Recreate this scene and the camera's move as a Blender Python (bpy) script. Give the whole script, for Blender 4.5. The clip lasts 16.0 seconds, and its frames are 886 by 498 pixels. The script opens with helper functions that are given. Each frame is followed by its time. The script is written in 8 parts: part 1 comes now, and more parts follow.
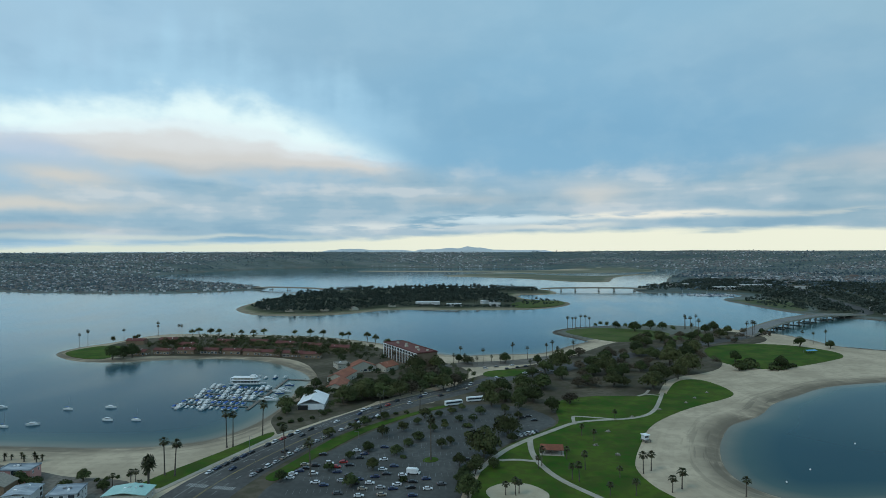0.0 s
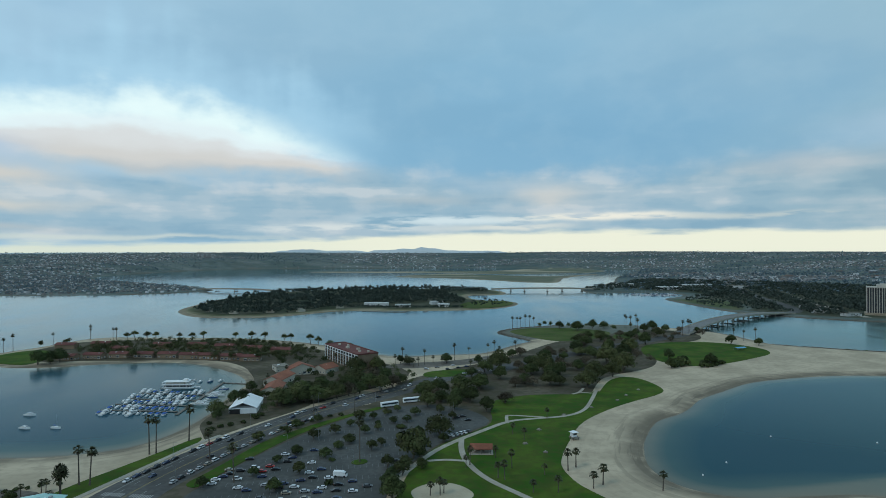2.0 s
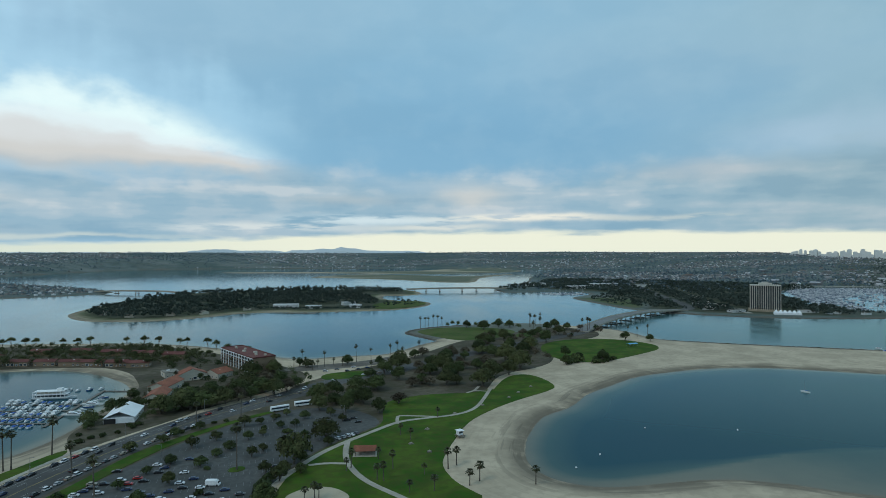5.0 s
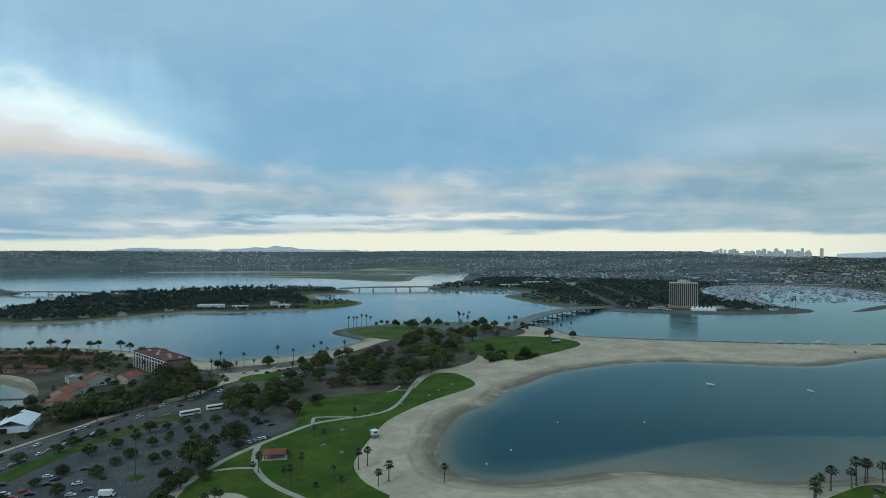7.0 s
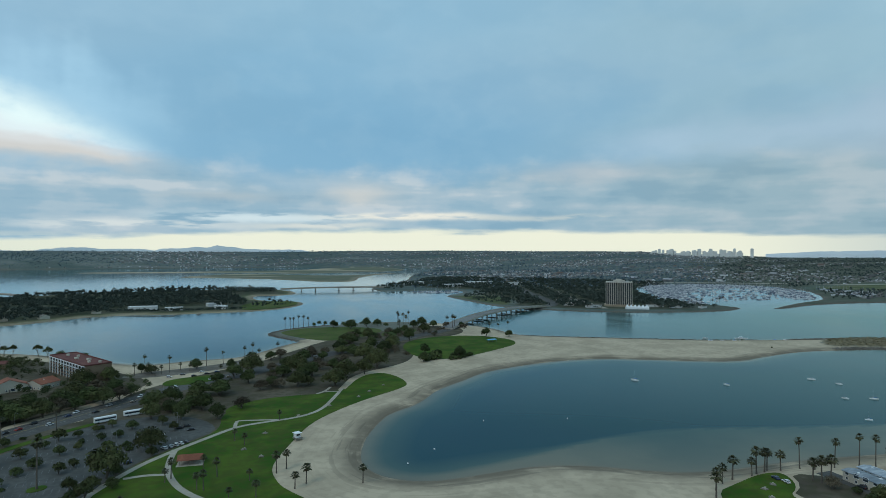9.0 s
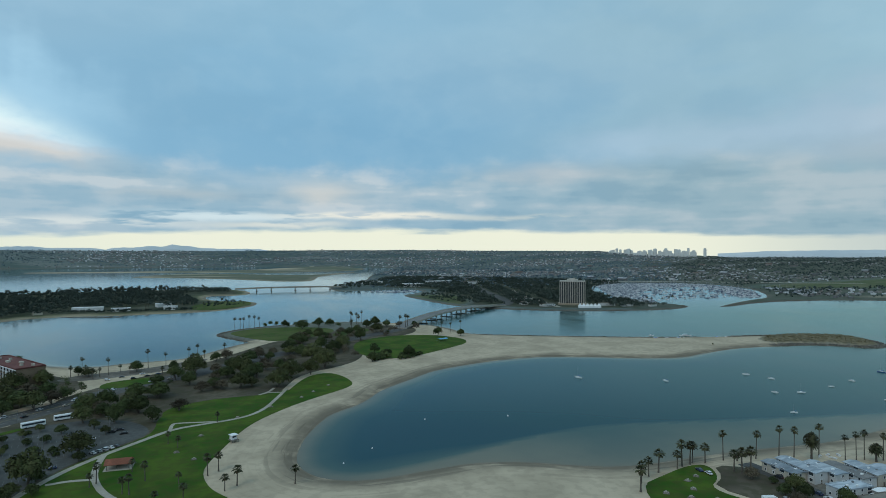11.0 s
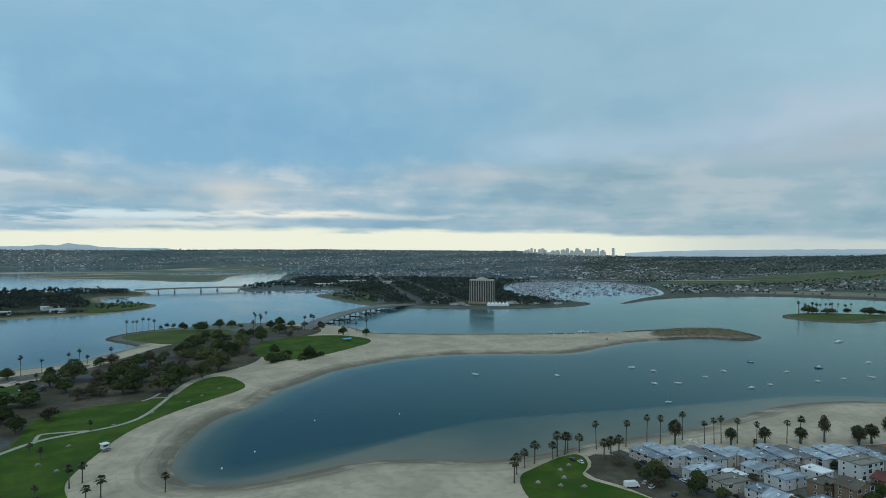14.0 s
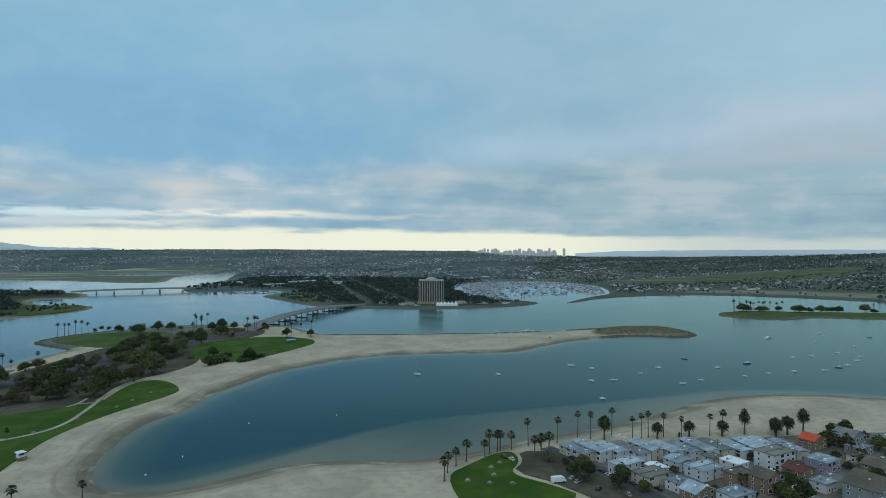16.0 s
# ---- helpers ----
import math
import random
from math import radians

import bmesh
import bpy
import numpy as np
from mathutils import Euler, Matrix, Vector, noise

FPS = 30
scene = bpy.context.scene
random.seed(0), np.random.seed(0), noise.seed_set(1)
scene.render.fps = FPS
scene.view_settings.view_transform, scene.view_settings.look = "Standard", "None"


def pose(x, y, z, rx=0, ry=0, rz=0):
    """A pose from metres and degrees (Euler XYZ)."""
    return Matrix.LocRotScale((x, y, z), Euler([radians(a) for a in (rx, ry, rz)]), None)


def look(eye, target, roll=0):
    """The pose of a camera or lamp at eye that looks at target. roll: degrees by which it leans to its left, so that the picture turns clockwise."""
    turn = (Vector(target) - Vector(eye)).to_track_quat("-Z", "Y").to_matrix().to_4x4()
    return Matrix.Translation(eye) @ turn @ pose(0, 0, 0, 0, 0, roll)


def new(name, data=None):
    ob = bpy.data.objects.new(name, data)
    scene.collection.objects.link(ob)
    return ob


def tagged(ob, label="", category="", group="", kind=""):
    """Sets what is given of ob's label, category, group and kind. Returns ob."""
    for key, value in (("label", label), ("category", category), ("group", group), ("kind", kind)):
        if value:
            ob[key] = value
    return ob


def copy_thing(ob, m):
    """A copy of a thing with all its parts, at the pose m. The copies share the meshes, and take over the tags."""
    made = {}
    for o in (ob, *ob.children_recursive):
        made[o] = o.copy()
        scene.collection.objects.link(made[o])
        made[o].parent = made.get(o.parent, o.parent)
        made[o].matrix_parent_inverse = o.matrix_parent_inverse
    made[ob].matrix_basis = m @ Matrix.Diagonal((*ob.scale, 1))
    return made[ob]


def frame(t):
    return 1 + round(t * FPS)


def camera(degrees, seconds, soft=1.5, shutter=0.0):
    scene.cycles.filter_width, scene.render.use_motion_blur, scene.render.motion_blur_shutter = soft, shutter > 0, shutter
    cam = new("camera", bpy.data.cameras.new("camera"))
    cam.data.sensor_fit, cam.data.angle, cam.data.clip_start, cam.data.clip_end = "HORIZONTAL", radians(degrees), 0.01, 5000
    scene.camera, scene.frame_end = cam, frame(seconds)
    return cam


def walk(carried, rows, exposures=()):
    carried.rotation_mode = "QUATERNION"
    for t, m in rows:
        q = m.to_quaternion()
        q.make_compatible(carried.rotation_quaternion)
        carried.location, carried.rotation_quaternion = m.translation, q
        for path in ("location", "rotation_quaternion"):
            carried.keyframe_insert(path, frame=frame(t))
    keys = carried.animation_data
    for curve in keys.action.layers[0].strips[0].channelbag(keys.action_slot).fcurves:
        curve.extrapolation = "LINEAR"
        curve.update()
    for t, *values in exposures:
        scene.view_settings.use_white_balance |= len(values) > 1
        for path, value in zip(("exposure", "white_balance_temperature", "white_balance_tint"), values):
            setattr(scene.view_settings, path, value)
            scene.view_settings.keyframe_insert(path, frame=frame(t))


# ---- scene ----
cam = camera(72.5, 16.0, soft=0.8)
PATH = [
    (0, (-1.644, -0.765, 111.579), (-1.795, 1.229, 111.584), -0.20),
    (0.5, (1.785, -0.619, 111.585), (1.662, 1.378, 111.59), -0.19),
    (1, (5.224, -0.476, 111.593), (5.136, 1.522, 111.599), -0.17),
    (1.5, (8.686, -0.355, 111.604), (8.634, 1.644, 111.611), -0.16),
    (2, (12.165, -0.28, 111.617), (12.16, 1.72, 111.624), -0.14),
    (2.5, (15.659, -0.274, 111.631), (15.703, 1.726, 111.639), -0.13),
    (3, (19.167, -0.351, 111.652), (19.259, 1.647, 111.66), -0.12),
    (5.5, (36.782, -1.207, 111.921), (37.074, 0.771, 111.927), -0.05),
    (6, (40.292, -1.524, 111.942), (40.634, 0.446, 111.947), -0.03),
    (6.5, (43.791, -1.994, 111.956), (44.185, -0.034, 111.961), -0.02),
    (7, (47.278, -2.622, 111.971), (47.725, -0.673, 111.974), -0.00),
    (7.5, (50.751, -3.41, 111.988), (51.249, -1.473, 111.991), 0.01),
    (8, (54.196, -4.373, 112.006), (54.734, -2.446, 112.008), 0.02),
    (8.5, (57.587, -5.529, 112.023), (58.161, -3.613, 112.026), 0.04),
    (9, (60.899, -6.897, 112.037), (61.509, -4.992, 112.04), 0.05),
    (11.5, (76.926, -14.701, 112.149), (77.681, -12.849, 112.15), 0.12),
    (12, (79.97, -16.334, 112.154), (80.759, -14.496, 112.155), 0.14),
    (12.5, (82.853, -18.013, 112.155), (83.679, -16.191, 112.156), 0.15),
    (13, (85.592, -19.711, 112.153), (86.464, -17.911, 112.154), 0.17),
    (13.5, (88.211, -21.404, 112.151), (89.129, -19.627, 112.152), 0.18),
    (14, (90.737, -23.08, 112.15), (91.698, -21.326, 112.15), 0.19),
    (14.5, (93.198, -24.738, 112.149), (94.194, -23.004, 112.149), 0.21),
    (15, (95.615, -26.381, 112.148), (96.646, -24.667, 112.149), 0.22),
    (15.5, (97.998, -28.007, 112.147), (99.062, -26.313, 112.148), 0.24),
    (16, (100.362, -29.624, 112.146), (101.451, -27.946, 112.147), 0.25),
]
walk(cam, [(t, look(eye, target, roll)) for t, eye, target, roll in PATH])

# ---- world, sun ----
world = bpy.data.worlds.new("world")
scene.world = world
world.use_nodes = True
wn, wl = world.node_tree.nodes, world.node_tree.links
wn.clear()


def wnode(kind, **kw):
    n = wn.new(kind)
    for k, v in kw.items():
        if k == "op":
            n.operation = v
        elif k == "detail":
            n.inputs["Detail"].default_value = v
        elif k == "scale":
            n.inputs["Scale"].default_value = v
        elif k == "rough":
            n.inputs["Roughness"].default_value = v
    return n


def wm(op, a, b=None, c=None):
    """A math node; numbers or sockets."""
    n = wnode("ShaderNodeMath", op=op)
    for i, v in enumerate((a, b, c)):
        if v is None:
            continue
        if isinstance(v, (int, float)):
            n.inputs[i].default_value = v
        else:
            wl.new(v, n.inputs[i])
    return n.outputs[0]


def wmix(fac, a, b):
    n = wn.new("ShaderNodeMix")
    n.data_type = "RGBA"
    for sock, v in ((n.inputs[0], fac), (n.inputs[6], a), (n.inputs[7], b)):
        if isinstance(v, tuple):
            sock.default_value = (*v, 1)
        elif isinstance(v, (int, float)):
            sock.default_value = v
        else:
            wl.new(v, sock)
    return n.outputs[2]


def wramp(fac, stops):
    n = wn.new("ShaderNodeValToRGB")
    n.color_ramp.interpolation = "EASE"
    while len(n.color_ramp.elements) < len(stops):
        n.color_ramp.elements.new(0.5)
    for e, (p, c) in zip(n.color_ramp.elements, stops):
        e.position, e.color = p, (*c, 1)
    wl.new(fac, n.inputs[0])
    return n.outputs[0]


def wnoise(vec, scale, detail=4, rough=0.5):
    n = wnode("ShaderNodeTexNoise", scale=scale, detail=detail, rough=rough)
    wl.new(vec, n.inputs["Vector"])
    return n.outputs[0]


def wsmooth(x, a, b):
    n = wn.new("ShaderNodeMapRange")
    n.interpolation_type = "SMOOTHSTEP"
    wl.new(x, n.inputs[0])
    n.inputs[1].default_value, n.inputs[2].default_value = a, b
    return n.outputs[0]


SUN_AZ, SUN_EL = -125.0, 48.0
direction = wn.new("ShaderNodeTexCoord").outputs["Generated"]
sep = wn.new("ShaderNodeSeparateXYZ")
wl.new(direction, sep.inputs[0])
vx, vy, vz = sep.outputs
az = wm("MULTIPLY", wm("ARCTAN2", vx, vy), 57.2958)
el = wm("MULTIPLY", wm("ARCSINE", vz), 57.2958)


def field(a, e, seed, detail=3, rough=0.5):
    """Soft noise over bearing and height; a, e: its grain in degrees."""
    v = wn.new("ShaderNodeCombineXYZ")
    wl.new(wm("DIVIDE", az, a), v.inputs[0])
    wl.new(wm("DIVIDE", el, e), v.inputs[1])
    v.inputs[2].default_value = seed
    return wnoise(v.outputs[0], 1.0, detail, rough)


def swing(n, amount):
    """Noise swung about zero."""
    return wm("MULTIPLY", wm("SUBTRACT", n, 0.5), amount)


def total(*terms):
    s = terms[0]
    for t in terms[1:]:
        s = wm("ADD", s, t)
    return s


big = field(38, 13, 1.3, 2)
mid = field(12, 5.0, 4.1, 4)
fine = field(6.0, 2.6, 7.7, 4, 0.5)
puffs = field(3.6, 2.4, 5.6, 4, 0.5)
rays = field(2.6, 16, 3.4, 2)
bars = total(wm("MULTIPLY", field(16, 1.7, 2.2, 3), 0.5), wm("MULTIPLY", field(6.5, 2.3, 6.2, 4), 0.5))
slots = field(6.0, 0.85, 9.4, 4, 0.55)


def over_bearing(stops):
    """A height in degrees that follows the bearing."""
    n = wn.new("ShaderNodeValToRGB")
    n.color_ramp.interpolation = "LINEAR"
    while len(n.color_ramp.elements) < len(stops):
        n.color_ramp.elements.new(0.5)
    for e, (a, v) in zip(n.color_ramp.elements, stops):
        e.position, e.color = (a + 90) / 180, (v / 20, v / 20, v / 20, 1)
    wl.new(wm("DIVIDE", wm("ADD", az, 90.0), 180.0), n.inputs[0])
    return wm("MULTIPLY", n.outputs[0], 20.0)


def gap(a, e, wa, we, warp=1.0, tilt=0.0, crisp=1.0):
    """A soft opening in the deck round a bearing and a height, in degrees."""
    ca = total(az, -a, swing(mid, 7 * warp), swing(puffs, 4 * warp))
    ce = total(el, -e, swing(fine, 3.5 * warp), swing(puffs, 2.2 * warp))
    if tilt:
        ce = wm("SUBTRACT", ce, wm("MULTIPLY", wm("SUBTRACT", az, a), tilt))
    q = wm("ADD", wm("POWER", wm("DIVIDE", wm("ABSOLUTE", ca), wa), 2.2 * crisp), wm("POWER", wm("DIVIDE", wm("ABSOLUTE", ce), we), 2.0 * crisp))
    return wm("POWER", 2.718, wm("MULTIPLY", q, -1.0))


def lay(mask, amount, colour):
    global c
    c = wmix(wm("MULTIPLY", mask, amount), c, colour)


sky = wn.new("ShaderNodeTexSky")
sky.sky_type = "NISHITA"
sky.sun_disc = False
sky.sun_elevation, sky.sun_rotation = radians(SUN_EL), radians(SUN_AZ)
blue = wn.new("ShaderNodeVectorMath")
blue.operation = "SCALE"
blue.inputs[3].default_value = 0.09
wl.new(sky.outputs[0], blue.inputs[0])
# the overcast: pale in the north, deep blue ahead, grey in the south
wander = total(az, swing(mid, 16))
c = wmix(wsmooth(wander, -36.0, -2.0), (0.36, 0.575, 0.755), (0.235, 0.455, 0.635))
c = wmix(wsmooth(wander, 12.0, 44.0), c, (0.285, 0.465, 0.575))
lay(wsmooth(big, 0.50, 0.66), 0.12, blue.outputs[0])
lay(wsmooth(big, 0.42, 0.62), 0.30, (0.36, 0.57, 0.71))
lay(wsmooth(mid, 0.55, 0.40), 0.30, (0.205, 0.405, 0.57))
lay(wsmooth(el, 13.0, 25.0), 0.38, (0.335, 0.545, 0.68))
lay(gap(16, 11.0, 19, 3.6, 0.8, 0.02), 0.62, (0.195, 0.41, 0.60))
lay(gap(66, 16.5, 15, 5.5, 0.8), 0.6, (0.385, 0.60, 0.71))
lay(gap(64, 10.8, 15, 2.2, 0.9, 0.06), 0.75, (0.47, 0.575, 0.685))
lay(gap(66, 7.8, 16, 1.6, 0.8, 0.03), 0.65, (0.43, 0.495, 0.545))
lay(gap(38, 9.3, 5.5, 1.5, 0.8, 0.05), 0.7, (0.40, 0.565, 0.70))
lay(gap(47, 9.6, 6.5, 1.2, 0.8, 0.05), 0.5, (0.40, 0.555, 0.68))
lay(wsmooth(puffs, 0.42, 0.70), 0.10, (0.42, 0.62, 0.74))
# the lower grey bank with long bars
roof = over_bearing([(-45, 5.2), (-30, 6.2), (-10, 7.0), (5, 6.6), (20, 7.2), (35, 7.8), (50, 7.0), (70, 6.4)])
bank = wm("MULTIPLY", wsmooth(total(roof, swing(mid, 3.6), swing(puffs, 3.0), wm("MULTIPLY", el, -1.0)), -1.3, 1.3), wsmooth(el, 0.3, 1.4))
south = wsmooth(az, 15.0, 50.0)
lay(bank, 0.88, wmix(south, wramp(total(swing(bars, 1.05), swing(puffs, 0.25), 0.5), [(0.36, (0.24, 0.41, 0.535)), (0.46, (0.31, 0.47, 0.575)), (0.54, (0.40, 0.53, 0.61)), (0.63, (0.55, 0.63, 0.67))]),
                      wramp(total(swing(bars, 1.05), swing(puffs, 0.25), 0.5), [(0.37, (0.245, 0.39, 0.475)), (0.48, (0.31, 0.45, 0.52)), (0.62, (0.43, 0.53, 0.58))])))
lay(gap(9.8, 5.1, 3.4, 0.85, 0.5, -0.03), 0.75, (0.64, 0.65, 0.62))
lay(gap(4, 6.0, 5, 0.8, 0.6), 0.5, (0.42, 0.56, 0.66))
lay(gap(31, 7.2, 6, 0.7, 0.6), 0.6, (0.47, 0.54, 0.585))
lay(gap(-2, 4.6, 5, 0.45, 0.5), 0.45, (0.50, 0.55, 0.56))
# the great opening: a bright puffed head over a creamy belly
head = over_bearing([(-60, 10.4), (-41, 10.7), (-37, 11.7), (-33, 12.7), (-28, 13.5), (-20.5, 13.2), (-18.5, 11.9), (-14.5, 11.0), (-10, 10.0), (-4, 9.0)])
over = total(head, swing(puffs, 4.6), swing(fine, 3.0), wm("MULTIPLY", el, -1.0))
belly = wsmooth(total(el, swing(fine, 2.6), swing(mid, 2.4), swing(puffs, 1.5)), 5.9, 8.1)
glow = wm("MULTIPLY", wm("MULTIPLY", wsmooth(total(over, swing(rays, 7.0)), -6.5, -0.3), belly), wsmooth(total(az, swing(mid, 6)), -3.0, -13.0))
lay(glow, 0.6, (0.42, 0.69, 0.87))
cloud = wm("MULTIPLY", wm("MULTIPLY", wsmooth(over, -1.3, 1.9), belly), wsmooth(total(az, swing(puffs, 8), swing(fine, 6), wm("MULTIPLY", wm("SUBTRACT", el, 8.0), 1.2)), -6.0, -13.0))
lift = wm("DIVIDE", wm("SUBTRACT", total(el, swing(fine, 2.4)), 7.0), wm("MAXIMUM", wm("SUBTRACT", head, 7.0), 0.8))
lay(cloud, 0.97, wramp(lift, [(0.0, (0.48, 0.54, 0.57)), (0.2, (0.64, 0.645, 0.625)), (0.42, (0.70, 0.735, 0.74)), (0.56, (0.77, 0.90, 0.93)), (0.74, (0.80, 0.98, 0.985))]))
lay(gap(-40, 8.0, 4.5, 1.1, 0.5), 0.7, (0.45, 0.59, 0.76))
lay(gap(-37, 6.0, 4.8, 0.85, 0.6), 0.8, (0.67, 0.64, 0.57))
lay(gap(-39.5, 3.8, 8, 0.5, 0.4), 0.8, (0.66, 0.65, 0.59))
lay(gap(-40, 1.9, 9, 0.35, 0.35), 0.5, (0.56, 0.57, 0.55))
# bright slots low in the deck, then the clear band along the horizon
broken = wsmooth(slots, 0.36, 0.50)
for a, e, wa, we, f, colour in ((1, 2.95, 8, 0.42, 0.9, (0.66, 0.79, 0.83)), (15, 3.1, 8.5, 0.32, 1.0, (0.84, 0.84, 0.75)), (-9, 2.15, 9, 0.38, 0.9, (0.68, 0.75, 0.75)), (6, 2.25, 6, 0.28, 0.8, (0.75, 0.78, 0.72)), (-30, 1.25, 14, 0.22, 0.7, (0.62, 0.70, 0.66)), (27, 3.0, 7, 0.22, 0.6, (0.60, 0.66, 0.63))):
    lay(wm("MULTIPLY", gap(a, e, wa, we, 0.22, 0.0, 1.3), broken), f, colour)
edge = over_bearing([(-60, 0.45), (-38, 0.6), (-22, 0.85), (-10, 1.25), (0, 1.55), (8, 1.8), (20, 1.85), (36, 1.65), (48, 1.3), (60, 1.0), (75, 0.9)])
band = wsmooth(total(edge, swing(slots, 1.1), swing(bars, 0.9), wm("MULTIPLY", el, -1.0)), -0.3, 0.35)
lay(band, 0.95, wmix(wsmooth(az, 42.0, 60.0), wmix(wsmooth(az, -34.0, 0.0), (0.70, 0.77, 0.66), (0.87, 0.89, 0.725)), (0.56, 0.635, 0.61)))
lay(wsmooth(el, -1.2, -6.0), 1.0, (0.12, 0.17, 0.19))
back = wn.new("ShaderNodeBackground")
back.inputs[1].default_value = 1.0
wl.new(c, back.inputs[0])
wl.new(back.outputs[0], wn.new("ShaderNodeOutputWorld").inputs[0])

sun = new("sun", bpy.data.lights.new("sun", "SUN"))
sun.data.energy, sun.data.angle, sun.data.color = 0.6, radians(20), (1.0, 0.93, 0.82)
sun.matrix_world = look((0, 0, 500), (-math.sin(radians(SUN_AZ)) * 100, -math.cos(radians(SUN_AZ)) * 100, 500 - 100 * math.tan(radians(SUN_EL))))
scene.view_settings.exposure = 0.0

# ---- materials ----


def material(name, cols, rough=0.8, scales=(0.04, 0.6), bump=0.0, metal=0.0, spec=0.3, island=0.0, each=0.0, world_space=True, contrast=(0.38, 0.62), stretch=None):
    """Noise at two scales between up to three colours; island / each: lightness change per loose piece / per object."""
    m = bpy.data.materials.new(name)
    m.use_nodes = True
    nt = m.node_tree
    n, l = nt.nodes, nt.links
    b = n["Principled BSDF"]
    b.inputs["Roughness"].default_value, b.inputs["Metallic"].default_value = rough, metal
    b.inputs["Specular IOR Level"].default_value = spec
    vec = n.new("ShaderNodeNewGeometry").outputs["Position"] if world_space else n.new("ShaderNodeTexCoord").outputs["Object"]
    if stretch:
        mp = n.new("ShaderNodeMapping")
        mp.inputs["Rotation"].default_value[2] = radians(stretch[0])
        mp.inputs["Scale"].default_value = (stretch[1], 1, 1)
        l.new(vec, mp.inputs[0])
        vec = mp.outputs[0]
    outs = []
    for s in scales:
        t = n.new("ShaderNodeTexNoise")
        t.inputs["Scale"].default_value, t.inputs["Detail"].default_value = s, 4
        l.new(vec, t.inputs["Vector"])
        r = n.new("ShaderNodeMapRange")
        r.interpolation_type = "SMOOTHSTEP"
        r.inputs[1].default_value, r.inputs[2].default_value = contrast
        l.new(t.outputs[0], r.inputs[0])
        outs.append((r.outputs[0], t.outputs[0]))
    cols = [tuple(c) for c in cols] + [tuple(cols[-1])] * (3 - len(cols))

    def mix(f, a, bb, amount=1.0):
        k = n.new("ShaderNodeMix")
        k.data_type = "RGBA"
        if amount < 1:
            mm = n.new("ShaderNodeMath")
            mm.operation = "MULTIPLY"
            mm.inputs[1].default_value = amount
            l.new(f, mm.inputs[0])
            f = mm.outputs[0]
        l.new(f, k.inputs[0])
        for sock, v in ((k.inputs[6], a), (k.inputs[7], bb)):
            if isinstance(v, tuple):
                sock.default_value = (*v, 1)
            else:
                l.new(v, sock)
        return k.outputs[2]

    col = mix(outs[0][0], cols[0], cols[1])
    col = mix(outs[1][0], col, cols[2], 0.5)
    for source, amount in ((("ShaderNodeNewGeometry", "Random Per Island"), island), (("ShaderNodeObjectInfo", "Random"), each)):
        if amount:
            h = n.new("ShaderNodeHueSaturation")
            r = n.new("ShaderNodeMapRange")
            r.inputs[3].default_value, r.inputs[4].default_value = 1 - amount, 1 + amount
            l.new(n.new(source[0]).outputs[source[1]], r.inputs[0])
            l.new(r.outputs[0], h.inputs["Value"])
            l.new(col, h.inputs["Color"])
            col = h.outputs[0]
    l.new(col, b.inputs["Base Color"])
    if bump:
        bp = n.new("ShaderNodeBump")
        bp.inputs["Strength"].default_value, bp.inputs["Distance"].default_value = bump, 0.3
        l.new(outs[1][1], bp.inputs["Height"])
        l.new(bp.outputs[0], b.inputs["Normal"])
    return m


GRASS = material("grass", [(0.030, 0.082, 0.008), (0.066, 0.112, 0.014), (0.056, 0.060, 0.016)], 0.95, (0.045, 0.22), 0.4, spec=0.1)
MEADOW = material("patchy_grass", [(0.045, 0.085, 0.014), (0.085, 0.11, 0.03), (0.09, 0.085, 0.04)], 0.95, (0.025, 0.15), 0.4, spec=0.1)
ASPHALT = material("asphalt", [(0.070, 0.072, 0.068), (0.098, 0.099, 0.094), (0.052, 0.054, 0.051)], 0.9, (0.03, 0.4), 0.1, spec=0.2)
ROAD = material("road_asphalt", [(0.072, 0.07, 0.067), (0.105, 0.103, 0.098), (0.055, 0.054, 0.052)], 0.9, (0.03, 0.5), 0.1, spec=0.2)
PALEROAD = material("worn_bridge_asphalt", [(0.17, 0.17, 0.165), (0.21, 0.21, 0.205), (0.14, 0.14, 0.135)], 0.9, (0.05, 0.5), 0.1, spec=0.2)
CONCRETE = material("concrete", [(0.32, 0.29, 0.24), (0.40, 0.37, 0.31), (0.28, 0.25, 0.2)], 0.9, (0.08, 0.9), 0.1)
SOIL = material("park_soil", [(0.075, 0.064, 0.047), (0.125, 0.105, 0.078), (0.05, 0.052, 0.026)], 0.95, (0.03, 0.2), 0.3, spec=0.1)
PLAYSAND = material("play_sand", [(0.36, 0.31, 0.22), (0.42, 0.36, 0.26)], 0.95, (0.1, 1.0), 0.1)
LINE = material("road_paint", [(0.38, 0.38, 0.36), (0.30, 0.30, 0.29)], 0.7, (0.2, 2.0))
YELLOW = material("yellow_paint", [(0.30, 0.23, 0.08), (0.24, 0.185, 0.07)], 0.7, (0.2, 2.0))
LEAF = material("dark_leaves", [(0.036, 0.052, 0.019), (0.058, 0.074, 0.026), (0.046, 0.054, 0.022)], 0.85, (0.05, 0.3), island=0.3, each=0.35, spec=0.15)
LEAF_OLIVE = material("olive_leaves", [(0.052, 0.064, 0.024), (0.078, 0.088, 0.034), (0.066, 0.064, 0.028)], 0.85, (0.05, 0.3), island=0.3, each=0.35, spec=0.15)
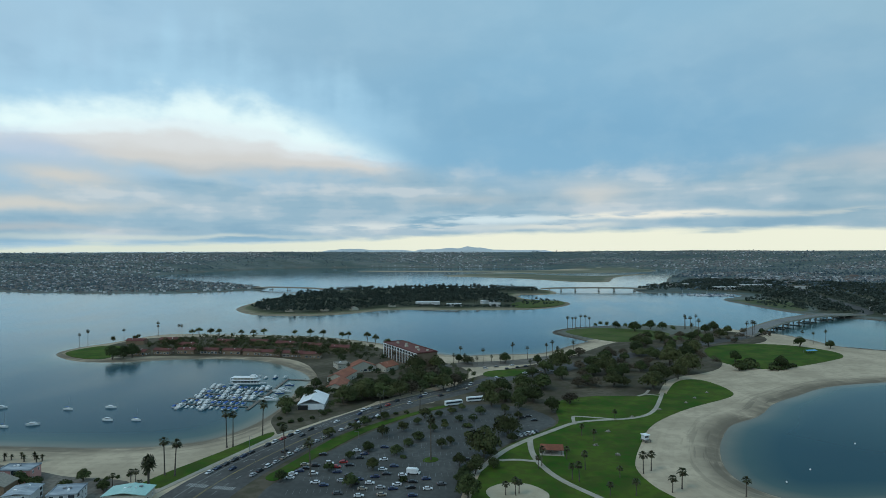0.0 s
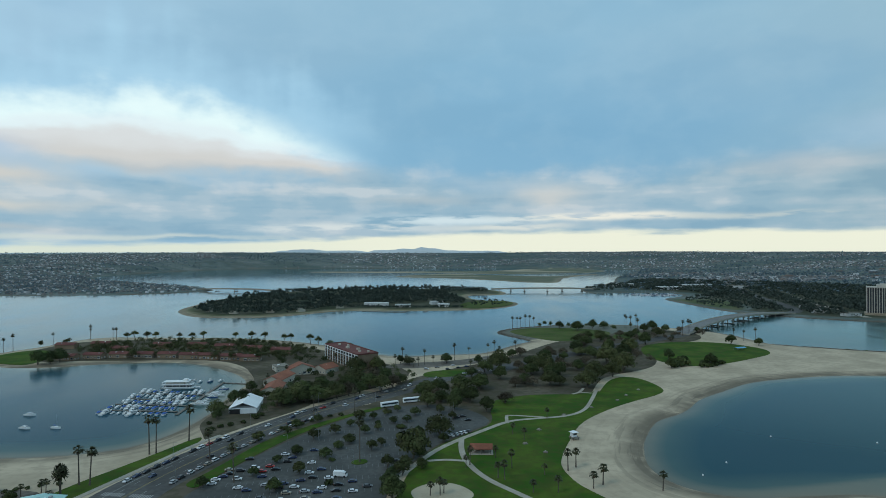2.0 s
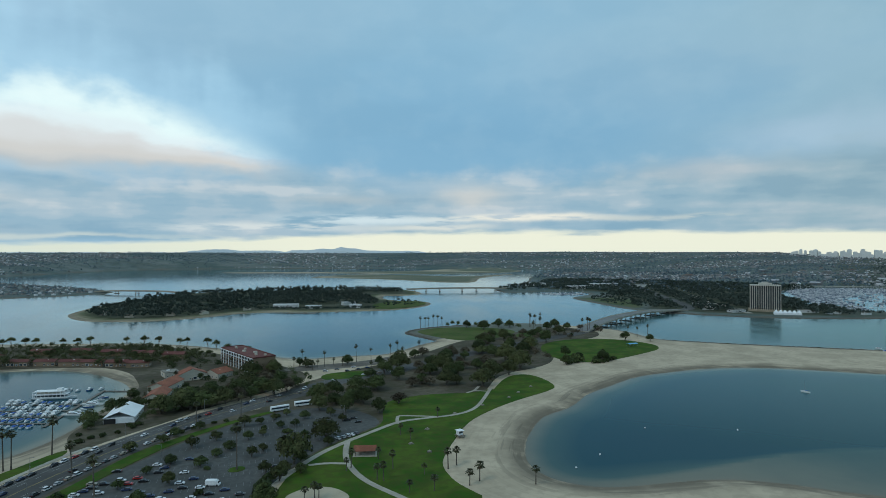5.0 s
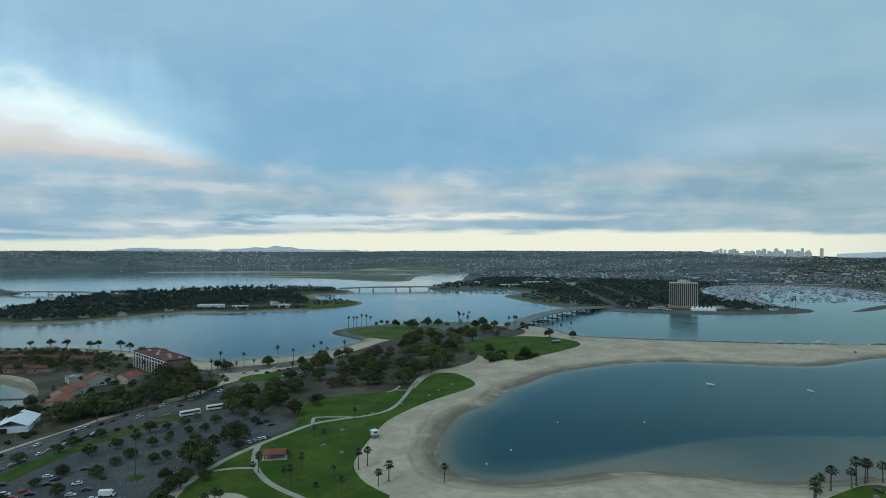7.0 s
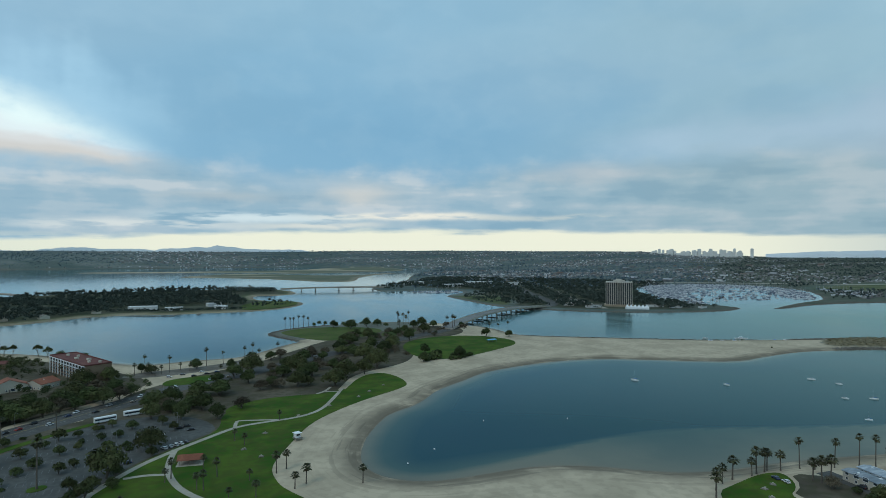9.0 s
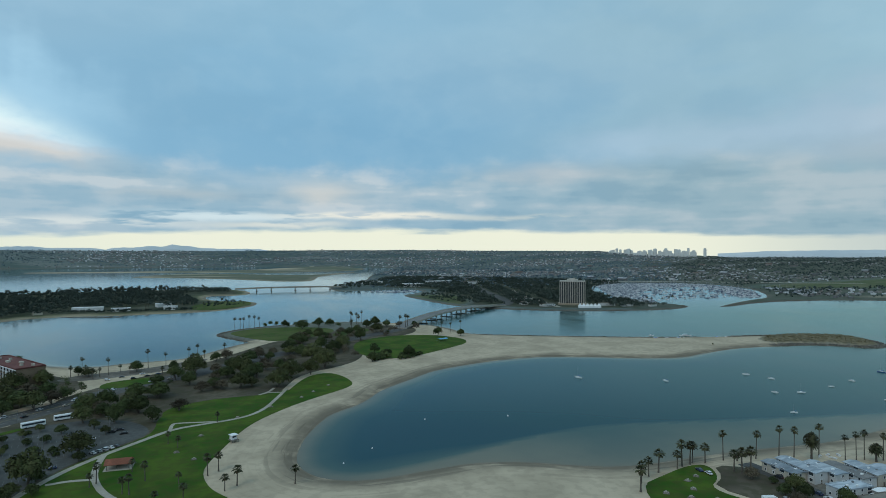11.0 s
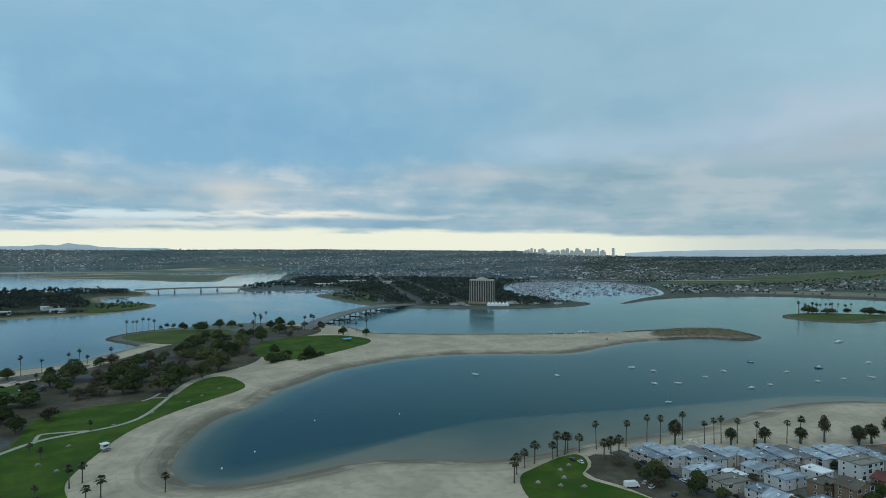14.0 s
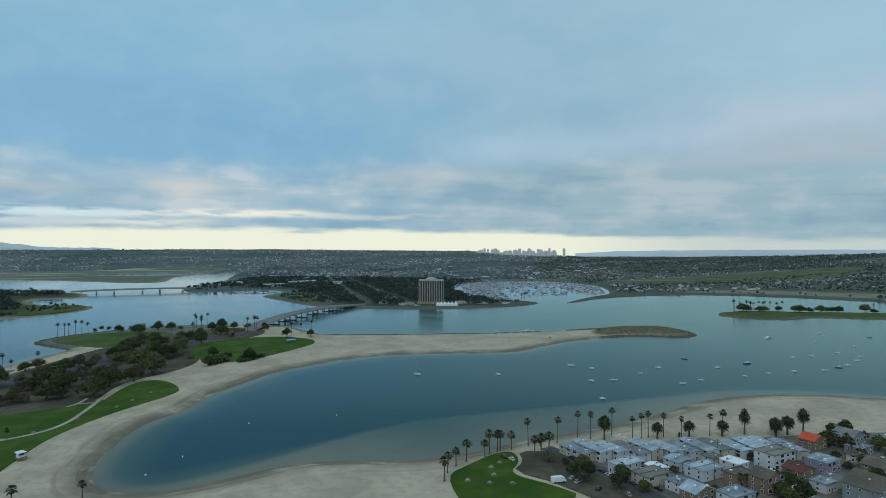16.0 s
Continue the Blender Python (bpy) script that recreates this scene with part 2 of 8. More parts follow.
LEAF_BROWN = material("brownish_leaves", [(0.078, 0.064, 0.046), (0.105, 0.086, 0.06), (0.07, 0.062, 0.04)], 0.85, (0.05, 0.3), island=0.3, each=0.35, spec=0.1)
PALM = material("palm_leaves", [(0.044, 0.050, 0.024), (0.070, 0.070, 0.032), (0.056, 0.050, 0.026)], 0.7, (0.1, 0.6), island=0.5, each=0.2, spec=0.2)
DEAD = material("dead_fronds", [(0.10, 0.075, 0.045), (0.13, 0.10, 0.06)], 0.9, (0.2, 2.0), island=0.4)
DRYSCRUB = material("dry_scrub", [(0.13, 0.10, 0.05), (0.19, 0.15, 0.075), (0.10, 0.09, 0.04)], 0.95, (0.05, 0.4), island=0.3, spec=0.1)
BARK = material("bark", [(0.10, 0.085, 0.07), (0.15, 0.125, 0.10), (0.07, 0.06, 0.05)], 0.9, (0.3, 2.0), 0.3)
FAR_LEAF = material("far_leaves", [(0.038, 0.052, 0.044), (0.062, 0.078, 0.064), (0.046, 0.058, 0.048)], 0.9, (0.01, 0.1), island=0.3, spec=0.1)
# leaves across the river: some distance haze is mixed into the base colour
HALF_HAZE_LEAF = material("half_haze_tinted_leaves", [(0.05, 0.07, 0.066), (0.078, 0.098, 0.09), (0.058, 0.076, 0.072)], 0.9, (0.004, 0.05), island=0.3, spec=0.1)
WHITE = material("white_paint", [(0.80, 0.81, 0.81), (0.74, 0.75, 0.75), (0.66, 0.67, 0.67)], 0.5, (0.2, 1.5), each=0.08)
CREAM = material("cream_stucco", [(0.52, 0.48, 0.40), (0.46, 0.42, 0.35), (0.40, 0.37, 0.31)], 0.85, (0.1, 0.9), 0.1)
BLUEROOF = material("pale_blue_roof", [(0.24, 0.285, 0.325), (0.40, 0.44, 0.475), (0.14, 0.165, 0.195)], 0.7, (0.14, 0.5), 0.1, each=0.3, stretch=(0, 0.25))
GREYROOF = material("grey_shingle", [(0.16, 0.16, 0.16), (0.22, 0.21, 0.20), (0.12, 0.12, 0.12)], 0.9, (0.12, 1.0), 0.2, each=0.2)
TANROOF = material("tan_gravel_roof", [(0.20, 0.185, 0.155), (0.25, 0.23, 0.19), (0.14, 0.13, 0.115)], 0.95, (0.12, 1.0), 0.2, each=0.15)
REDROOF = material("red_tile_roof", [(0.24, 0.085, 0.05), (0.30, 0.11, 0.065), (0.15, 0.06, 0.04)], 0.85, (0.12, 1.2), 0.3, each=0.1)
BROWNROOF = material("brown_shingle_roof", [(0.115, 0.095, 0.072), (0.15, 0.125, 0.095), (0.08, 0.068, 0.053)], 0.95, (0.12, 1.0), 0.2, each=0.2)
BRIGHTRED = material("orange_red_roof", [(0.55, 0.07, 0.03), (0.62, 0.10, 0.04), (0.42, 0.06, 0.03)], 0.7, (0.15, 1.2), 0.2)
RUST = material("rust_roof", [(0.12, 0.04, 0.035), (0.17, 0.062, 0.05), (0.09, 0.035, 0.032)], 0.9, (0.1, 1.2), 0.2)
BROWNWALL = material("brown_stucco", [(0.19, 0.135, 0.09), (0.24, 0.17, 0.115)], 0.9, (0.15, 1.0), 0.1)
GLASS = material("window_glass", [(0.03, 0.04, 0.05), (0.05, 0.06, 0.07)], 0.12, (0.2, 1.0), spec=0.6)
DARK = material("dark_void", [(0.02, 0.02, 0.022), (0.03, 0.03, 0.03)], 0.6)
TYRE = material("tyre_rubber", [(0.018, 0.018, 0.018), (0.025, 0.025, 0.025)], 0.9)
WOOD = material("weathered_wood", [(0.16, 0.14, 0.12), (0.22, 0.20, 0.17), (0.12, 0.10, 0.09)], 0.9, (0.2, 1.5), 0.1)
ROCK = material("rip_rap_rock", [(0.10, 0.09, 0.075), (0.16, 0.145, 0.12), (0.06, 0.055, 0.05)], 0.95, (0.08, 0.5), 0.6)
STEEL = material("galvanised_steel", [(0.32, 0.33, 0.34), (0.25, 0.26, 0.27)], 0.5, (0.3, 2.0), metal=0.7)
TAN = material("tan_concrete", [(0.30, 0.245, 0.18), (0.36, 0.30, 0.225), (0.24, 0.20, 0.15)], 0.85, (0.1, 0.8), 0.1)
YARD = material("yard_paving", [(0.12, 0.105, 0.088), (0.19, 0.17, 0.14), (0.075, 0.067, 0.055)], 0.95, (0.06, 0.5), 0.2)
BAYPAINT = material("worn_bay_paint", [(0.19, 0.195, 0.2), (0.14, 0.145, 0.15)], 0.8, (0.2, 2.0))
# pale blue because aerial haze is painted into the leaf colour
HAZE_LEAF = material("haze_tinted_far_leaves", [(0.095, 0.14, 0.17), (0.145, 0.19, 0.215), (0.08, 0.122, 0.148)], 0.9, (0.002, 0.02), island=0.4, spec=0.1)

# ---- ground and water ----


def smooth(pts, rounds=2, closed=True):
    """Corner cutting on a plan outline."""
    p = np.array(pts, float)
    for _ in range(rounds):
        q = np.roll(p, -1, 0)
        if closed:
            p = np.stack([p * 0.75 + q * 0.25, p * 0.25 + q * 0.75], 1).reshape(-1, 2)
        else:
            a, b = p[:-1], p[1:]
            p = np.vstack([p[:1], np.stack([a * 0.75 + b * 0.25, a * 0.25 + b * 0.75], 1).reshape(-1, 2), p[-1:]])
    return p


def signed(xy, poly):
    """Distance to the outline, positive inside."""
    out = np.empty(len(xy))
    a, b = poly, np.roll(poly, -1, 0)
    d = b - a
    dd = (d**2).sum(1) + 1e-9
    for s in range(0, len(xy), 4000):
        p = xy[s:s + 4000, None, :]
        w = p - a
        t = np.clip((w * d).sum(2) / dd, 0, 1)
        near = np.sqrt((((w - t[..., None] * d)) ** 2).sum(2).min(1))
        cross = ((a[:, 1] > p[..., 1]) != (b[:, 1] > p[..., 1])) & (p[..., 0] < d[:, 0] * (p[..., 1] - a[:, 1]) / np.where(d[:, 1] == 0, 1e-9, d[:, 1]) + a[:, 0])
        out[s:s + 4000] = np.where(cross.sum(1) % 2 == 1, near, -near)
    return out


MAIN_A = [(-1500, 200), (-700, 310), (-292, 326), (-255, 327), (-224, 326), (-193, 331), (-174, 339), (-164, 348), (-156, 363), (-151, 387), (-149, 418), (-154, 458),
          (-153, 486), (-154, 509), (-168, 538), (-199, 573), (-233, 600), (-269, 609), (-309, 606), (-345, 595), (-370, 583), (-404, 579), (-433, 590), (-459, 609),
          (-475, 627), (-481, 648), (-475, 681), (-462, 705), (-455, 735), (-447, 770), (-425, 789), (-389, 785), (-300, 782), (-220, 770), (-150, 735), (-100, 690)]
MAIN_B = [(-66, 657), (-40, 640), (-20, 640), (0, 650), (28, 652), (52, 655), (75, 685), (95, 718), (116, 742), (120, 752), (107, 775), (92, 802), (85, 822), (92, 845), (110, 866),
          (140, 886), (180, 900), (240, 920), (300, 905), (345, 865), (380, 825), (392, 790), (394, 751), (400, 716), (434, 694), (488, 664), (548, 635), (596, 611), (662, 590),
          (731, 575), (800, 560), (840, 535), (842, 500), (822, 460), (785, 446), (762, 476), (732, 498), (672, 504), (635, 507), (573, 494), (532, 480), (490, 494)]
MAIN_C = [(455, 514), (400, 539), (348, 537), (300, 523), (265, 508), (230, 476), (204, 455), (177, 415), (154, 400), (139, 376), (125, 345), (117, 315), (119, 294), (129, 280),
          (147, 272), (179, 275), (207, 277), (235, 266), (250, 255), (277, 242), (332, 242), (360, 240), (417, 232), (471, 240), (520, 242), (556, 233), (585, 219),
          (608, 201), (632, 172), (680, 120), (800, -50), (1000, -400), (900, -800), (-1500, -800)]
BAR = [(122, 292), (132, 284), (156, 280), (190, 289), (224, 301), (263, 312), (305, 316), (350, 306), (420, 288), (500, 268), (560, 255), (620, 215), (600, 190), (400, 200), (250, 230), (150, 260)]
ISLE = [(-491, 1127), (-436, 1044), (-384, 1014), (-323, 1012), (-264, 1036), (-218, 1091), (-199, 1118), (-137, 1140), (-81, 1120), (-14, 1134), (56, 1135), (110, 1165), (150, 1215),
        (169, 1265), (165, 1333), (117, 1352), (67, 1410), (71, 1533), (119, 1510), (171, 1546), (178, 1621), (155, 1740), (40, 1800), (-200, 1800), (-400, 1720), (-471, 1613), (-517, 1386), (-505, 1216)]
COAST_A = [(-4990, 1900), (-2400, 1690), (-1362, 1586), (-1216, 1545), (-1089, 1520), (-888, 1541), (-746, 1574), (-678, 1670), (-640, 1720), (-695, 1834), (-891, 2028), (-1168, 2240), (-1402, 2433),
           (-1560, 2708), (-1547, 3050), (-1428, 3709), (-1231, 3869), (-600, 3950), (100, 3950), (700, 3900), (1080, 3640), (1122, 3393), (722, 2532), (602, 2090), (449, 1859), (393, 1717),
           (395, 1600), (420, 1572), (453, 1582), (488, 1610), (513, 1560), (602, 1590), (620, 1520), (560, 1440), (510, 1390), (512, 1302), (520, 1192), (526, 1110), (545, 1065)]
COAST_B = [(569, 1030), (622, 975), (685, 937), (766, 906), (854, 891), (917, 900), (955, 925), (966, 950), (964, 991), (908, 1050), (950, 1187), (1060, 1403), (1184, 1560), (1300, 1640), (1456, 1620), (1560, 1560),
           (1580, 1400), (1500, 1250), (1400, 1130), (1310, 1040), (1240, 1008), (1150, 975), (1040, 915), (1022, 902), (1045, 898), (1129, 938), (1307, 955), (1499, 877), (1583, 731), (1626, 549), (1750, 200),
           (1900, -400), (2100, -2000), (4990, -2000), (4990, 4990), (-4990, 4990)]
MARSH = [(-230, 2620), (-110, 2540), (-20, 2500), (110, 2390), (215, 2260), (290, 2130), (400, 2090), (440, 2225), (482, 2431), (594, 2651), (730, 2817), (742, 2900), (646, 2802), (505, 2650), (382, 2655), (273, 2773),
         (93, 2925), (-26, 2930), (-150, 2800)]
MUDFLAT = [(-720, 3180), (-322, 3125), (-150, 3085), (100, 3010), (290, 2880), (517, 2975), (775, 3072), (900, 3287), (922, 3542), (806, 3900), (498, 3720), (308, 3370), (3, 3345), (-327, 3307), (-717, 3366)]
ISLET = [(1084, 595), (1120, 612), (1196, 598), (1230, 550), (1290, 506), (1400, 420), (1520, 300), (1420, 280), (1242, 403), (1205, 444), (1162, 488), (1121, 478), (1083, 492), (1053, 531), (1060, 575)]
LANDS = {"main": (smooth(MAIN_A + MAIN_B + MAIN_C), 0.12, 1.5), "isle": (smooth(ISLE), 0.12, 2.0), "coast": (smooth(COAST_A + COAST_B), 0.3, 2.0),
         "marsh": (smooth(MARSH), 0.05, 1.0), "islet": (smooth(ISLET), 0.35, 2.0), "mudflat": (smooth(MUDFLAT), 0.03, 0.9)}


def stretch_axis(lo, hi, f0, f1, step, most, growth=1.045):
    """Grid lines: even between f0 and f1, wider and wider outside."""
    core = list(np.arange(f0, f1 + step, step))
    s, x = step, core[-1]
    while x < hi:
        s = min(s * growth, most)
        x += s
        core.append(x)
    s, x = step, core[0]
    while x > lo:
        s = min(s * growth, most)
        x -= s
        core.insert(0, x)
    return np.array(core)


gx, gy = stretch_axis(-4950, 4950, -500, 880, 5.0, 55), stretch_axis(-1200, 4950, 150, 720, 5.0, 50)
X, Y = np.meshgrid(gx, gy)
xy = np.stack([X.ravel(), Y.ravel()], 1)
sds = {k: signed(xy, v[0]) for k, v in LANDS.items()}
best = np.stack(list(sds.values()))
which = best.argmax(0)
sd = best.max(0)
slope = np.array([v[1] for v in LANDS.values()])[which]
top = np.array([v[2] for v in LANDS.values()])[which]
which = np.where(which == 5, 3, which)
# hills: the mainland rises towards its far rim
rad = np.hypot(xy[:, 0] - 50, xy[:, 1])
bearing = np.degrees(np.arctan2(xy[:, 0] - 50, xy[:, 1]))
lump = np.array([noise.noise((x * 0.0011, y * 0.0011, 0.3)) + 0.5 * noise.noise((x * 0.004, y * 0.004, 1.7)) for x, y in xy])
start = np.interp(bearing, [-90, -40, 0, 30, 50, 75, 90], [2100, 2600, 3950, 3300, 2600, 1900, 1900])
rise = np.clip((rad - start) / (4880 - start), 0, 1)
crest = np.interp(bearing, [-60, -30, 0, 25, 36, 40, 47, 56, 63, 69, 80], [102, 99, 101, 103, 100, 70, 58, 62, 72, 95, 100])
hill = np.where(which == 2, rise**1.25 * crest + lump * 14 * np.clip(rise * 4, 0, 1) * (1 - 0.6 * rise), 0)
hill = np.where(sd > 0, np.clip(hill, 0, None) * np.clip(sd / 150, 0, 1), 0)
jetty = smooth([(690, 520), (731, 565), (800, 552), (834, 530), (835, 500), (818, 465), (788, 454), (768, 484), (735, 506)])
mound = np.clip(signed(xy, jetty), 0, 14) * 0.25
z = np.where(sd > 0, np.minimum(top, sd * slope), np.maximum(-6, sd * slope)) + hill + mound
small = np.array([noise.noise((x * 0.05, y * 0.05, 5.0)) for x, y in xy]) * 0.12
z = z + np.where((sd > 1) & (sd < 10), small, 0)


def grid_mesh(name, keep_point, zz):
    ny, nx = X.shape
    idx = np.arange(ny * nx).reshape(ny, nx)
    q = np.stack([idx[:-1, :-1], idx[:-1, 1:], idx[1:, 1:], idx[1:, :-1]], -1).reshape(-1, 4)
    q = q[keep_point[q].any(1)]
    used = np.unique(q)
    remap = np.full(ny * nx, -1)
    remap[used] = np.arange(len(used))
    me = bpy.data.meshes.new(name)
    co = np.column_stack([xy[used], zz[used]])
    me.vertices.add(len(used))
    me.vertices.foreach_set("co", co.ravel())
    me.loops.add(q.size)
    me.loops.foreach_set("vertex_index", remap[q].ravel())
    me.polygons.add(len(q))
    me.polygons.foreach_set("loop_start", np.arange(0, q.size, 4))
    me.update(calc_edges=True)
    me.polygons.foreach_set("use_smooth", np.ones(len(q), bool))
    return me, used


def point_attr(me, name, values):
    at = me.attributes.new(name, "FLOAT", "POINT")
    at.data.foreach_set("value", np.ascontiguousarray(values, np.float32))


me, used = grid_mesh("ground", np.ones(len(xy), bool), z)
sandy = np.where(which == 0, 1.0, np.where(which == 1, np.clip(1.4 - sd / 14, 0, 1), np.where(which == 3, np.clip(0.85 - sd / 40, 0.08, 0.8), 0.0)))
# dry river-mouth flats by the far channel
flats = smooth([(1440, 960), (1560, 890), (1650, 730), (1690, 560), (1900, 560), (1880, 760), (1740, 930), (1600, 1000)])
sandy = np.maximum(sandy, np.clip(signed(xy, flats) / 30, 0, 1) * 0.35)
streaks = np.array([noise.noise((x * 0.0016, y * 0.011, 7.0)) if k == 3 else 0.0 for (x, y), k in zip(xy, which)])
sandy = np.maximum(sandy, np.clip((streaks - 0.12) * 6, 0, 0.8))
sandy = np.where(mound > 0.2, 0.3, sandy)
tip_zone = smooth([(60, 770), (80, 850), (120, 890), (250, 930), (330, 880), (300, 820), (240, 740), (150, 745), (115, 765)])
sandy = np.where(signed(xy, tip_zone) > 0, 0.15, sandy)
green = np.where(which == 3, 0.75, np.where(which == 2, 0.35, np.where((which == 4) | (which == 1), 1.0, 0.4)))
meadow = smooth([(1500, 1200), (2000, 1150), (2600, 1000), (3200, 1200), (3000, 1500), (2200, 1500), (1600, 1400)])
green = np.where((which == 2) & (bearing > 44), 0.5, green)
green = np.maximum(green, np.clip(signed(xy, meadow) / 40, 0, 1))
park_n = smooth([(505, 1385), (514, 1302), (522, 1192), (530, 1112), (560, 1090), (620, 1200), (640, 1380)])
green = np.maximum(green, np.clip(signed(xy, park_n) / 15, 0, 1))
harbour_wood = smooth([(525, 1115), (560, 1085), (620, 1000), (720, 945), (870, 905), (900, 1040), (940, 1180), (1060, 1400), (1200, 1560), (1400, 1650), (1200, 1900), (900, 2250), (700, 2250), (620, 2000), (520, 1780), (560, 1640), (660, 1560), (640, 1440), (560, 1380), (540, 1250)])
wooded = np.clip(signed(xy, harbour_wood) / 20, 0, 1)
wooded = np.where(which == 1, np.clip(sd / 25 - 0.6, 0, 1), wooded)
wooded = np.where((which == 2) & (bearing > 40) & (signed(xy, meadow) < 0), np.maximum(wooded, 0.6), wooded)
wooded = np.where(signed(xy, park_n) > 0, 0.0, wooded)
rocky = np.where((which == 2) | (which == 4) | (signed(xy, tip_zone) > 0), np.clip(1.3 - sd / 9, 0, 1), 0.0)
point_attr(me, "sand", sandy[used])
point_attr(me, "green", green[used])
point_attr(me, "rock", rocky[used])
point_attr(me, "wooded", wooded[used])
point_attr(me, "scrub", np.clip((mound[used] - 0.15) / 0.6, 0, 1) * 0.9)
point_attr(me, "off", sd[used])
point_attr(me, "wet", np.clip(1.25 - np.abs(sd[used] - 2) / 12, 0, 1))

g = bpy.data.materials.new("ground")
g.use_nodes = True
gn, gl = g.node_tree.nodes, g.node_tree.links
gpos = gn.new("ShaderNodeNewGeometry").outputs["Position"]


def gnoise(scale, a, b, detail=5, sx=1.0, turn=0.0):
    vec = gpos
    if sx != 1.0:
        mp = gn.new("ShaderNodeMapping")
        mp.inputs["Scale"].default_value, mp.inputs["Rotation"].default_value[2] = (sx, 1, 1), radians(turn)
        gl.new(vec, mp.inputs[0])
        vec = mp.outputs[0]
    t = gn.new("ShaderNodeTexNoise")
    t.inputs["Scale"].default_value, t.inputs["Detail"].default_value = scale, detail
    gl.new(vec, t.inputs["Vector"])
    r = gn.new("ShaderNodeMapRange")
    r.interpolation_type = "SMOOTHSTEP"
    r.inputs[1].default_value, r.inputs[2].default_value = a, b
    gl.new(t.outputs[0], r.inputs[0])
    return r.outputs[0]


def gmix(f, a, b):
    k = gn.new("ShaderNodeMix")
    k.data_type = "RGBA"
    for sock, v in ((k.inputs[0], f), (k.inputs[6], a), (k.inputs[7], b)):
        if isinstance(v, tuple):
            sock.default_value = (*v, 1)
        elif isinstance(v, (int, float)):
            sock.default_value = v
        else:
            gl.new(v, sock)
    return k.outputs[2]


def gattr(name):
    a = gn.new("ShaderNodeAttribute")
    a.attribute_name = name
    return a.outputs["Fac"]


def gmul(a, b):
    m = gn.new("ShaderNodeMath")
    m.operation = "MULTIPLY"
    for i, v in enumerate((a, b)):
        if isinstance(v, (int, float)):
            m.inputs[i].default_value = v
        else:
            gl.new(v, m.inputs[i])
    return m.outputs[0]


tide_v = gn.new("ShaderNodeCombineXYZ")
tide_s = gn.new("ShaderNodeSeparateXYZ")
gl.new(gpos, tide_s.inputs[0])
gl.new(gmul(tide_s.outputs[0], 0.02), tide_v.inputs[0])
gl.new(gmul(tide_s.outputs[1], 0.02), tide_v.inputs[1])
gl.new(gmul(gattr("off"), 0.27), tide_v.inputs[2])
tide_n = gn.new("ShaderNodeTexNoise")
tide_n.inputs["Scale"].default_value, tide_n.inputs["Detail"].default_value = 1.0, 6
gl.new(tide_v.outputs[0], tide_n.inputs["Vector"])
tide_r = gn.new("ShaderNodeMapRange")
tide_r.interpolation_type = "SMOOTHSTEP"
tide_r.inputs[1].default_value, tide_r.inputs[2].default_value = 0.52, 0.60
gl.new(tide_n.outputs[0], tide_r.inputs[0])
tide = tide_r.outputs[0]
sand_col = gmix(gnoise(0.03, 0.35, 0.65), (0.40, 0.33, 0.238), (0.51, 0.42, 0.305))
sand_col = gmix(gmul(gnoise(0.22, 0.45, 0.62, 6), 0.28), sand_col, (0.27, 0.222, 0.165))
near_water = gn.new("ShaderNodeMapRange")
near_water.inputs[1].default_value, near_water.inputs[2].default_value, near_water.inputs[3].default_value, near_water.inputs[4].default_value = 5.0, 24.0, 0.75, 0.10
gl.new(gattr("off"), near_water.inputs[0])
sand_col = gmix(gmul(tide, near_water.outputs[0]), sand_col, (0.19, 0.16, 0.12))
sand_col = gmix(gmul(gattr("wet"), gmul(gnoise(0.05, 0.2, 0.55, 5, 1.0), 0.9)), sand_col, (0.15, 0.126, 0.094))
# far town ground: blue-grey and lightened, with distance haze in the colour
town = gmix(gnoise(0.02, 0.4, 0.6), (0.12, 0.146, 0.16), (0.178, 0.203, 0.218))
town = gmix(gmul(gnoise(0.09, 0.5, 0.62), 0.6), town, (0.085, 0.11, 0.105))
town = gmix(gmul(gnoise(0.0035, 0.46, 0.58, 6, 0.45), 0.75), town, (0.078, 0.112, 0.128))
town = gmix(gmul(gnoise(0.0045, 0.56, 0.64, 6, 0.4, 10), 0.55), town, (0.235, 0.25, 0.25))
field = gmix(gnoise(0.012, 0.4, 0.62), (0.075, 0.10, 0.045), (0.13, 0.13, 0.07))
field = gmix(gmul(gnoise(0.1, 0.45, 0.65), 0.5), field, (0.05, 0.075, 0.025))
deep = gmix(gnoise(0.03, 0.4, 0.62), (0.045, 0.055, 0.032), (0.085, 0.085, 0.06))
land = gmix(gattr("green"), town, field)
land = gmix(gattr("wooded"), land, deep)
land = gmix(gattr("sand"), land, sand_col)
land = gmix(gattr("scrub"), land, gmix(gnoise(0.25, 0.4, 0.62), (0.095, 0.078, 0.042), (0.20, 0.16, 0.095)))
rock_col = gmix(gnoise(0.4, 0.4, 0.6), (0.09, 0.08, 0.065), (0.17, 0.155, 0.125))
land = gmix(gmul(gattr("rock"), 0.95), land, rock_col)
gb = gn["Principled BSDF"]
gl.new(land, gb.inputs["Base Color"])
gb.inputs["Roughness"].default_value, gb.inputs["Specular IOR Level"].default_value = 0.95, 0.1
me.materials.append(g)
ground = tagged(new("ground", me), "sand, soil and scrub ground of the bay shores", "ground", kind="structure")

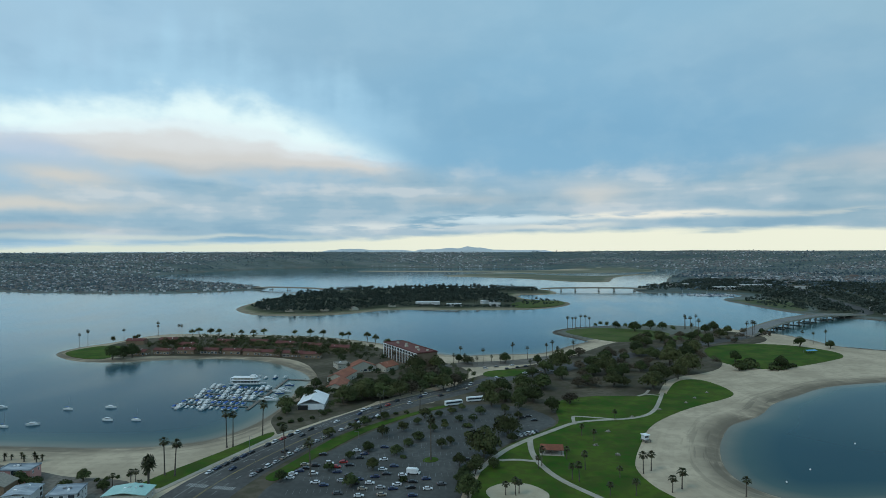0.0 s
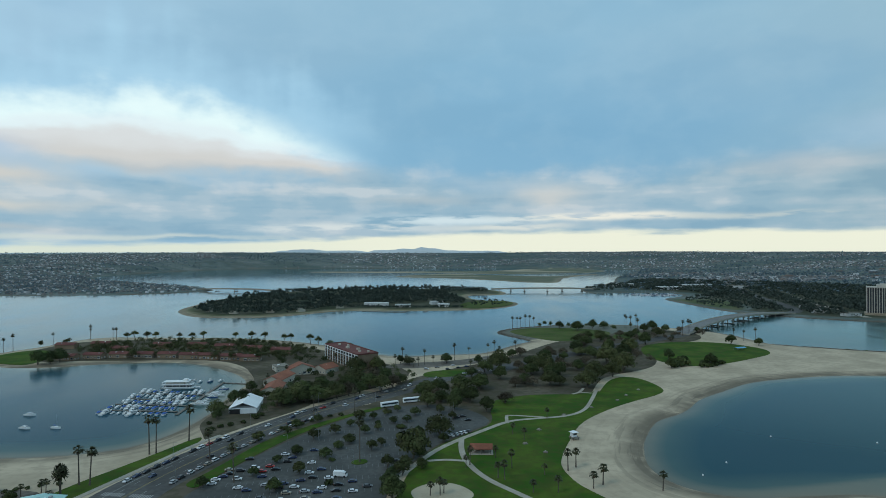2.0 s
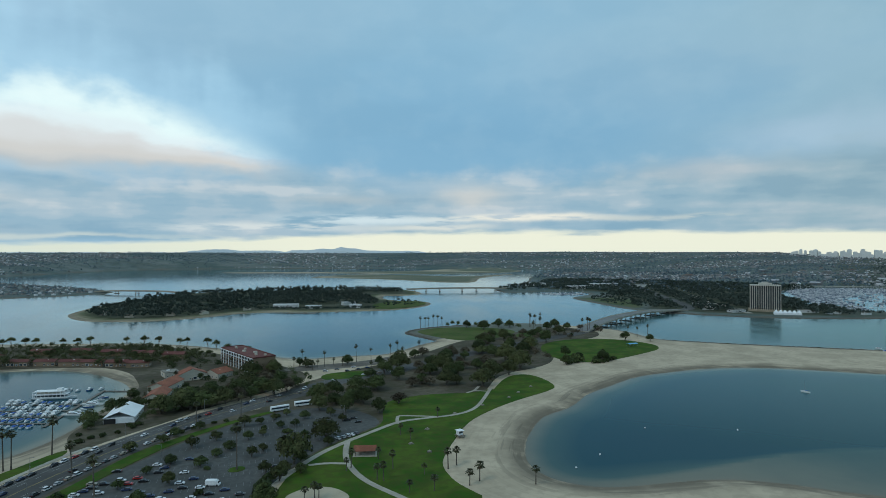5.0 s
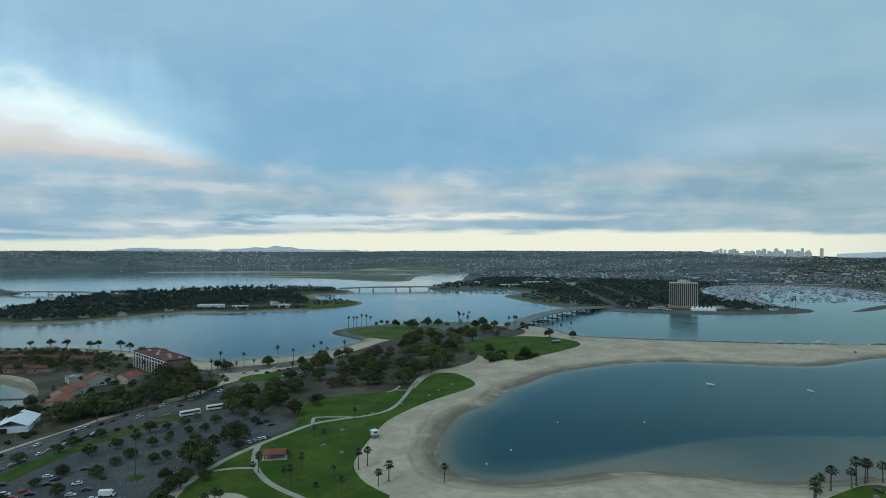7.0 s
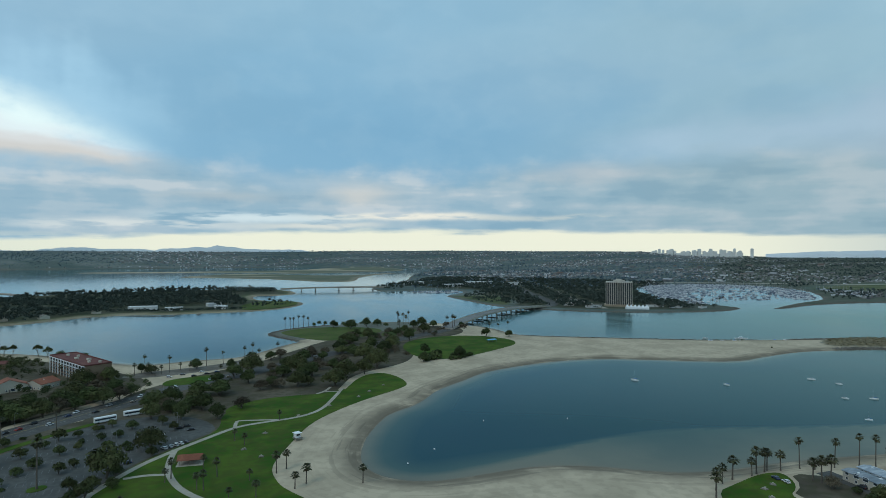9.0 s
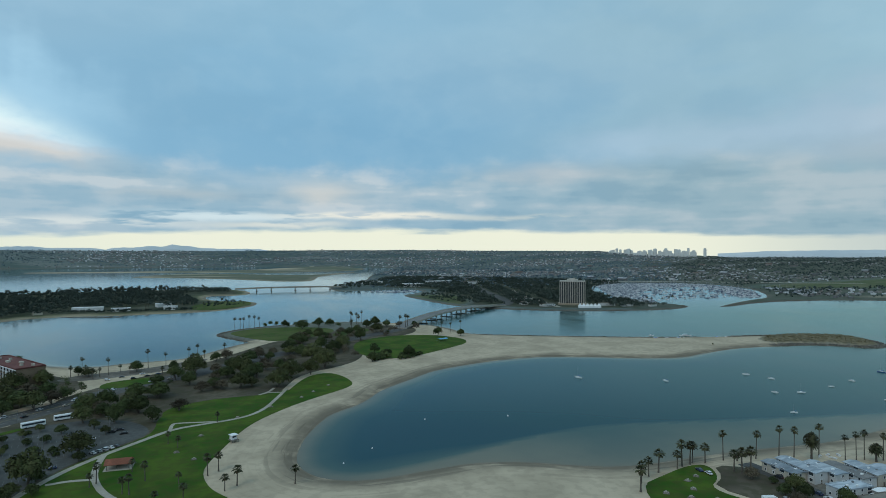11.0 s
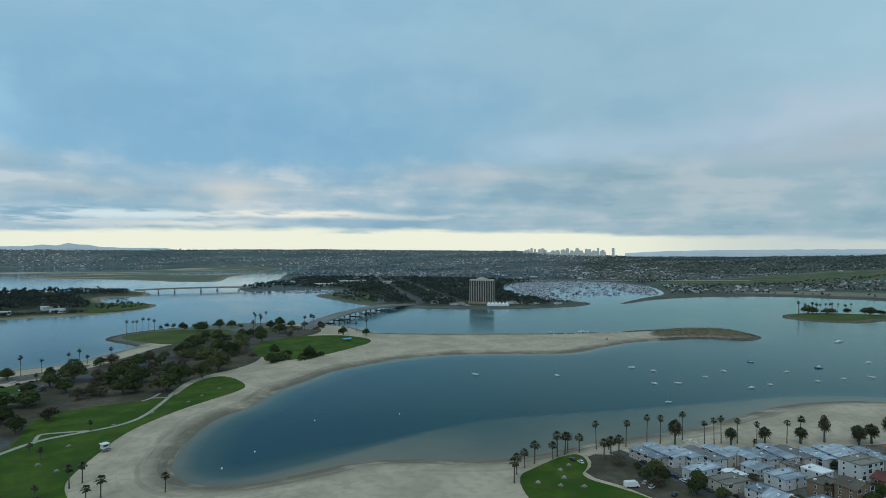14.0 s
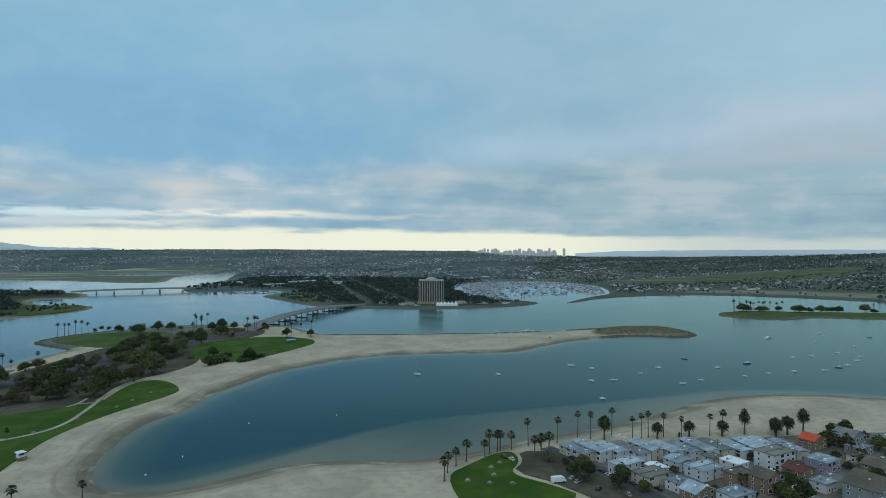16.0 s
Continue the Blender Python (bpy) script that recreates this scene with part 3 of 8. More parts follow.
# water: one sheet, with the depth of the bottom under it
wme, wused = grid_mesh("water", sd < 4, np.zeros(len(xy)))
depth = np.clip(-sd * 0.05, 0, 3.0)
shelf = np.clip(signed(xy, smooth(BAR)) / 9 + 0.4, 0, 1)
depth = depth * (1 - shelf) + np.minimum(depth, 0.10 + 0.008 * np.clip(-sd, 0, 60)) * shelf
point_attr(wme, "depth", depth[wused] / 3.0)
point_attr(wme, "inner", np.clip((xy[wused, 0] - 60) / 500, 0, 1))
point_attr(wme, "south", np.clip((xy[wused, 0] - 150) / 800, 0, 1) * np.clip((1100 - xy[wused, 1]) / 350, 0, 1))
point_attr(wme, "calm", np.clip((xy[wused, 1] - 1250) / 600, 0, 1))
w = bpy.data.materials.new("water")
w.use_nodes = True
gn, gl = w.node_tree.nodes, w.node_tree.links
gpos = gn.new("ShaderNodeNewGeometry").outputs["Position"]
dramp = gn.new("ShaderNodeValToRGB")
for i in range(3):
    dramp.color_ramp.elements.new(0.5)
for e, (p, col) in zip(dramp.color_ramp.elements, [(0.0, (0.19, 0.165, 0.12)), (0.07, (0.155, 0.155, 0.118)), (0.2, (0.055, 0.094, 0.087)), (0.5, (0.006, 0.046, 0.066)), (1.0, (0.003, 0.038, 0.064))]):
    e.position, e.color = p, (*col, 1)
gl.new(gattr("depth"), dramp.inputs[0])
wcol = gmix(gmul(gnoise(0.012, 0.4, 0.65), 0.3), dramp.outputs[0], (0.008, 0.054, 0.066))
wcol = gmix(gmul(gmul(gattr("inner"), gattr("depth")), 0.8), wcol, (0.010, 0.062, 0.054))
gn.remove(gn["Principled BSDF"])
ripple = gn.new("ShaderNodeBump")
ripple.inputs["Strength"].default_value, ripple.inputs["Distance"].default_value = 0.10, 0.2
gl.new(gnoise(0.55, 0.0, 1.0, 3), ripple.inputs["Height"])
rr = gn.new("ShaderNodeMapRange")
gl.new(gnoise(0.006, 0.35, 0.65, 3, 3.0, 20), rr.inputs[0])
rr.inputs[3].default_value, rr.inputs[4].default_value = 0.16, 0.25
sheltered = gn.new("ShaderNodeMath")
sheltered.operation = "SUBTRACT"
sheltered.inputs[0].default_value = 1.0
gl.new(gmul(gattr("calm"), 0.7), sheltered.inputs[1])
under = gn.new("ShaderNodeBsdfDiffuse")
gl.new(wcol, under.inputs[0])
shine = gn.new("ShaderNodeBsdfGlossy")
gl.new(gmix(gattr("south"), (0.84, 0.97, 1.0), (0.68, 0.845, 0.785)), shine.inputs["Color"])
gl.new(gmul(rr.outputs[0], sheltered.outputs[0]), shine.inputs["Roughness"])
gl.new(ripple.outputs[0], shine.inputs["Normal"])
fres = gn.new("ShaderNodeFresnel")
fres.inputs["IOR"].default_value = 1.33
wmixer = gn.new("ShaderNodeMixShader")
glint = gn.new("ShaderNodeValToRGB")
for i in range(4):
    glint.color_ramp.elements.new(0.5)
for e, (p, v) in zip(glint.color_ramp.elements, [(0.0, 0.0), (0.1, 0.045), (0.2, 0.10), (0.35, 0.27), (0.52, 0.55), (0.9, 1.0)]):
    e.position, e.color = p, (v, v, v, 1)
gl.new(fres.outputs[0], glint.inputs[0])
gl.new(glint.outputs[0], wmixer.inputs[0])
gl.new(under.outputs[0], wmixer.inputs[1])
gl.new(shine.outputs[0], wmixer.inputs[2])
gl.new(wmixer.outputs[0], gn["Material Output"].inputs[0])
wme.materials.append(w)
water = tagged(new("water", wme), "calm blue-grey bay water with pale shallows", "water", kind="structure")

# ---- building helpers ----


def part(name, bm, mat, parent=None, label="", flat=True):
    """Links a bmesh as one mesh object under a thing or a part."""
    me = bpy.data.meshes.new(name)
    bm.normal_update()
    bm.to_mesh(me)
    bm.free()
    me.materials.append(mat)
    if not flat:
        for p in me.polygons:
            p.use_smooth = True
    ob = new(name, me)
    if parent:
        ob.parent = parent
    if label:
        ob["label"] = label
    return ob


def share(name, me, parent, m=None):
    """Another object on a mesh that exists."""
    ob = new(name, me)
    ob.parent = parent
    if m is not None:
        ob.matrix_basis = m
    return ob


def box(bm, x0, x1, y0, y1, z0, z1, bevel=0.0):
    r = bmesh.ops.create_cube(bm, size=1)
    vs = r["verts"]
    bmesh.ops.scale(bm, vec=(x1 - x0, y1 - y0, z1 - z0), verts=vs)
    bmesh.ops.translate(bm, vec=((x0 + x1) / 2, (y0 + y1) / 2, (z0 + z1) / 2), verts=vs)
    if bevel:
        es = {e for v in vs for e in v.link_edges}
        bmesh.ops.bevel(bm, geom=list(es), offset=bevel, segments=1, affect="EDGES")
    return vs


def tube(bm, rings, sides=8, cap=True):
    """A tapered tube through (x, y, z, radius)."""
    loops = []
    for x, y, zz, r in rings:
        loops.append([bm.verts.new((x + r * math.cos(2 * math.pi * i / sides), y + r * math.sin(2 * math.pi * i / sides), zz)) for i in range(sides)])
    for a, b in zip(loops, loops[1:]):
        for i in range(sides):
            bm.faces.new((a[i], a[(i + 1) % sides], b[(i + 1) % sides], b[i]))
    if cap:
        bm.faces.new(loops[-1])
        bm.faces.new(loops[0][::-1])


def slab(name, pts, z0, z1, mat, label, category="lawn", rounds=2, parent=None):
    """A flat piece of ground with a plan outline and a real edge."""
    p = smooth(pts, rounds)
    area = np.sum(p[:, 0] * np.roll(p[:, 1], -1) - p[:, 1] * np.roll(p[:, 0], -1))
    if area < 0:
        p = p[::-1]
    bm = bmesh.new()
    a = [bm.verts.new((x, y, z0)) for x, y in p]
    b = [bm.verts.new((x, y, z1)) for x, y in p]
    f = bm.faces.new(b)
    for i in range(len(a)):
        j = (i + 1) % len(a)
        bm.faces.new((a[i], a[j], b[j], b[i]))
    bmesh.ops.triangulate(bm, faces=[f])
    ob = part(name, bm, mat, parent)
    return tagged(ob, label, category, kind="structure") if not parent else ob


def ribbon(name, pts, widths, z0, z1, mat, label, category="path", rounds=2):
    """A strip of paving along a plan line."""
    p = smooth(pts, rounds, closed=False)
    if isinstance(widths, (int, float)):
        widths = [widths, widths]
    wd = np.interp(np.linspace(0, 1, len(p)), np.linspace(0, 1, len(widths)), widths)
    d = np.gradient(p, axis=0)
    d /= np.linalg.norm(d, axis=1)[:, None] + 1e-9
    nrm = np.stack([-d[:, 1], d[:, 0]], 1)
    l, r = p + nrm * wd[:, None] / 2, p - nrm * wd[:, None] / 2
    bm = bmesh.new()
    rows = [[bm.verts.new((*q, zz)) for q, zz in ((l[i], z0), (l[i], z1), (r[i], z1), (r[i], z0))] for i in range(len(p))]
    for a, b in zip(rows, rows[1:]):
        for i in range(3):
            bm.faces.new((a[i], b[i], b[i + 1], a[i + 1]))
    bm.faces.new(rows[0])
    bm.faces.new(rows[-1][::-1])
    return tagged(part(name, bm, mat), label, category, kind="structure")


# ---- park, roads and lawns ----
T = 1.5
slab("park_soil", [(-30, 505), (20, 570), (60, 600), (100, 660), (150, 740), (230, 800), (300, 850), (350, 810), (330, 740), (250, 700), (225, 600), (200, 560), (150, 530), (130, 480), (110, 425), (60, 400), (52, 372), (25, 340), (-10, 300), (-60, 380), (-44, 430), (-36, 452), (-26, 480)],
     T - 0.3, T + 0.05, SOIL, "brown bare soil under park trees", "soil")
slab("resort_soil", [(-140, 440), (-150, 500), (-150, 520), (-185, 590), (-235, 618), (-340, 612), (-400, 600), (-440, 610), (-450, 690), (-430, 750), (-300, 755), (-200, 740), (-120, 670), (-60, 610), (-20, 560), (-20, 520), (-80, 440), (-120, 390)],
     T - 0.3, T + 0.05, SOIL, "dark planted resort ground on the point", "soil")
slab("verge_soil", [(-146, 398), (-142, 445), (-115, 452), (-80, 442), (-92, 415), (-106, 392), (-120, 366), (-127, 350), (-134, 364), (-143, 380)], T - 0.3, T + 0.055, SOIL, "brown trodden soil beside the boulevard", "soil")
slab("verge_soil", [(-124, 235), (-122, 290), (-113, 320), (-103, 350), (-89, 378), (-70, 405), (-48, 432), (-28, 442), (-22, 425), (-50, 395), (-78, 350), (-96, 300), (-102, 262), (-103, 235)], T - 0.3, T + 0.06, SOIL, "dark planted strip between boulevard and car park", "soil", 1)
slab("beach_yard", [(-48, 572), (-20, 566), (20, 580), (55, 598), (78, 640), (62, 640), (35, 614), (0, 600), (-36, 592)], T - 0.3, T + 0.07, YARD, "grey-brown paved car park behind the inner beach", "paving")
ROADLINE = [(-136, 235), (-133, 263), (-131, 278), (-127, 295), (-119, 321), (-109, 349), (-97, 375), (-84, 400), (-68, 425), (-50, 447), (-28, 472), (-8, 500), (14, 528), (60, 565), (120, 620), (190, 685), (255, 735), (319, 785), (345, 820)]
ribbon("road", ROADLINE, [32, 30, 26, 24, 22, 20, 20], T - 0.3, T + 0.09, ROAD, "grey asphalt boulevard with parked cars along it", "road")
ribbon("side_road", [(14, 528), (40, 545), (62, 552), (75, 575)], 12, T - 0.3, T + 0.10, ROAD, "grey asphalt side road by the beach lawn", "road")
slab("car_park", [(-105, 262), (-105, 275), (-99, 291), (-93, 315), (-85, 335), (-76, 357), (-63, 380), (-52, 398), (-36, 416), (-20, 430), (0, 433), (24, 425), (38, 405), (42, 387), (28, 370), (12, 350), (0, 330), (-8, 305), (-14, 280), (-16, 230), (-104, 230)],
     T - 0.3, T + 0.12, ASPHALT, "large dark asphalt car park with tree rows", "car park", 1)
slab("median_lawn", [(-112, 285), (-106, 300), (-98, 332), (-91, 354), (-74, 380), (-57, 403), (-34, 429), (-28, 426), (-52, 402), (-76, 364), (-86, 338), (-95, 312), (-101, 290), (-104, 280)],
     T - 0.3, T + 0.22, GRASS, "narrow green lawn strip beside the boulevard")
slab("park_lawn", [(-13, 235), (-7, 300), (2, 330), (14, 350), (30, 369), (44, 388), (43, 425), (60, 452), (120, 465), (136, 480), (126, 446), (112, 414), (85, 388), (62, 330), (62, 235)], T - 0.3, T + 0.11, GRASS, "green lawn between car park and paths")
slab("yard_ground", [(334, 214), (345, 217), (370, 206), (395, 192), (450, 168), (500, 150), (570, 105), (560, 40), (326, 40)], T - 0.3, T + 0.10, YARD, "grey-brown paved yards between the beach houses", "paving", 1)
slab("yard_ground", [(-300, 288), (-262, 296), (-232, 288), (-205, 279), (-178, 279), (-166, 270), (-160, 220), (-300, 220)], T - 0.3, T + 0.10, YARD, "grey-brown paved yards behind the beach", "paving", 1)
slab("main_lawn", [(88, 262), (79, 277), (74, 288), (71, 308), (75, 325), (84, 350), (98, 386), (122, 416), (146, 439), (178, 464), (187, 480), (183, 515), (172, 530), (153, 518), (134, 475), (124, 448), (108, 414), (94, 401), (73, 395), (52, 385), (38, 368), (27, 347), (24, 321), (27, 305), (38, 288), (50, 262)],
     T - 0.3, T + 0.15, GRASS, "wide bright green lawn along the beach")
slab("far_lawn", [(49, 446), (61, 456), (85, 464), (120, 463), (114, 439), (106, 420), (90, 409), (69, 405), (52, 410), (44, 430)], T - 0.3, T + 0.15, GRASS, "green lawn between path and park trees")
slab("point_lawn", [(222, 640), (235, 690), (262, 718), (300, 732), (344, 722), (370, 680), (362, 645), (334, 622), (292, 592), (258, 573), (235, 582), (224, 605)], T - 0.3, T + 0.15, GRASS, "green lawn ending in a point by the bridge")
slab("tip_lawn", [(97, 821), (110, 845), (137, 862), (174, 865), (215, 850), (240, 815), (215, 770), (190, 748), (150, 730), (125, 765)], T - 0.3, T + 0.15, MEADOW, "green lawn on the rocky tip of the park")
slab("tip_lawn", [(217, 748), (236, 799), (267, 825), (285, 800), (265, 770)], T - 0.3, T + 0.16, MEADOW, "green lawn near the bridge road")
slab("beach_lawn", [(-9, 540), (0, 556), (41, 566), (37, 538), (-2, 522)], T - 0.3, T + 0.16, GRASS, "small green lawn beside the road bend")
slab("near_lawn", [(-9, 285), (4, 314), (19, 314), (23, 299), (33, 281), (45, 262), (45, 235), (-9, 235)], T - 0.3, T + 0.15, GRASS, "green lawn round the play area")
slab("islet_lawn", [(1080, 575), (1115, 598), (1190, 586), (1222, 540), (1282, 495), (1392, 410), (1480, 310), (1425, 297), (1254, 416), (1215, 456), (1167, 502), (1122, 494), (1092, 504), (1068, 537)], 1.4, 2.14, MEADOW, "patchy green lawn over the low islet")
slab("corner_lawn", [(6, 321), (18, 345), (19, 322)], T - 0.3, T + 0.15, GRASS, "small triangular lawn between paths", rounds=1)
slab("resort_lawn", [(-460, 618), (-466, 640), (-452, 680), (-420, 670), (-385, 590), (-423, 592)], T - 0.3, T + 0.15, GRASS, "green lawn at the resort's rounded tip")
slab("shore_lawn", [(-170, 262), (-163, 287), (-155, 305), (-146, 327), (-134, 361), (-129, 352), (-136, 322), (-145, 293), (-152, 270)], T - 0.3, T + 0.17, GRASS, "green verge between beach and boulevard")
slab("shore_park_lawn", [(247, 175), (262, 217), (280, 223), (302, 230), (314, 228), (306, 212), (290, 203), (299, 180), (302, 160)], T - 0.3, T + 0.17, GRASS, "green lawn of a small beach park")
slab("small_car_park", [(316, 226), (331, 216), (334, 190), (328, 163), (317, 120), (303, 120), (303, 178), (294, 204), (308, 212)], T - 0.3, T + 0.13, SOIL, "brown dirt car park beside the houses", "car park", 1)
ribbon("street", [(333, 222), (333, 190), (328, 150), (322, 90)], 9, T - 0.3, T + 0.16, ROAD, "narrow asphalt street behind the beach houses", "road")
slab("play_area", [(-5, 276), (2, 285), (11, 288), (20, 284), (27, 272), (18, 262), (2, 262)], T - 0.3, T + 0.2, PLAYSAND, "pale oval sand play area", "play area")
slab("planter_island", [(-37, 313), (-36, 318), (-31, 320), (-28, 317), (-29, 313), (-33, 311)], T - 0.2, T + 0.3, GRASS, "kerbed green planter in the car park")
ribbon("path", [(-14, 280), (-11, 292), (4, 329), (18, 350), (36, 371), (53, 391), (68, 396), (94, 402), (109, 417), (122, 450), (132, 478)], [3.0, 3.5, 3.0, 2.6], T - 0.3, T + 0.22, CONCRETE, "pale concrete path winding through the lawns")
ribbon("path", [(22, 356), (21, 335), (23, 316), (31, 293), (47, 272), (60, 255)], 3.2, T - 0.3, T + 0.21, CONCRETE, "pale concrete path through the main lawn")
ribbon("path", [(3, 317), (12, 319), (22, 317)], 2.6, T - 0.3, T + 0.20, CONCRETE, "short pale concrete link path")
ribbon("path", [(-157, 255), (-148, 285), (-138, 318), (-129, 348), (-122, 362)], 3.0, T - 0.3, T + 0.20, CONCRETE, "pale concrete path beside the boulevard")
ribbon("path", [(110, 464), (117, 470), (123, 484)], 2.2, T - 0.3, T + 0.20, CONCRETE, "pale concrete path at the lawn's edge")
ribbon("path", [(117, 470), (129, 466)], 2.0, T - 0.3, T + 0.19, CONCRETE, "short pale concrete link path", rounds=0)
ribbon("path", [(52, 386), (53, 403), (55, 405), (74, 401), (80, 399)], 2.2, T - 0.3, T + 0.19, CONCRETE, "pale concrete fork of the lawn path", rounds=1)

# ---- plants ----
rng = np.random.default_rng(7)


def ground_z(x, y):
    """The height of the ground sheet."""
    i = np.clip(np.searchsorted(gx, x) - 1, 0, len(gx) - 2)
    j = np.clip(np.searchsorted(gy, y) - 1, 0, len(gy) - 2)
    u, v = (x - gx[i]) / (gx[i + 1] - gx[i]), (y - gy[j]) / (gy[j + 1] - gy[j])
    Z = z.reshape(X.shape)
    return (Z[j, i] * (1 - u) + Z[j, i + 1] * u) * (1 - v) + (Z[j + 1, i] * (1 - u) + Z[j + 1, i + 1] * u) * v


def mesh_from(name, co, faces, mats, slots=None):
    """A mesh from arrays; faces of three or four corners, each kind in an array of its own."""
    me = bpy.data.meshes.new(name)
    me.vertices.add(len(co))
    me.vertices.foreach_set("co", np.ascontiguousarray(co, np.float32).ravel())
    idx = np.concatenate([f.ravel() for f in faces])
    size = np.concatenate([np.full(len(f), f.shape[1]) for f in faces])
    me.loops.add(len(idx))
    me.loops.foreach_set("vertex_index", idx.astype(np.int32))
    me.polygons.add(len(size))
    me.polygons.foreach_set("loop_start", np.concatenate([[0], np.cumsum(size)[:-1]]).astype(np.int32))
    if slots is not None:
        me.polygons.foreach_set("material_index", slots.astype(np.int32))
    me.update(calc_edges=True)
    for m in mats:
        me.materials.append(m)
    return me


def leaves(lobes, n, size, squash=0.8, inner=0.7):
    """Leaf clumps as small tilted quads over round lobes (x, y, z, r)."""
    lobes = np.asarray(lobes, float)
    pick = rng.choice(len(lobes), n, p=lobes[:, 3] ** 2 / (lobes[:, 3] ** 2).sum())
    d = rng.normal(size=(n, 3))
    d /= np.linalg.norm(d, axis=1)[:, None]
    d[:, 2] = np.where(d[:, 2] < -0.5, -d[:, 2], d[:, 2])
    c = lobes[pick, :3] + d * (lobes[pick, 3] * rng.uniform(inner, 1.05, n))[:, None] * (1, 1, squash)
    nrm = d + rng.normal(size=(n, 3)) * 0.25
    nrm /= np.linalg.norm(nrm, axis=1)[:, None]
    a = np.cross(nrm, rng.normal(size=(n, 3)))
    a /= np.linalg.norm(a, axis=1)[:, None]
    b = np.cross(nrm, a)
    s = (size * rng.uniform(0.6, 1.3, n))[:, None] / 2
    co = np.stack([c - a * s - b * s * 0.8, c + a * s * 0.9 - b * s, c + a * s + b * s * 0.9, c - a * s * 0.8 + b * s], 1).reshape(-1, 3)
    return co, np.arange(4 * n).reshape(-1, 4)


class Kind:
    """A thing that is built once; the first call of put() places it, the rest copy it."""

    def __init__(self, ob):
        self.ob, self.used = ob, False

    def put(self, m, label="", group=""):
        if self.used:
            ob = copy_thing(self.ob, m)
        else:
            ob, self.used = self.ob, True
            ob.matrix_basis = m
        if label:
            ob["label"] = label
        if group:
            ob["group"] = group
        return ob


def at(x, y, turn=0.0, size=1.0, zz=None, tall=1.0):
    return pose(x, y, ground_z(x, y) - 0.05 if zz is None else zz, 0, 0, turn) @ Matrix.Diagonal((size, size, size * tall, 1))


def broad_tree(h, wdt, mat, label, n=520, leaf=0.75, lobes=9, trunk=0.35, low=0.3, open_crown=0.7, category="tree"):
    """A tapered trunk with limbs and an uneven crown of leaf clumps."""
    root = tagged(new("tree"), label, category)
    bm = bmesh.new()
    lean = rng.uniform(-0.4, 0.4, 2)
    tube(bm, [(0, 0, -0.2, trunk * 1.3), (lean[0] * 0.3, lean[1] * 0.3, h * low * 0.6, trunk), (lean[0], lean[1], h * (low + 0.25), trunk * 0.5)], 7)
    spots = []
    for i in range(lobes):
        a = 2 * math.pi * (i / lobes) + rng.uniform(-0.4, 0.4)
        r = wdt / 2 * rng.uniform(0.35, 0.72) if i else 0
        zc = h * (low + 0.2 + (0.62 - low) * math.sqrt(max(0.0, 1 - (r / (wdt * 0.38)) ** 2)) * rng.uniform(0.3, 1.0)) if i else h * 0.8
        spots.append((r * math.cos(a), r * math.sin(a), zc, wdt * rng.uniform(0.19, 0.29)))
    for x, y, zc, r in spots[1:6]:
        tube(bm, [(lean[0] * 0.4, lean[1] * 0.4, h * low * 0.7, trunk * 0.45), (x * 0.5, y * 0.5, (h * low + zc) / 2, trunk * 0.3), (x, y, zc, trunk * 0.12)], 5, cap=False)
    part("trunk", bm, BARK, root)
    co, q = leaves(spots, n, leaf, 0.75, open_crown)
    crown = new("crown", mesh_from("crown", co, [q], [mat]))
    crown.parent = root
    return Kind(root)


def fan_palm(h, label, lean=0.0, crown_r=2.2, skirt=True):
    """A tall bare trunk with a small round head of fan leaves."""
    root = tagged(new("palm_tree"), label, "palm tree")
    bm = bmesh.new()
    tube(bm, [(0, 0, -0.2, 0.42), (lean * 0.2, 0, h * 0.1, 0.30), (lean * 0.5, 0, h * 0.5, 0.24), (lean, 0, h, 0.19)], 8)
    part("trunk", bm, BARK, root)

    def head(n, el0, el1, length, width, droop):
        co, q = [], []
        for i in range(n):
            a, e = rng.uniform(0, 2 * math.pi), math.radians(rng.uniform(el0, el1))
            ln = length * rng.uniform(0.8, 1.15)
            d = np.array([math.cos(a) * math.cos(e), math.sin(a) * math.cos(e), math.sin(e)])
            s = np.array([-math.sin(a), math.cos(a), 0.0])
            base = np.array([lean, 0, h])
            for r0, r1, w0, w1, dz0, dz1 in ((0.0, 0.45, 0.05, 0.05, 0, 0), (0.45, 0.75, 0.15, 1.0, 0, -droop * 0.3), (0.75, 1.0, 1.0, 0.55, -droop * 0.3, -droop)):
                k = len(co)
                for r, w, dz in ((r0, w0, dz0), (r1, w1, dz1)):
                    p = base + d * ln * r + (0, 0, dz * ln)
                    co += [p - s * width * w / 2, p + s * width * w / 2]
                q.append((k, k + 1, k + 3, k + 2))
        return np.array(co), np.array(q)

    co, q = head(58, -30, 80, crown_r, 0.95, 0.25)
    ob = new("crown", mesh_from("crown", co, [q], [PALM]))
    ob.parent = root
    if skirt:
        co, q = head(18, -75, -35, crown_r * 0.75, 0.7, 0.1)
        ob = new("dead_frond_skirt", mesh_from("dead_frond_skirt", co, [q], [DEAD]))
        ob.parent, ob["label"] = root, "dry brown hanging fronds"
    return Kind(root)


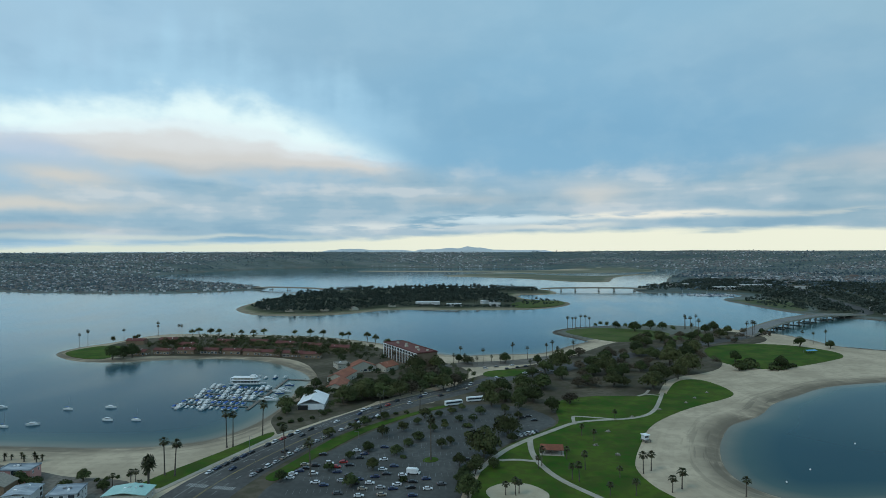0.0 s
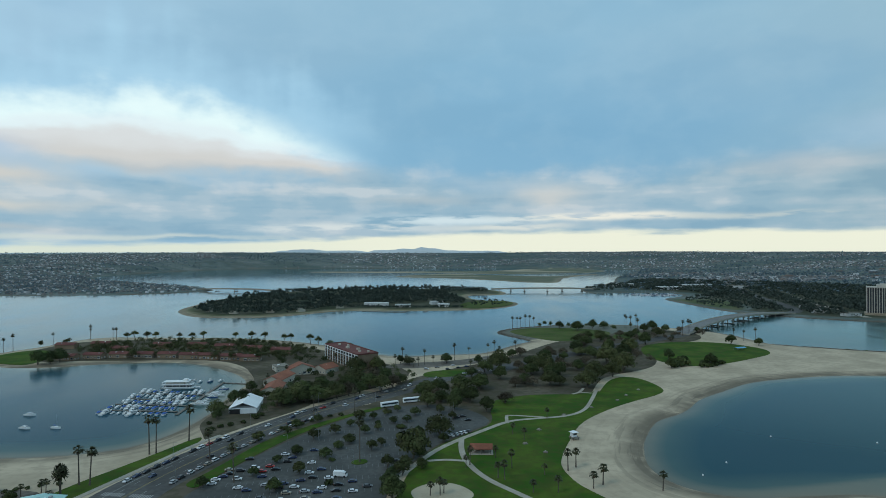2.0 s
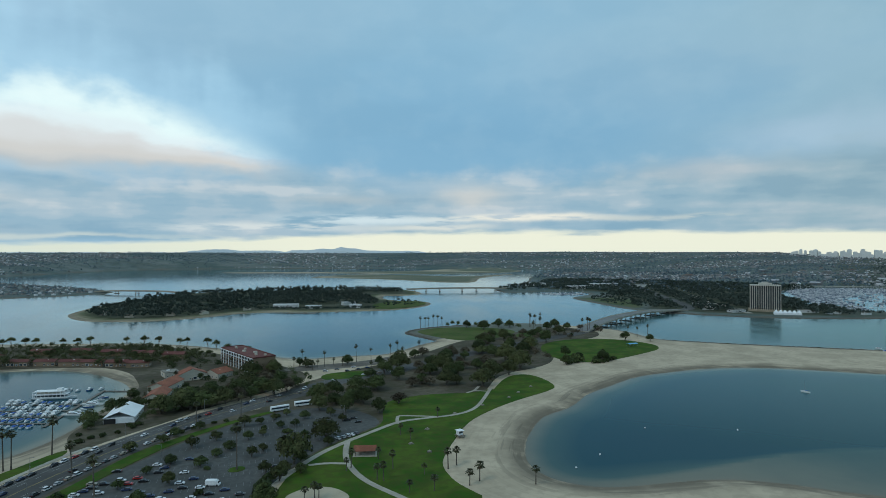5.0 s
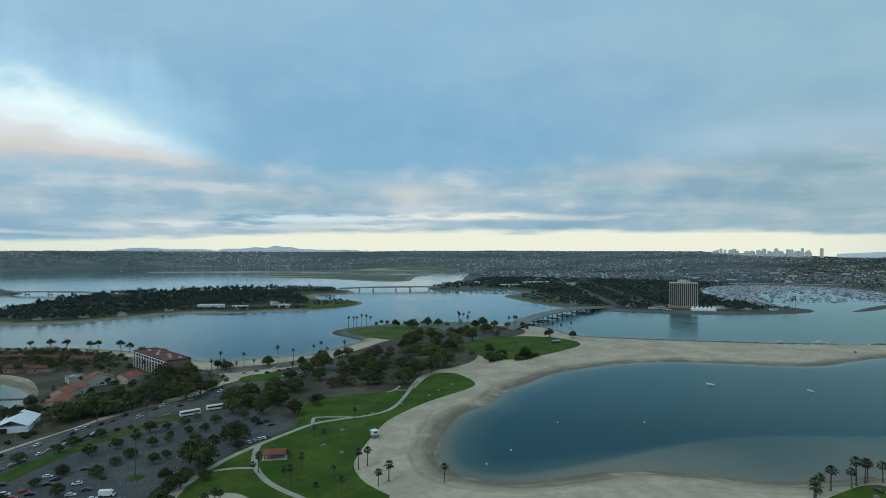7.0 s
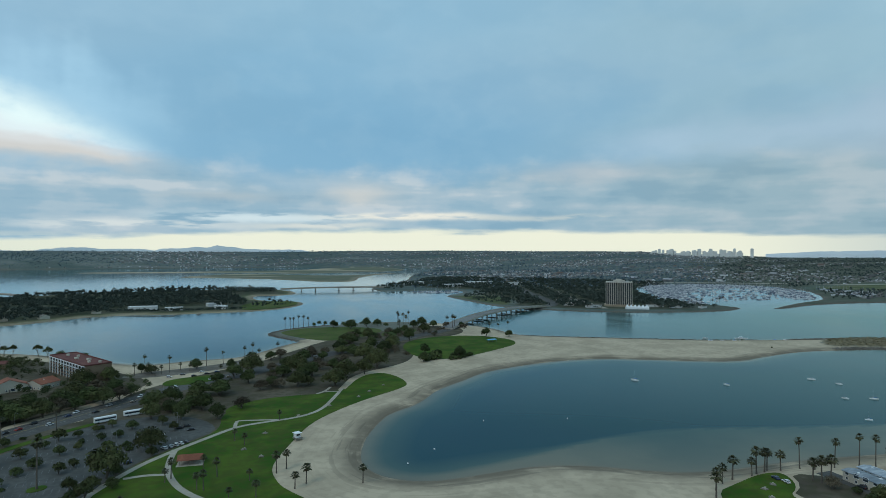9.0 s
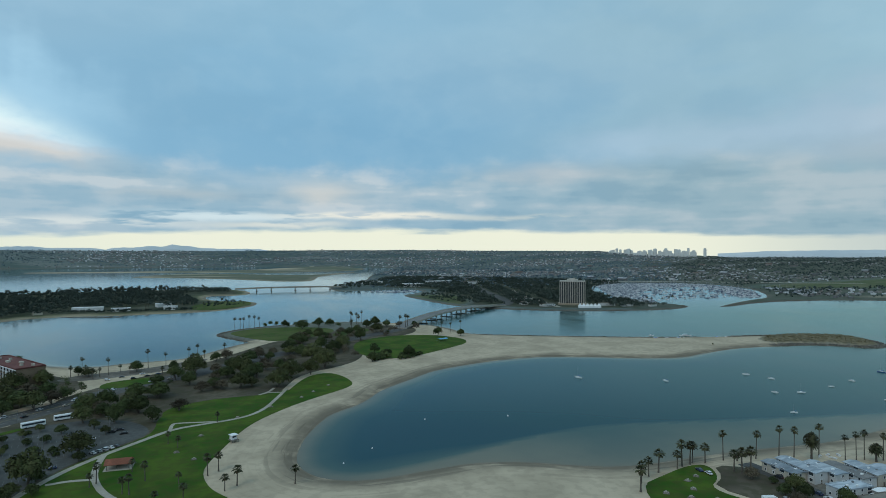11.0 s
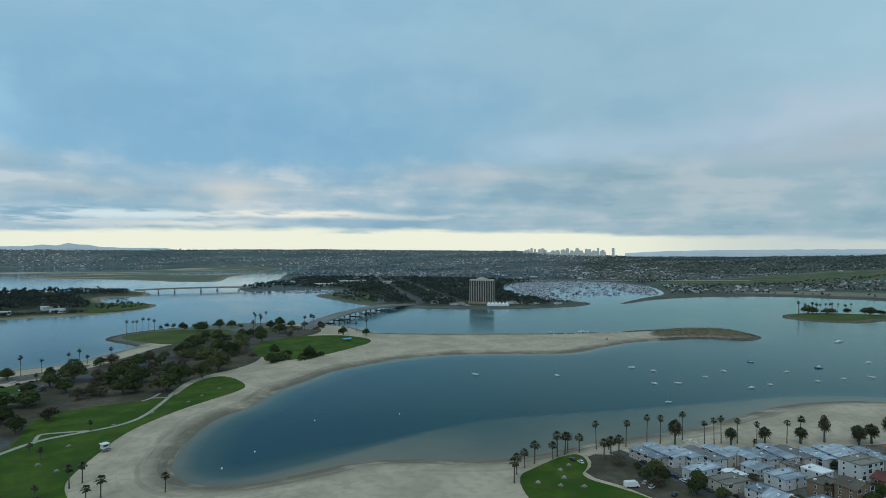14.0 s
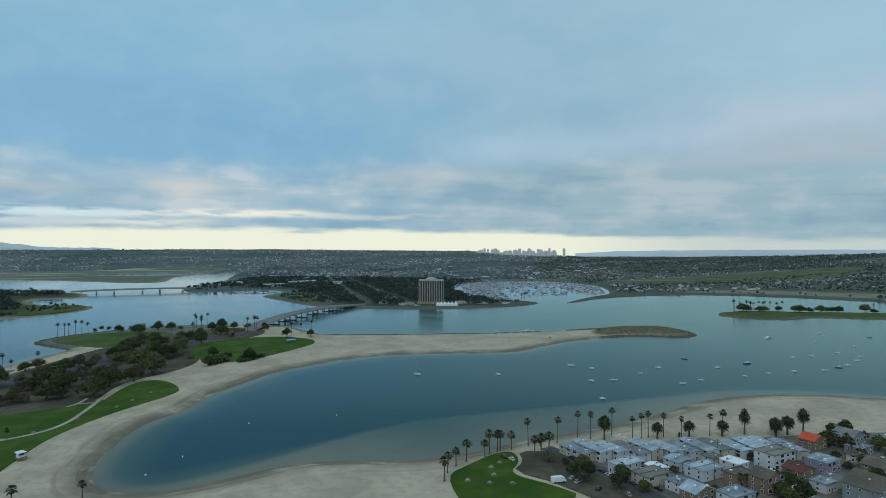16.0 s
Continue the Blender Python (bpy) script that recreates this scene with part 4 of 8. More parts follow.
def date_palm(h, label, r=3.6, n=150):
    """A thick trunk with a large head of arching feather leaves."""
    root = tagged(new("palm_tree"), label, "palm tree")
    bm = bmesh.new()
    tube(bm, [(0, 0, -0.2, 0.6), (0, 0, h * 0.3, 0.45), (0, 0, h * 0.85, 0.48), (0, 0, h, 0.7), (0, 0, h + 0.5, 0.3)], 9)
    part("trunk", bm, BARK, root)
    co, q = [], []
    for i in range(n):
        a, e = rng.uniform(0, 2 * math.pi), math.radians(rng.uniform(-42, 88))
        ln = r * rng.uniform(0.85, 1.1)
        s = np.array([-math.sin(a), math.cos(a), 0.0])
        prev = None
        for k in range(6):
            f = k / 5
            drop = -0.2 * f * f * math.cos(e)
            p = np.array([math.cos(a) * math.cos(e) * ln * f, math.sin(a) * math.cos(e) * ln * f, h + 0.4 + (math.sin(e) * f + drop) * ln])
            wd = 0.85 * (0.25 + math.sin(math.pi * min(f + 0.12, 1)) * 0.75) / 2
            cur = len(co)
            co += [p - s * wd + (0, 0, -0.12), p + s * wd + (0, 0, -0.12)]
            if prev is not None:
                q.append((prev, prev + 1, cur + 1, cur))
            prev = cur
    if n > 50:
        tuft, tq = leaves([(0, 0, h + 0.6, r * 0.86)], 420, 0.62, 0.92, 0.5)
        tq = tq + len(co)
        co, q = list(co) + list(tuft), list(q) + [tuple(v) for v in tq]
    ob = new("crown", mesh_from("crown", np.array(co), [np.array(q)], [PALM]))
    ob.parent = root
    return Kind(root)


def scatter(kinds, pts, lo, hi, group, zz=None, tall=(0.9, 1.15)):
    for x, y in pts:
        k = kinds[int(rng.integers(len(kinds)))]
        k.put(at(x + rng.uniform(-1, 1), y + rng.uniform(-1, 1), rng.uniform(0, 360), rng.uniform(lo, hi), zz, rng.uniform(*tall)), group=group)


lot_trees = [broad_tree(5.0, 6.5, LEAF, "low round dark green tree in the car park", 1000, 0.44, 15, 0.2, 0.08, 0.8) for _ in range(3)]
lot_trees += [broad_tree(5.0, 6.0, LEAF_OLIVE, "low olive green tree in the car park", 850, 0.44, 13, 0.2, 0.08, 0.75) for _ in range(2)]
bushes = [broad_tree(1.8, 4.5, LEAF, "low rounded dark green bush", 160, 0.7, 6, 0.12, 0.1, category="bush") for _ in range(2)]
park_trees = [broad_tree(9.5, 10, LEAF, "broad dark green park tree", 1750, 0.6, 22, 0.4, 0.05, 0.8) for _ in range(3)]
park_trees += [broad_tree(9, 11, LEAF_OLIVE, "spreading olive green park tree", 1750, 0.6, 20, 0.36, 0.07, 0.75) for _ in range(2)]
brown_trees = [broad_tree(9, 9.5, LEAF_BROWN, "sparse brownish park tree", 1300, 0.5, 18, 0.35, 0.08, 0.5) for _ in range(2)]
umbrella_trees = [broad_tree(13, 11, LEAF_OLIVE, "tall thin-crowned tree with bare limbs", 1000, 0.6, 12, 0.35, 0.3, 0.4) for _ in range(2)]
tall_palms = [fan_palm(13.5, "tall slender fan palm with green head", 0.5), fan_palm(12.5, "tall slender fan palm with green head", -0.7), fan_palm(14.5, "tall slender fan palm with green head", 0.2)]
short_palms = [fan_palm(7.5, "medium fan palm with dry skirt", 0.2, 2.3), fan_palm(8.5, "medium fan palm with dry skirt", -0.3, 2.2)]
date_palms = [date_palm(6.0, "stout date palm with a full round crown"), date_palm(7.5, "stout date palm with a full round crown", 3.8)]
little_palms = [date_palm(3.5, "small green feather palm on sand", 2.4, 26)]

LOT_TREES = [(-68, 327), (-95, 348), (-64, 353), (-47, 337), (-43, 347), (-51, 322), (-76, 315), (-82, 297), (-59, 299), (-28, 333), (-23, 342), (-15, 353), (-36, 364), (-43, 391), (-48, 379), (-34, 396), (-20, 387),
             (-12, 389), (-5, 367), (6, 383), (17, 394), (11, 349), (-70, 390), (-81, 376), (-84, 364), (-66, 276), (-28, 372), (-8, 405), (8, 410), (-55, 365), (-28, 405), (-20, 415)]
scatter(lot_trees, LOT_TREES, 0.85, 1.3, "car park trees", T + 0.1)
scatter(lot_trees, [(-101, 282), (-17, 307), (-2, 322), (-7, 307), (-15, 284), (-13, 275), (0, 306), (-14, 294), (-68, 328), (-9, 296)], 1.0, 1.35, "car park trees", T + 0.1)
scatter(bushes, [(-26, 411), (-15, 375), (-30, 385), (-64, 401), (-47, 318), (-42, 285), (-2, 362), (-17, 376), (-58, 405), (-74, 392), (-79, 384), (-88, 372)], 0.7, 1.2, "car park bushes", T + 0.1)
PARK_TREES = [(1, 427), (9, 361), (-4, 320), (-12, 269), (24, 456), (40, 489), (41, 414), (62, 561), (97, 493), (101, 546), (126, 488), (140, 517), (158, 526), (176, 551), (169, 586),
              (197, 629), (213, 653), (247, 705), (282, 767), (188, 651), (199, 731), (174, 853), (196, 834), (222, 855), (238, 856)]
scatter(park_trees, PARK_TREES, 1.0, 1.45, "park trees", tall=(0.85, 1.15))
BROWN_TREES = [(80, 562), (89, 537), (69, 491), (85, 492), (139, 566), (114, 531), (152, 649), (130, 604), (123, 625), (112, 603), (93, 582), (81, 622), (35, 526), (189, 746), (150, 590), (60, 520), (48, 545), (56, 436),
               (8, 465), (25, 485), (165, 620), (175, 700), (160, 680)]
scatter(brown_trees + park_trees[:3], BROWN_TREES, 0.95, 1.3, "park trees", tall=(0.8, 1.0))
scatter(bushes, [(228, 570), (234, 574), (240, 578), (232, 580), (256, 570), (262, 573), (268, 577), (274, 582), (280, 586), (262, 580), (270, 585), (244, 598), (250, 606)], 1.5, 2.3, "shrub clumps on the point lawn")
scatter(park_trees[:3], [(239, 612), (375, 699), (348, 711), (349, 805), (312, 821), (299, 839), (282, 819), (224, 567), (267, 577), (-5, 455), (10, 440), (30, 440), (18, 420)], 0.85, 1.2, "park trees")
more = rng.uniform((40, 430), (330, 820), (420, 2))
soil_line = smooth([(20, 450), (70, 600), (120, 690), (200, 770), (300, 830), (330, 760), (235, 690), (215, 600), (150, 540), (130, 490), (60, 470)])
more = more[(signed(more, soil_line) > 2)]
wood = []
for q in more:
    if all((q[0] - a) ** 2 + (q[1] - b) ** 2 > 95 for a, b in wood):
        wood.append((q[0], q[1]))
scatter(brown_trees + park_trees + brown_trees, wood[:26], 0.8, 1.2, "park trees", tall=(0.75, 1.0))
more = more[:39]
RESORT = [(-103, 436), (-97, 443), (-89, 439), (-83, 442), (-76, 446), (-68, 453), (-62, 460), (-53, 468), (-48, 485), (-37, 475), (-30, 488), (-25, 502), (-105, 430), (6, 448), (-2, 457), (22, 448), (40, 480),
          (-95, 455), (-85, 460), (-75, 470), (-65, 480), (-60, 500), (-70, 490), (-85, 480), (-95, 470), (-50, 510), (-40, 520)]
scatter(park_trees + brown_trees[:1], RESORT, 0.95, 1.35, "resort trees", tall=(0.75, 1.05))
scatter(park_trees[3:], [(-62, 566), (-57, 572), (-66, 558), (-52, 562), (-70, 552)], 0.8, 1.05, "trees at the hotel's end")
scatter(park_trees[:1], [(-379, 596), (-386, 591), (-372, 600)], 1.3, 1.5, "large trees at the resort's tip")
scatter(bushes, [(-118, 387), (-129, 379), (-124, 381), (-131, 371), (-134, 372), (-112, 398), (-110, 404), (-115, 402)], 0.7, 1.1, "bushes beside the marquee")
scatter(park_trees + bushes, [(-138, 385), (-139, 398), (-143, 410), (-141, 425), (-142, 440), (-138, 450), (-131, 430), (-128, 450), (-143, 460), (-140, 475)], 0.6, 1.0, "resort trees")
BAHIA = [(-375, 590), (-434, 712), (-451, 690), (-367, 657), (-362, 666), (-332, 634), (-309, 623), (-316, 674), (-296, 670), (-276, 676), (-249, 664), (-231, 665), (-205, 653), (-181, 630), (-180, 655), (-161, 631), (-143, 644),
         (-123, 640), (-218, 608), (-201, 606), (-174, 606), (-368, 694), (-354, 695), (-299, 698), (-271, 700), (-378, 600), (-384, 594), (-240, 690), (-210, 690), (-180, 685), (-150, 670), (-130, 655), (-225, 705), (-190, 700)]
row = rng.uniform((-400, 600), (-90, 755), (1000, 2))
row = row[signed(row, smooth([(-400, 640), (-300, 625), (-180, 610), (-125, 620), (-130, 680), (-220, 740), (-385, 750)])) > 2][:560]
scatter(umbrella_trees, [(-381, 748), (-375, 752), (-359, 752), (-347, 752), (-317, 752), (-302, 752), (-289, 752), (-247, 748), (-225, 745), (-207, 740), (-182, 730), (-173, 730), (-147, 715), (-135, 705), (-115, 672), (-90, 655)], 0.8, 1.1, "tall trees on the point")
scatter(tall_palms, [(-479, 672), (-472, 677), (-455, 720), (-434, 760), (-431, 755), (-405, 760), (-400, 758)], 0.9, 1.1, "resort palms")
scatter(short_palms, [(-430, 703), (-120, 520), (-135, 500), (-130, 480), (-140, 470), (-128, 462), (-117, 560), (-122, 548), (-130, 540), (-118, 575), (-96, 600), (-88, 590)], 0.8, 1.1, "resort palms")
scatter(tall_palms, [(107, 855), (115, 857), (120, 858), (127, 860), (134, 866), (141, 872), (268, 857), (271, 860), (279, 866), (287, 871)], 1.0, 1.2, "palms on the tip")
scatter(tall_palms, [(330, 790), (318, 778), (336, 800), (250, 770), (262, 780)], 1.1, 1.35, "palms near the bridge")
scatter(short_palms + tall_palms[:1], [(-18, 575), (-7, 586), (1, 596), (22, 608), (36, 613), (57, 621), (64, 637), (71, 644), (91, 670), (37, 569), (10, 587), (-13, 579), (-25, 590), (-30, 600), (-36, 585)], 0.9, 1.15, "palms on the inner beach")
scatter(park_trees, [(14, 594), (44, 590), (-22, 585), (-32, 592)], 0.6, 0.9, "trees on the inner beach")
scatter(tall_palms, [(362, 735), (376, 735), (390, 736)], 0.8, 0.95, "palms near the bridge")
scatter(short_palms, [(52, 363), (58, 353), (22, 307), (39, 322), (38, 293), (40, 291), (47, 306), (61, 297), (5, 272), (9, 273), (12, 275), (79, 398), (64, 276), (52, 275), (24, 310)], 0.8, 1.05, "palms on the main lawn")
scatter(short_palms, [(74, 303), (78, 307), (81, 280), (86, 284), (112, 277)], 1.0, 1.25, "palms on the beach edge")
scatter(tall_palms, [(-148, 328), (-146, 331), (-136, 352), (-113, 320), (-89, 288), (-33, 316), (-75, 399), (-48, 406), (-160, 285), (-156, 285)], 1.1, 1.35, "palms along the boulevard")
scatter(date_palms, [(-163, 274)], 1.0, 1.1, "palms behind the beach", tall=(1.2, 1.3))
scatter(short_palms, [(-173, 276), (-168, 272), (-160, 263), (-179, 271)], 0.8, 1.0, "palms behind the beach")
scatter(little_palms, [(-256, 299), (-253, 301), (-250, 303), (-245, 300), (-243, 302), (-238, 298), (-236, 301), (-259, 297), (-263, 300), (-268, 298)], 0.7, 1.0, "small palms on the beach")
scatter(park_trees[:2], [(-197, 276), (-222, 268), (-216, 270), (-214, 264), (-209, 262), (-196, 262), (-178, 264), (-235, 262)], 0.4, 0.62, "bushy trees behind the beach")
scatter(bushes, [(-186, 279), (-182, 281), (-178, 283), (-190, 277), (-171, 286)], 0.5, 0.8, "bushes behind the beach")
SHORE_TALL = [(326, 229), (345, 224), (357, 222), (365, 220), (381, 217), (387, 207), (396, 203), (406, 199), (409, 190), (430, 185), (437, 182), (452, 178), (392, 205)]
scatter(tall_palms, SHORE_TALL, 0.9, 1.08, "tall palms on the beach walk")
scatter(date_palms, [(370, 212), (399, 199), (418, 190), (437, 181), (450, 176), (463, 164), (473, 163), (481, 158), (470, 168)], 0.95, 1.15, "date palms on the beach walk")
scatter(little_palms, [(410, 192), (333, 226)], 0.9, 1.1, "small palms on the beach walk")
scatter(short_palms, [(275, 226), (265, 219), (282, 227), (295, 229), (300, 231), (305, 231), (309, 233), (314, 231), (321, 212), (318, 214), (324, 210), (258, 212)], 1.1, 1.45, "palms round the beach park")
scatter(park_trees + brown_trees, [(318, 205), (315, 185), (318, 176), (321, 160), (330, 152), (373, 110), (380, 106), (388, 112), (470, 138), (500, 150), (508, 146)], 0.5, 0.8, "trees among the houses")
scatter(lot_trees, [(323, 196), (345, 143), (416, 128), (440, 116), (455, 128), (362, 160), (398, 130), (392, 118), (366, 122), (356, 134), (432, 108), (452, 110), (412, 150), (430, 150), (386, 140), (405, 100), (480, 112), (500, 132), (478, 146), (340, 118), (330, 118), (334, 108)], 0.6, 1.05, "trees among the houses")
scatter(tall_palms, [(1136, 598), (1146, 594), (1152, 592), (1150, 585), (1173, 584), (1182, 580), (1191, 577), (1200, 570), (1208, 562), (1215, 556), (1160, 590), (1330, 455), (1340, 450), (1350, 440), (1360, 436), (1322, 462), (1165, 586), (1155, 580), (1186, 572), (1130, 596), (1196, 575), (1370, 425)], 1.0, 1.3, "palms on the islet")
scatter(park_trees, [(1150, 592), (1156, 586), (1172, 572), (1178, 566), (1222, 536), (1230, 532), (1261, 530), (1276, 520), (1284, 512), (1290, 506), (1330, 470), (1345, 460), (1225, 530), (1210, 560), (1300, 500)], 0.9, 1.5, "trees on the islet", tall=(0.7, 0.95))
scatter(tall_palms, [(880, 965), (895, 970), (905, 968), (920, 955), (935, 950), (950, 960), (870, 960)], 0.9, 1.1, "palms by the harbour")

# ---- buildings ----


def thing(name, label, category, m, group=""):
    ob = tagged(new(name), label, category, group)
    ob.matrix_basis = m
    return ob


def gable(bm, x0, x1, y0, y1, z0, rise, eave=0.5, thick=0.25, along="y"):
    """A pitched roof with real thickness and eaves."""
    if along == "x":
        prof = [(y0 - eave, z0 - rise * eave / ((y1 - y0) / 2)), ((y0 + y1) / 2, z0 + rise), (y1 + eave, z0 - rise * eave / ((y1 - y0) / 2))]
        ends = (x0 - eave, x1 + eave)
        mk = lambda e, p, dz: bm.verts.new((e, p[0], p[1] + dz))  # noqa: E731
    else:
        prof = [(x0 - eave, z0 - rise * eave / ((x1 - x0) / 2)), ((x0 + x1) / 2, z0 + rise), (x1 + eave, z0 - rise * eave / ((x1 - x0) / 2))]
        ends = (y0 - eave, y1 + eave)
        mk = lambda e, p, dz: bm.verts.new((p[0], e, p[1] + dz))  # noqa: E731
    a = [[mk(e, p, dz) for p in prof] for e in ends for dz in (0, thick)]
    lo0, hi0, lo1, hi1 = a
    for i in range(2):
        bm.faces.new((hi0[i], hi0[i + 1], hi1[i + 1], hi1[i]))
        bm.faces.new((lo0[i + 1], lo0[i], lo1[i], lo1[i + 1]))
    for lo, hi in ((lo0, hi0), (lo1, hi1)):
        for i in range(2):
            bm.faces.new((lo[i], lo[i + 1], hi[i + 1], hi[i]))
    for i in (0, 2):
        bm.faces.new((lo0[i], lo1[i], hi1[i], hi0[i]))
    bmesh.ops.recalc_face_normals(bm, faces=bm.faces[:])


def window_mesh(w, h):
    """A pane set in a proud frame; faces -y."""
    bm = bmesh.new()
    box(bm, -w / 2, w / 2, -0.06, 0.02, 0, h)
    f = 0.12
    box(bm, -w / 2 - f, -w / 2, -0.12, 0.02, -f, h + f)
    box(bm, w / 2, w / 2 + f, -0.12, 0.02, -f, h + f)
    box(bm, -w / 2, w / 2, -0.12, 0.02, h, h + f)
    box(bm, -w / 2, w / 2, -0.14, 0.02, -f, 0)
    me = bpy.data.meshes.new("window")
    bm.to_mesh(me)
    bm.free()
    me.materials.append(GLASS)
    me.materials.append(WHITE)
    for i, p in enumerate(me.polygons):
        p.material_index = 0 if i < 6 else 1
    return me


WIN_S, WIN_M, WIN_L = window_mesh(1.0, 1.2), window_mesh(1.7, 1.4), window_mesh(2.6, 1.9)


def house(x, y, wx, ly, h, turn, roof_mat, wall_mat, label, kind="flat", storeys=2, group="beach houses", zz=None, wins=True):
    root = thing("house", label, "house", pose(x, y, T if zz is None else zz, 0, 0, turn), group)
    bm = bmesh.new()
    box(bm, -wx / 2, wx / 2, -ly / 2, ly / 2, -0.4, h)
    if kind == "gable":
        for e in (-ly / 2, ly / 2):
            v = [bm.verts.new(p) for p in ((-wx / 2, e, h), (wx / 2, e, h), (0, e, h + wx * 0.2))]
            bm.faces.new(v if e < 0 else v[::-1])
    part("wall", bm, wall_mat, root)
    bm = bmesh.new()
    if kind == "flat":
        box(bm, -wx / 2 - 0.25, wx / 2 + 0.25, -ly / 2 - 0.25, ly / 2 + 0.25, h, h + 0.25)
        for a, b, c, d in ((-wx / 2 - 0.25, -wx / 2, -ly / 2 - 0.25, ly / 2 + 0.25), (wx / 2, wx / 2 + 0.25, -ly / 2 - 0.25, ly / 2 + 0.25),
                           (-wx / 2, wx / 2, -ly / 2 - 0.25, -ly / 2), (-wx / 2, wx / 2, ly / 2, ly / 2 + 0.25)):
            box(bm, a, b, c, d, h + 0.25, h + 0.6)
    elif kind == "shed":
        gable(bm, -wx / 2, wx / 2, -ly / 2, ly / 2, h, wx * 0.07, 0.5)
    else:
        gable(bm, -wx / 2, wx / 2, -ly / 2, ly / 2, h, wx * 0.2, 0.5)
    part("roof", bm, roof_mat, root)
    if kind == "flat" and wx > 12:
        for k in range(1, int(ly / 5)):
            bm = bmesh.new()
            yy = -ly / 2 + k * ly / int(ly / 5)
            box(bm, -wx / 2, wx / 2, yy - 0.12, yy + 0.12, h + 0.2, h + 0.42 + 0.25 * (k % 2))
            part("roof_curb", bm, roof_mat, root)
    crown = h + (0.25 if kind == "flat" else wx * (0.07 if kind == "shed" else 0.2) * 0.55)
    for i in range(int(rng.integers(2, 5))):
        bm = bmesh.new()
        px_, py_ = rng.uniform(-wx * 0.25, wx * 0.25), rng.uniform(-ly * 0.35, ly * 0.35)
        s = rng.uniform(0.3, 0.7)
        box(bm, px_ - s, px_ + s, py_ - s * 0.8, py_ + s * 0.8, crown - 0.6, crown + rng.uniform(0.5, 1.0), 0.05)
        part("roof_vent", bm, STEEL if i % 2 else WHITE, root)
    if not wins:
        return root
    for s in range(storeys):
        z0 = h / storeys * s + 1.0
        for side, (n, span, off) in enumerate(((int(wx / 4), wx, ly / 2), (int(ly / 4), ly, wx / 2), (int(wx / 4), wx, ly / 2), (int(ly / 4), ly, wx / 2))):
            for k in range(n):
                if rng.random() < 0.12:
                    continue
                u = (k + 0.5) / n * span - span / 2
                share("window", (WIN_M, WIN_S, WIN_L)[int(rng.integers(3)) if n > 2 else 1], root, pose(0, 0, z0, 0, 0, 90 * side) @ pose(u, -off, 0))
    bm = bmesh.new()
    box(bm, -0.5, 0.5, -ly / 2 - 0.08, -ly / 2 + 0.05, 0, 2.05)
    part("door", bm, WOOD, root)
    return root


GREYWALL = material("grey_green_siding", [(0.20, 0.235, 0.24), (0.25, 0.28, 0.28)], 0.85, (0.15, 1.0), 0.1)
PINKWALL = material("pink_stucco", [(0.55, 0.29, 0.26), (0.48, 0.25, 0.23)], 0.85, (0.15, 1.0), 0.1)
LILAC = material("lilac_siding", [(0.30, 0.27, 0.35), (0.25, 0.22, 0.3)], 0.85, (0.15, 1.0), 0.1)
MINT = material("mint_roof", [(0.33, 0.55, 0.52), (0.40, 0.6, 0.57), (0.28, 0.48, 0.46)], 0.7, (0.12, 1.0), 0.1)
PALEWALL = material("pale_stucco", [(0.60, 0.61, 0.60), (0.50, 0.51, 0.51)], 0.85, (0.15, 1.0), 0.1)
HOUSES = [
    (343, 174, 21, 9.5, 5.0, "b", "p", "f"),
    (369, 163, 13, 11, 5.0, "b", "p", "s"), (341, 158, 18, 12, 5.2, "t", "c", "f"), (352, 163, 8, 10, 4.6, "w", "p", "s"),
    (413, 138, 20, 13, 8.6, "t", "p", "f"), (370, 149, 18, 13, 5.2, "b", "p", "f"), (345, 145, 12, 10, 4.6, "b", "p", "f"), (342, 134, 15, 10, 5.2, "b", "n", "g"), (352, 122, 16, 11, 5.6, "b", "p", "f")]
HOUSES += [
    (374, 134, 14, 9, 6.4, "n", "n", "f"), (378, 123, 15, 11, 8.0, "n", "n", "g"), (381, 110, 9, 8, 4.0, "w", "c", "f"), (405, 122, 13, 11, 6.0, "r", "n", "g"), (428, 122, 15, 13, 6.2, "b", "l", "f"),
    (460, 142, 14, 10, 6.0, "o", "n", "g"), (484, 134, 20, 13, 6.0, "g", "g", "g"), (470, 123, 14, 10, 5.0, "g", "g", "f"), (401, 109, 11, 9, 4.5, "b", "p", "f"), (404, 90, 24, 17, 9.5, "n", "g", "g")]
HOUSES += [
    (446, 104, 16, 12, 5.5, "n", "n", "g"), (500, 118, 16, 14, 6.0, "t", "c", "f"), (468, 99, 15, 13, 5.5, "b", "p", "f"), (370, 96, 16, 12, 5.5, "t", "c", "f"), (395, 84, 14, 14, 6.0, "g", "p", "g"),
    (345, 104, 15, 12, 5.5, "b", "p", "f"), (490, 101, 14, 12, 5.5, "r", "n", "g"), (516, 102, 14, 12, 5.5, "g", "c", "g"), (444, 82, 16, 12, 6.0, "b", "p", "f"), (390, 146, 10, 12, 5.0, "w", "p", "f"),
    (388, 157, 9, 9, 4.5, "t", "c", "f"), (430, 140, 9, 8, 4.5, "n", "n", "g"), (358, 110, 9, 9, 4.5, "n", "n", "g"), (412, 109, 9, 9, 4.2, "g", "c", "g"), (456, 118, 9, 8, 4.4, "n", "c", "g")]
ROOFS = {"b": (BLUEROOF, "pale blue-white"), "t": (TANROOF, "tan gravel"), "r": (RUST, "rust brown"), "n": (BROWNROOF, "brown"), "w": (WHITE, "white"), "o": (BRIGHTRED, "bright orange-red"), "g": (GREYROOF, "grey shingle")}
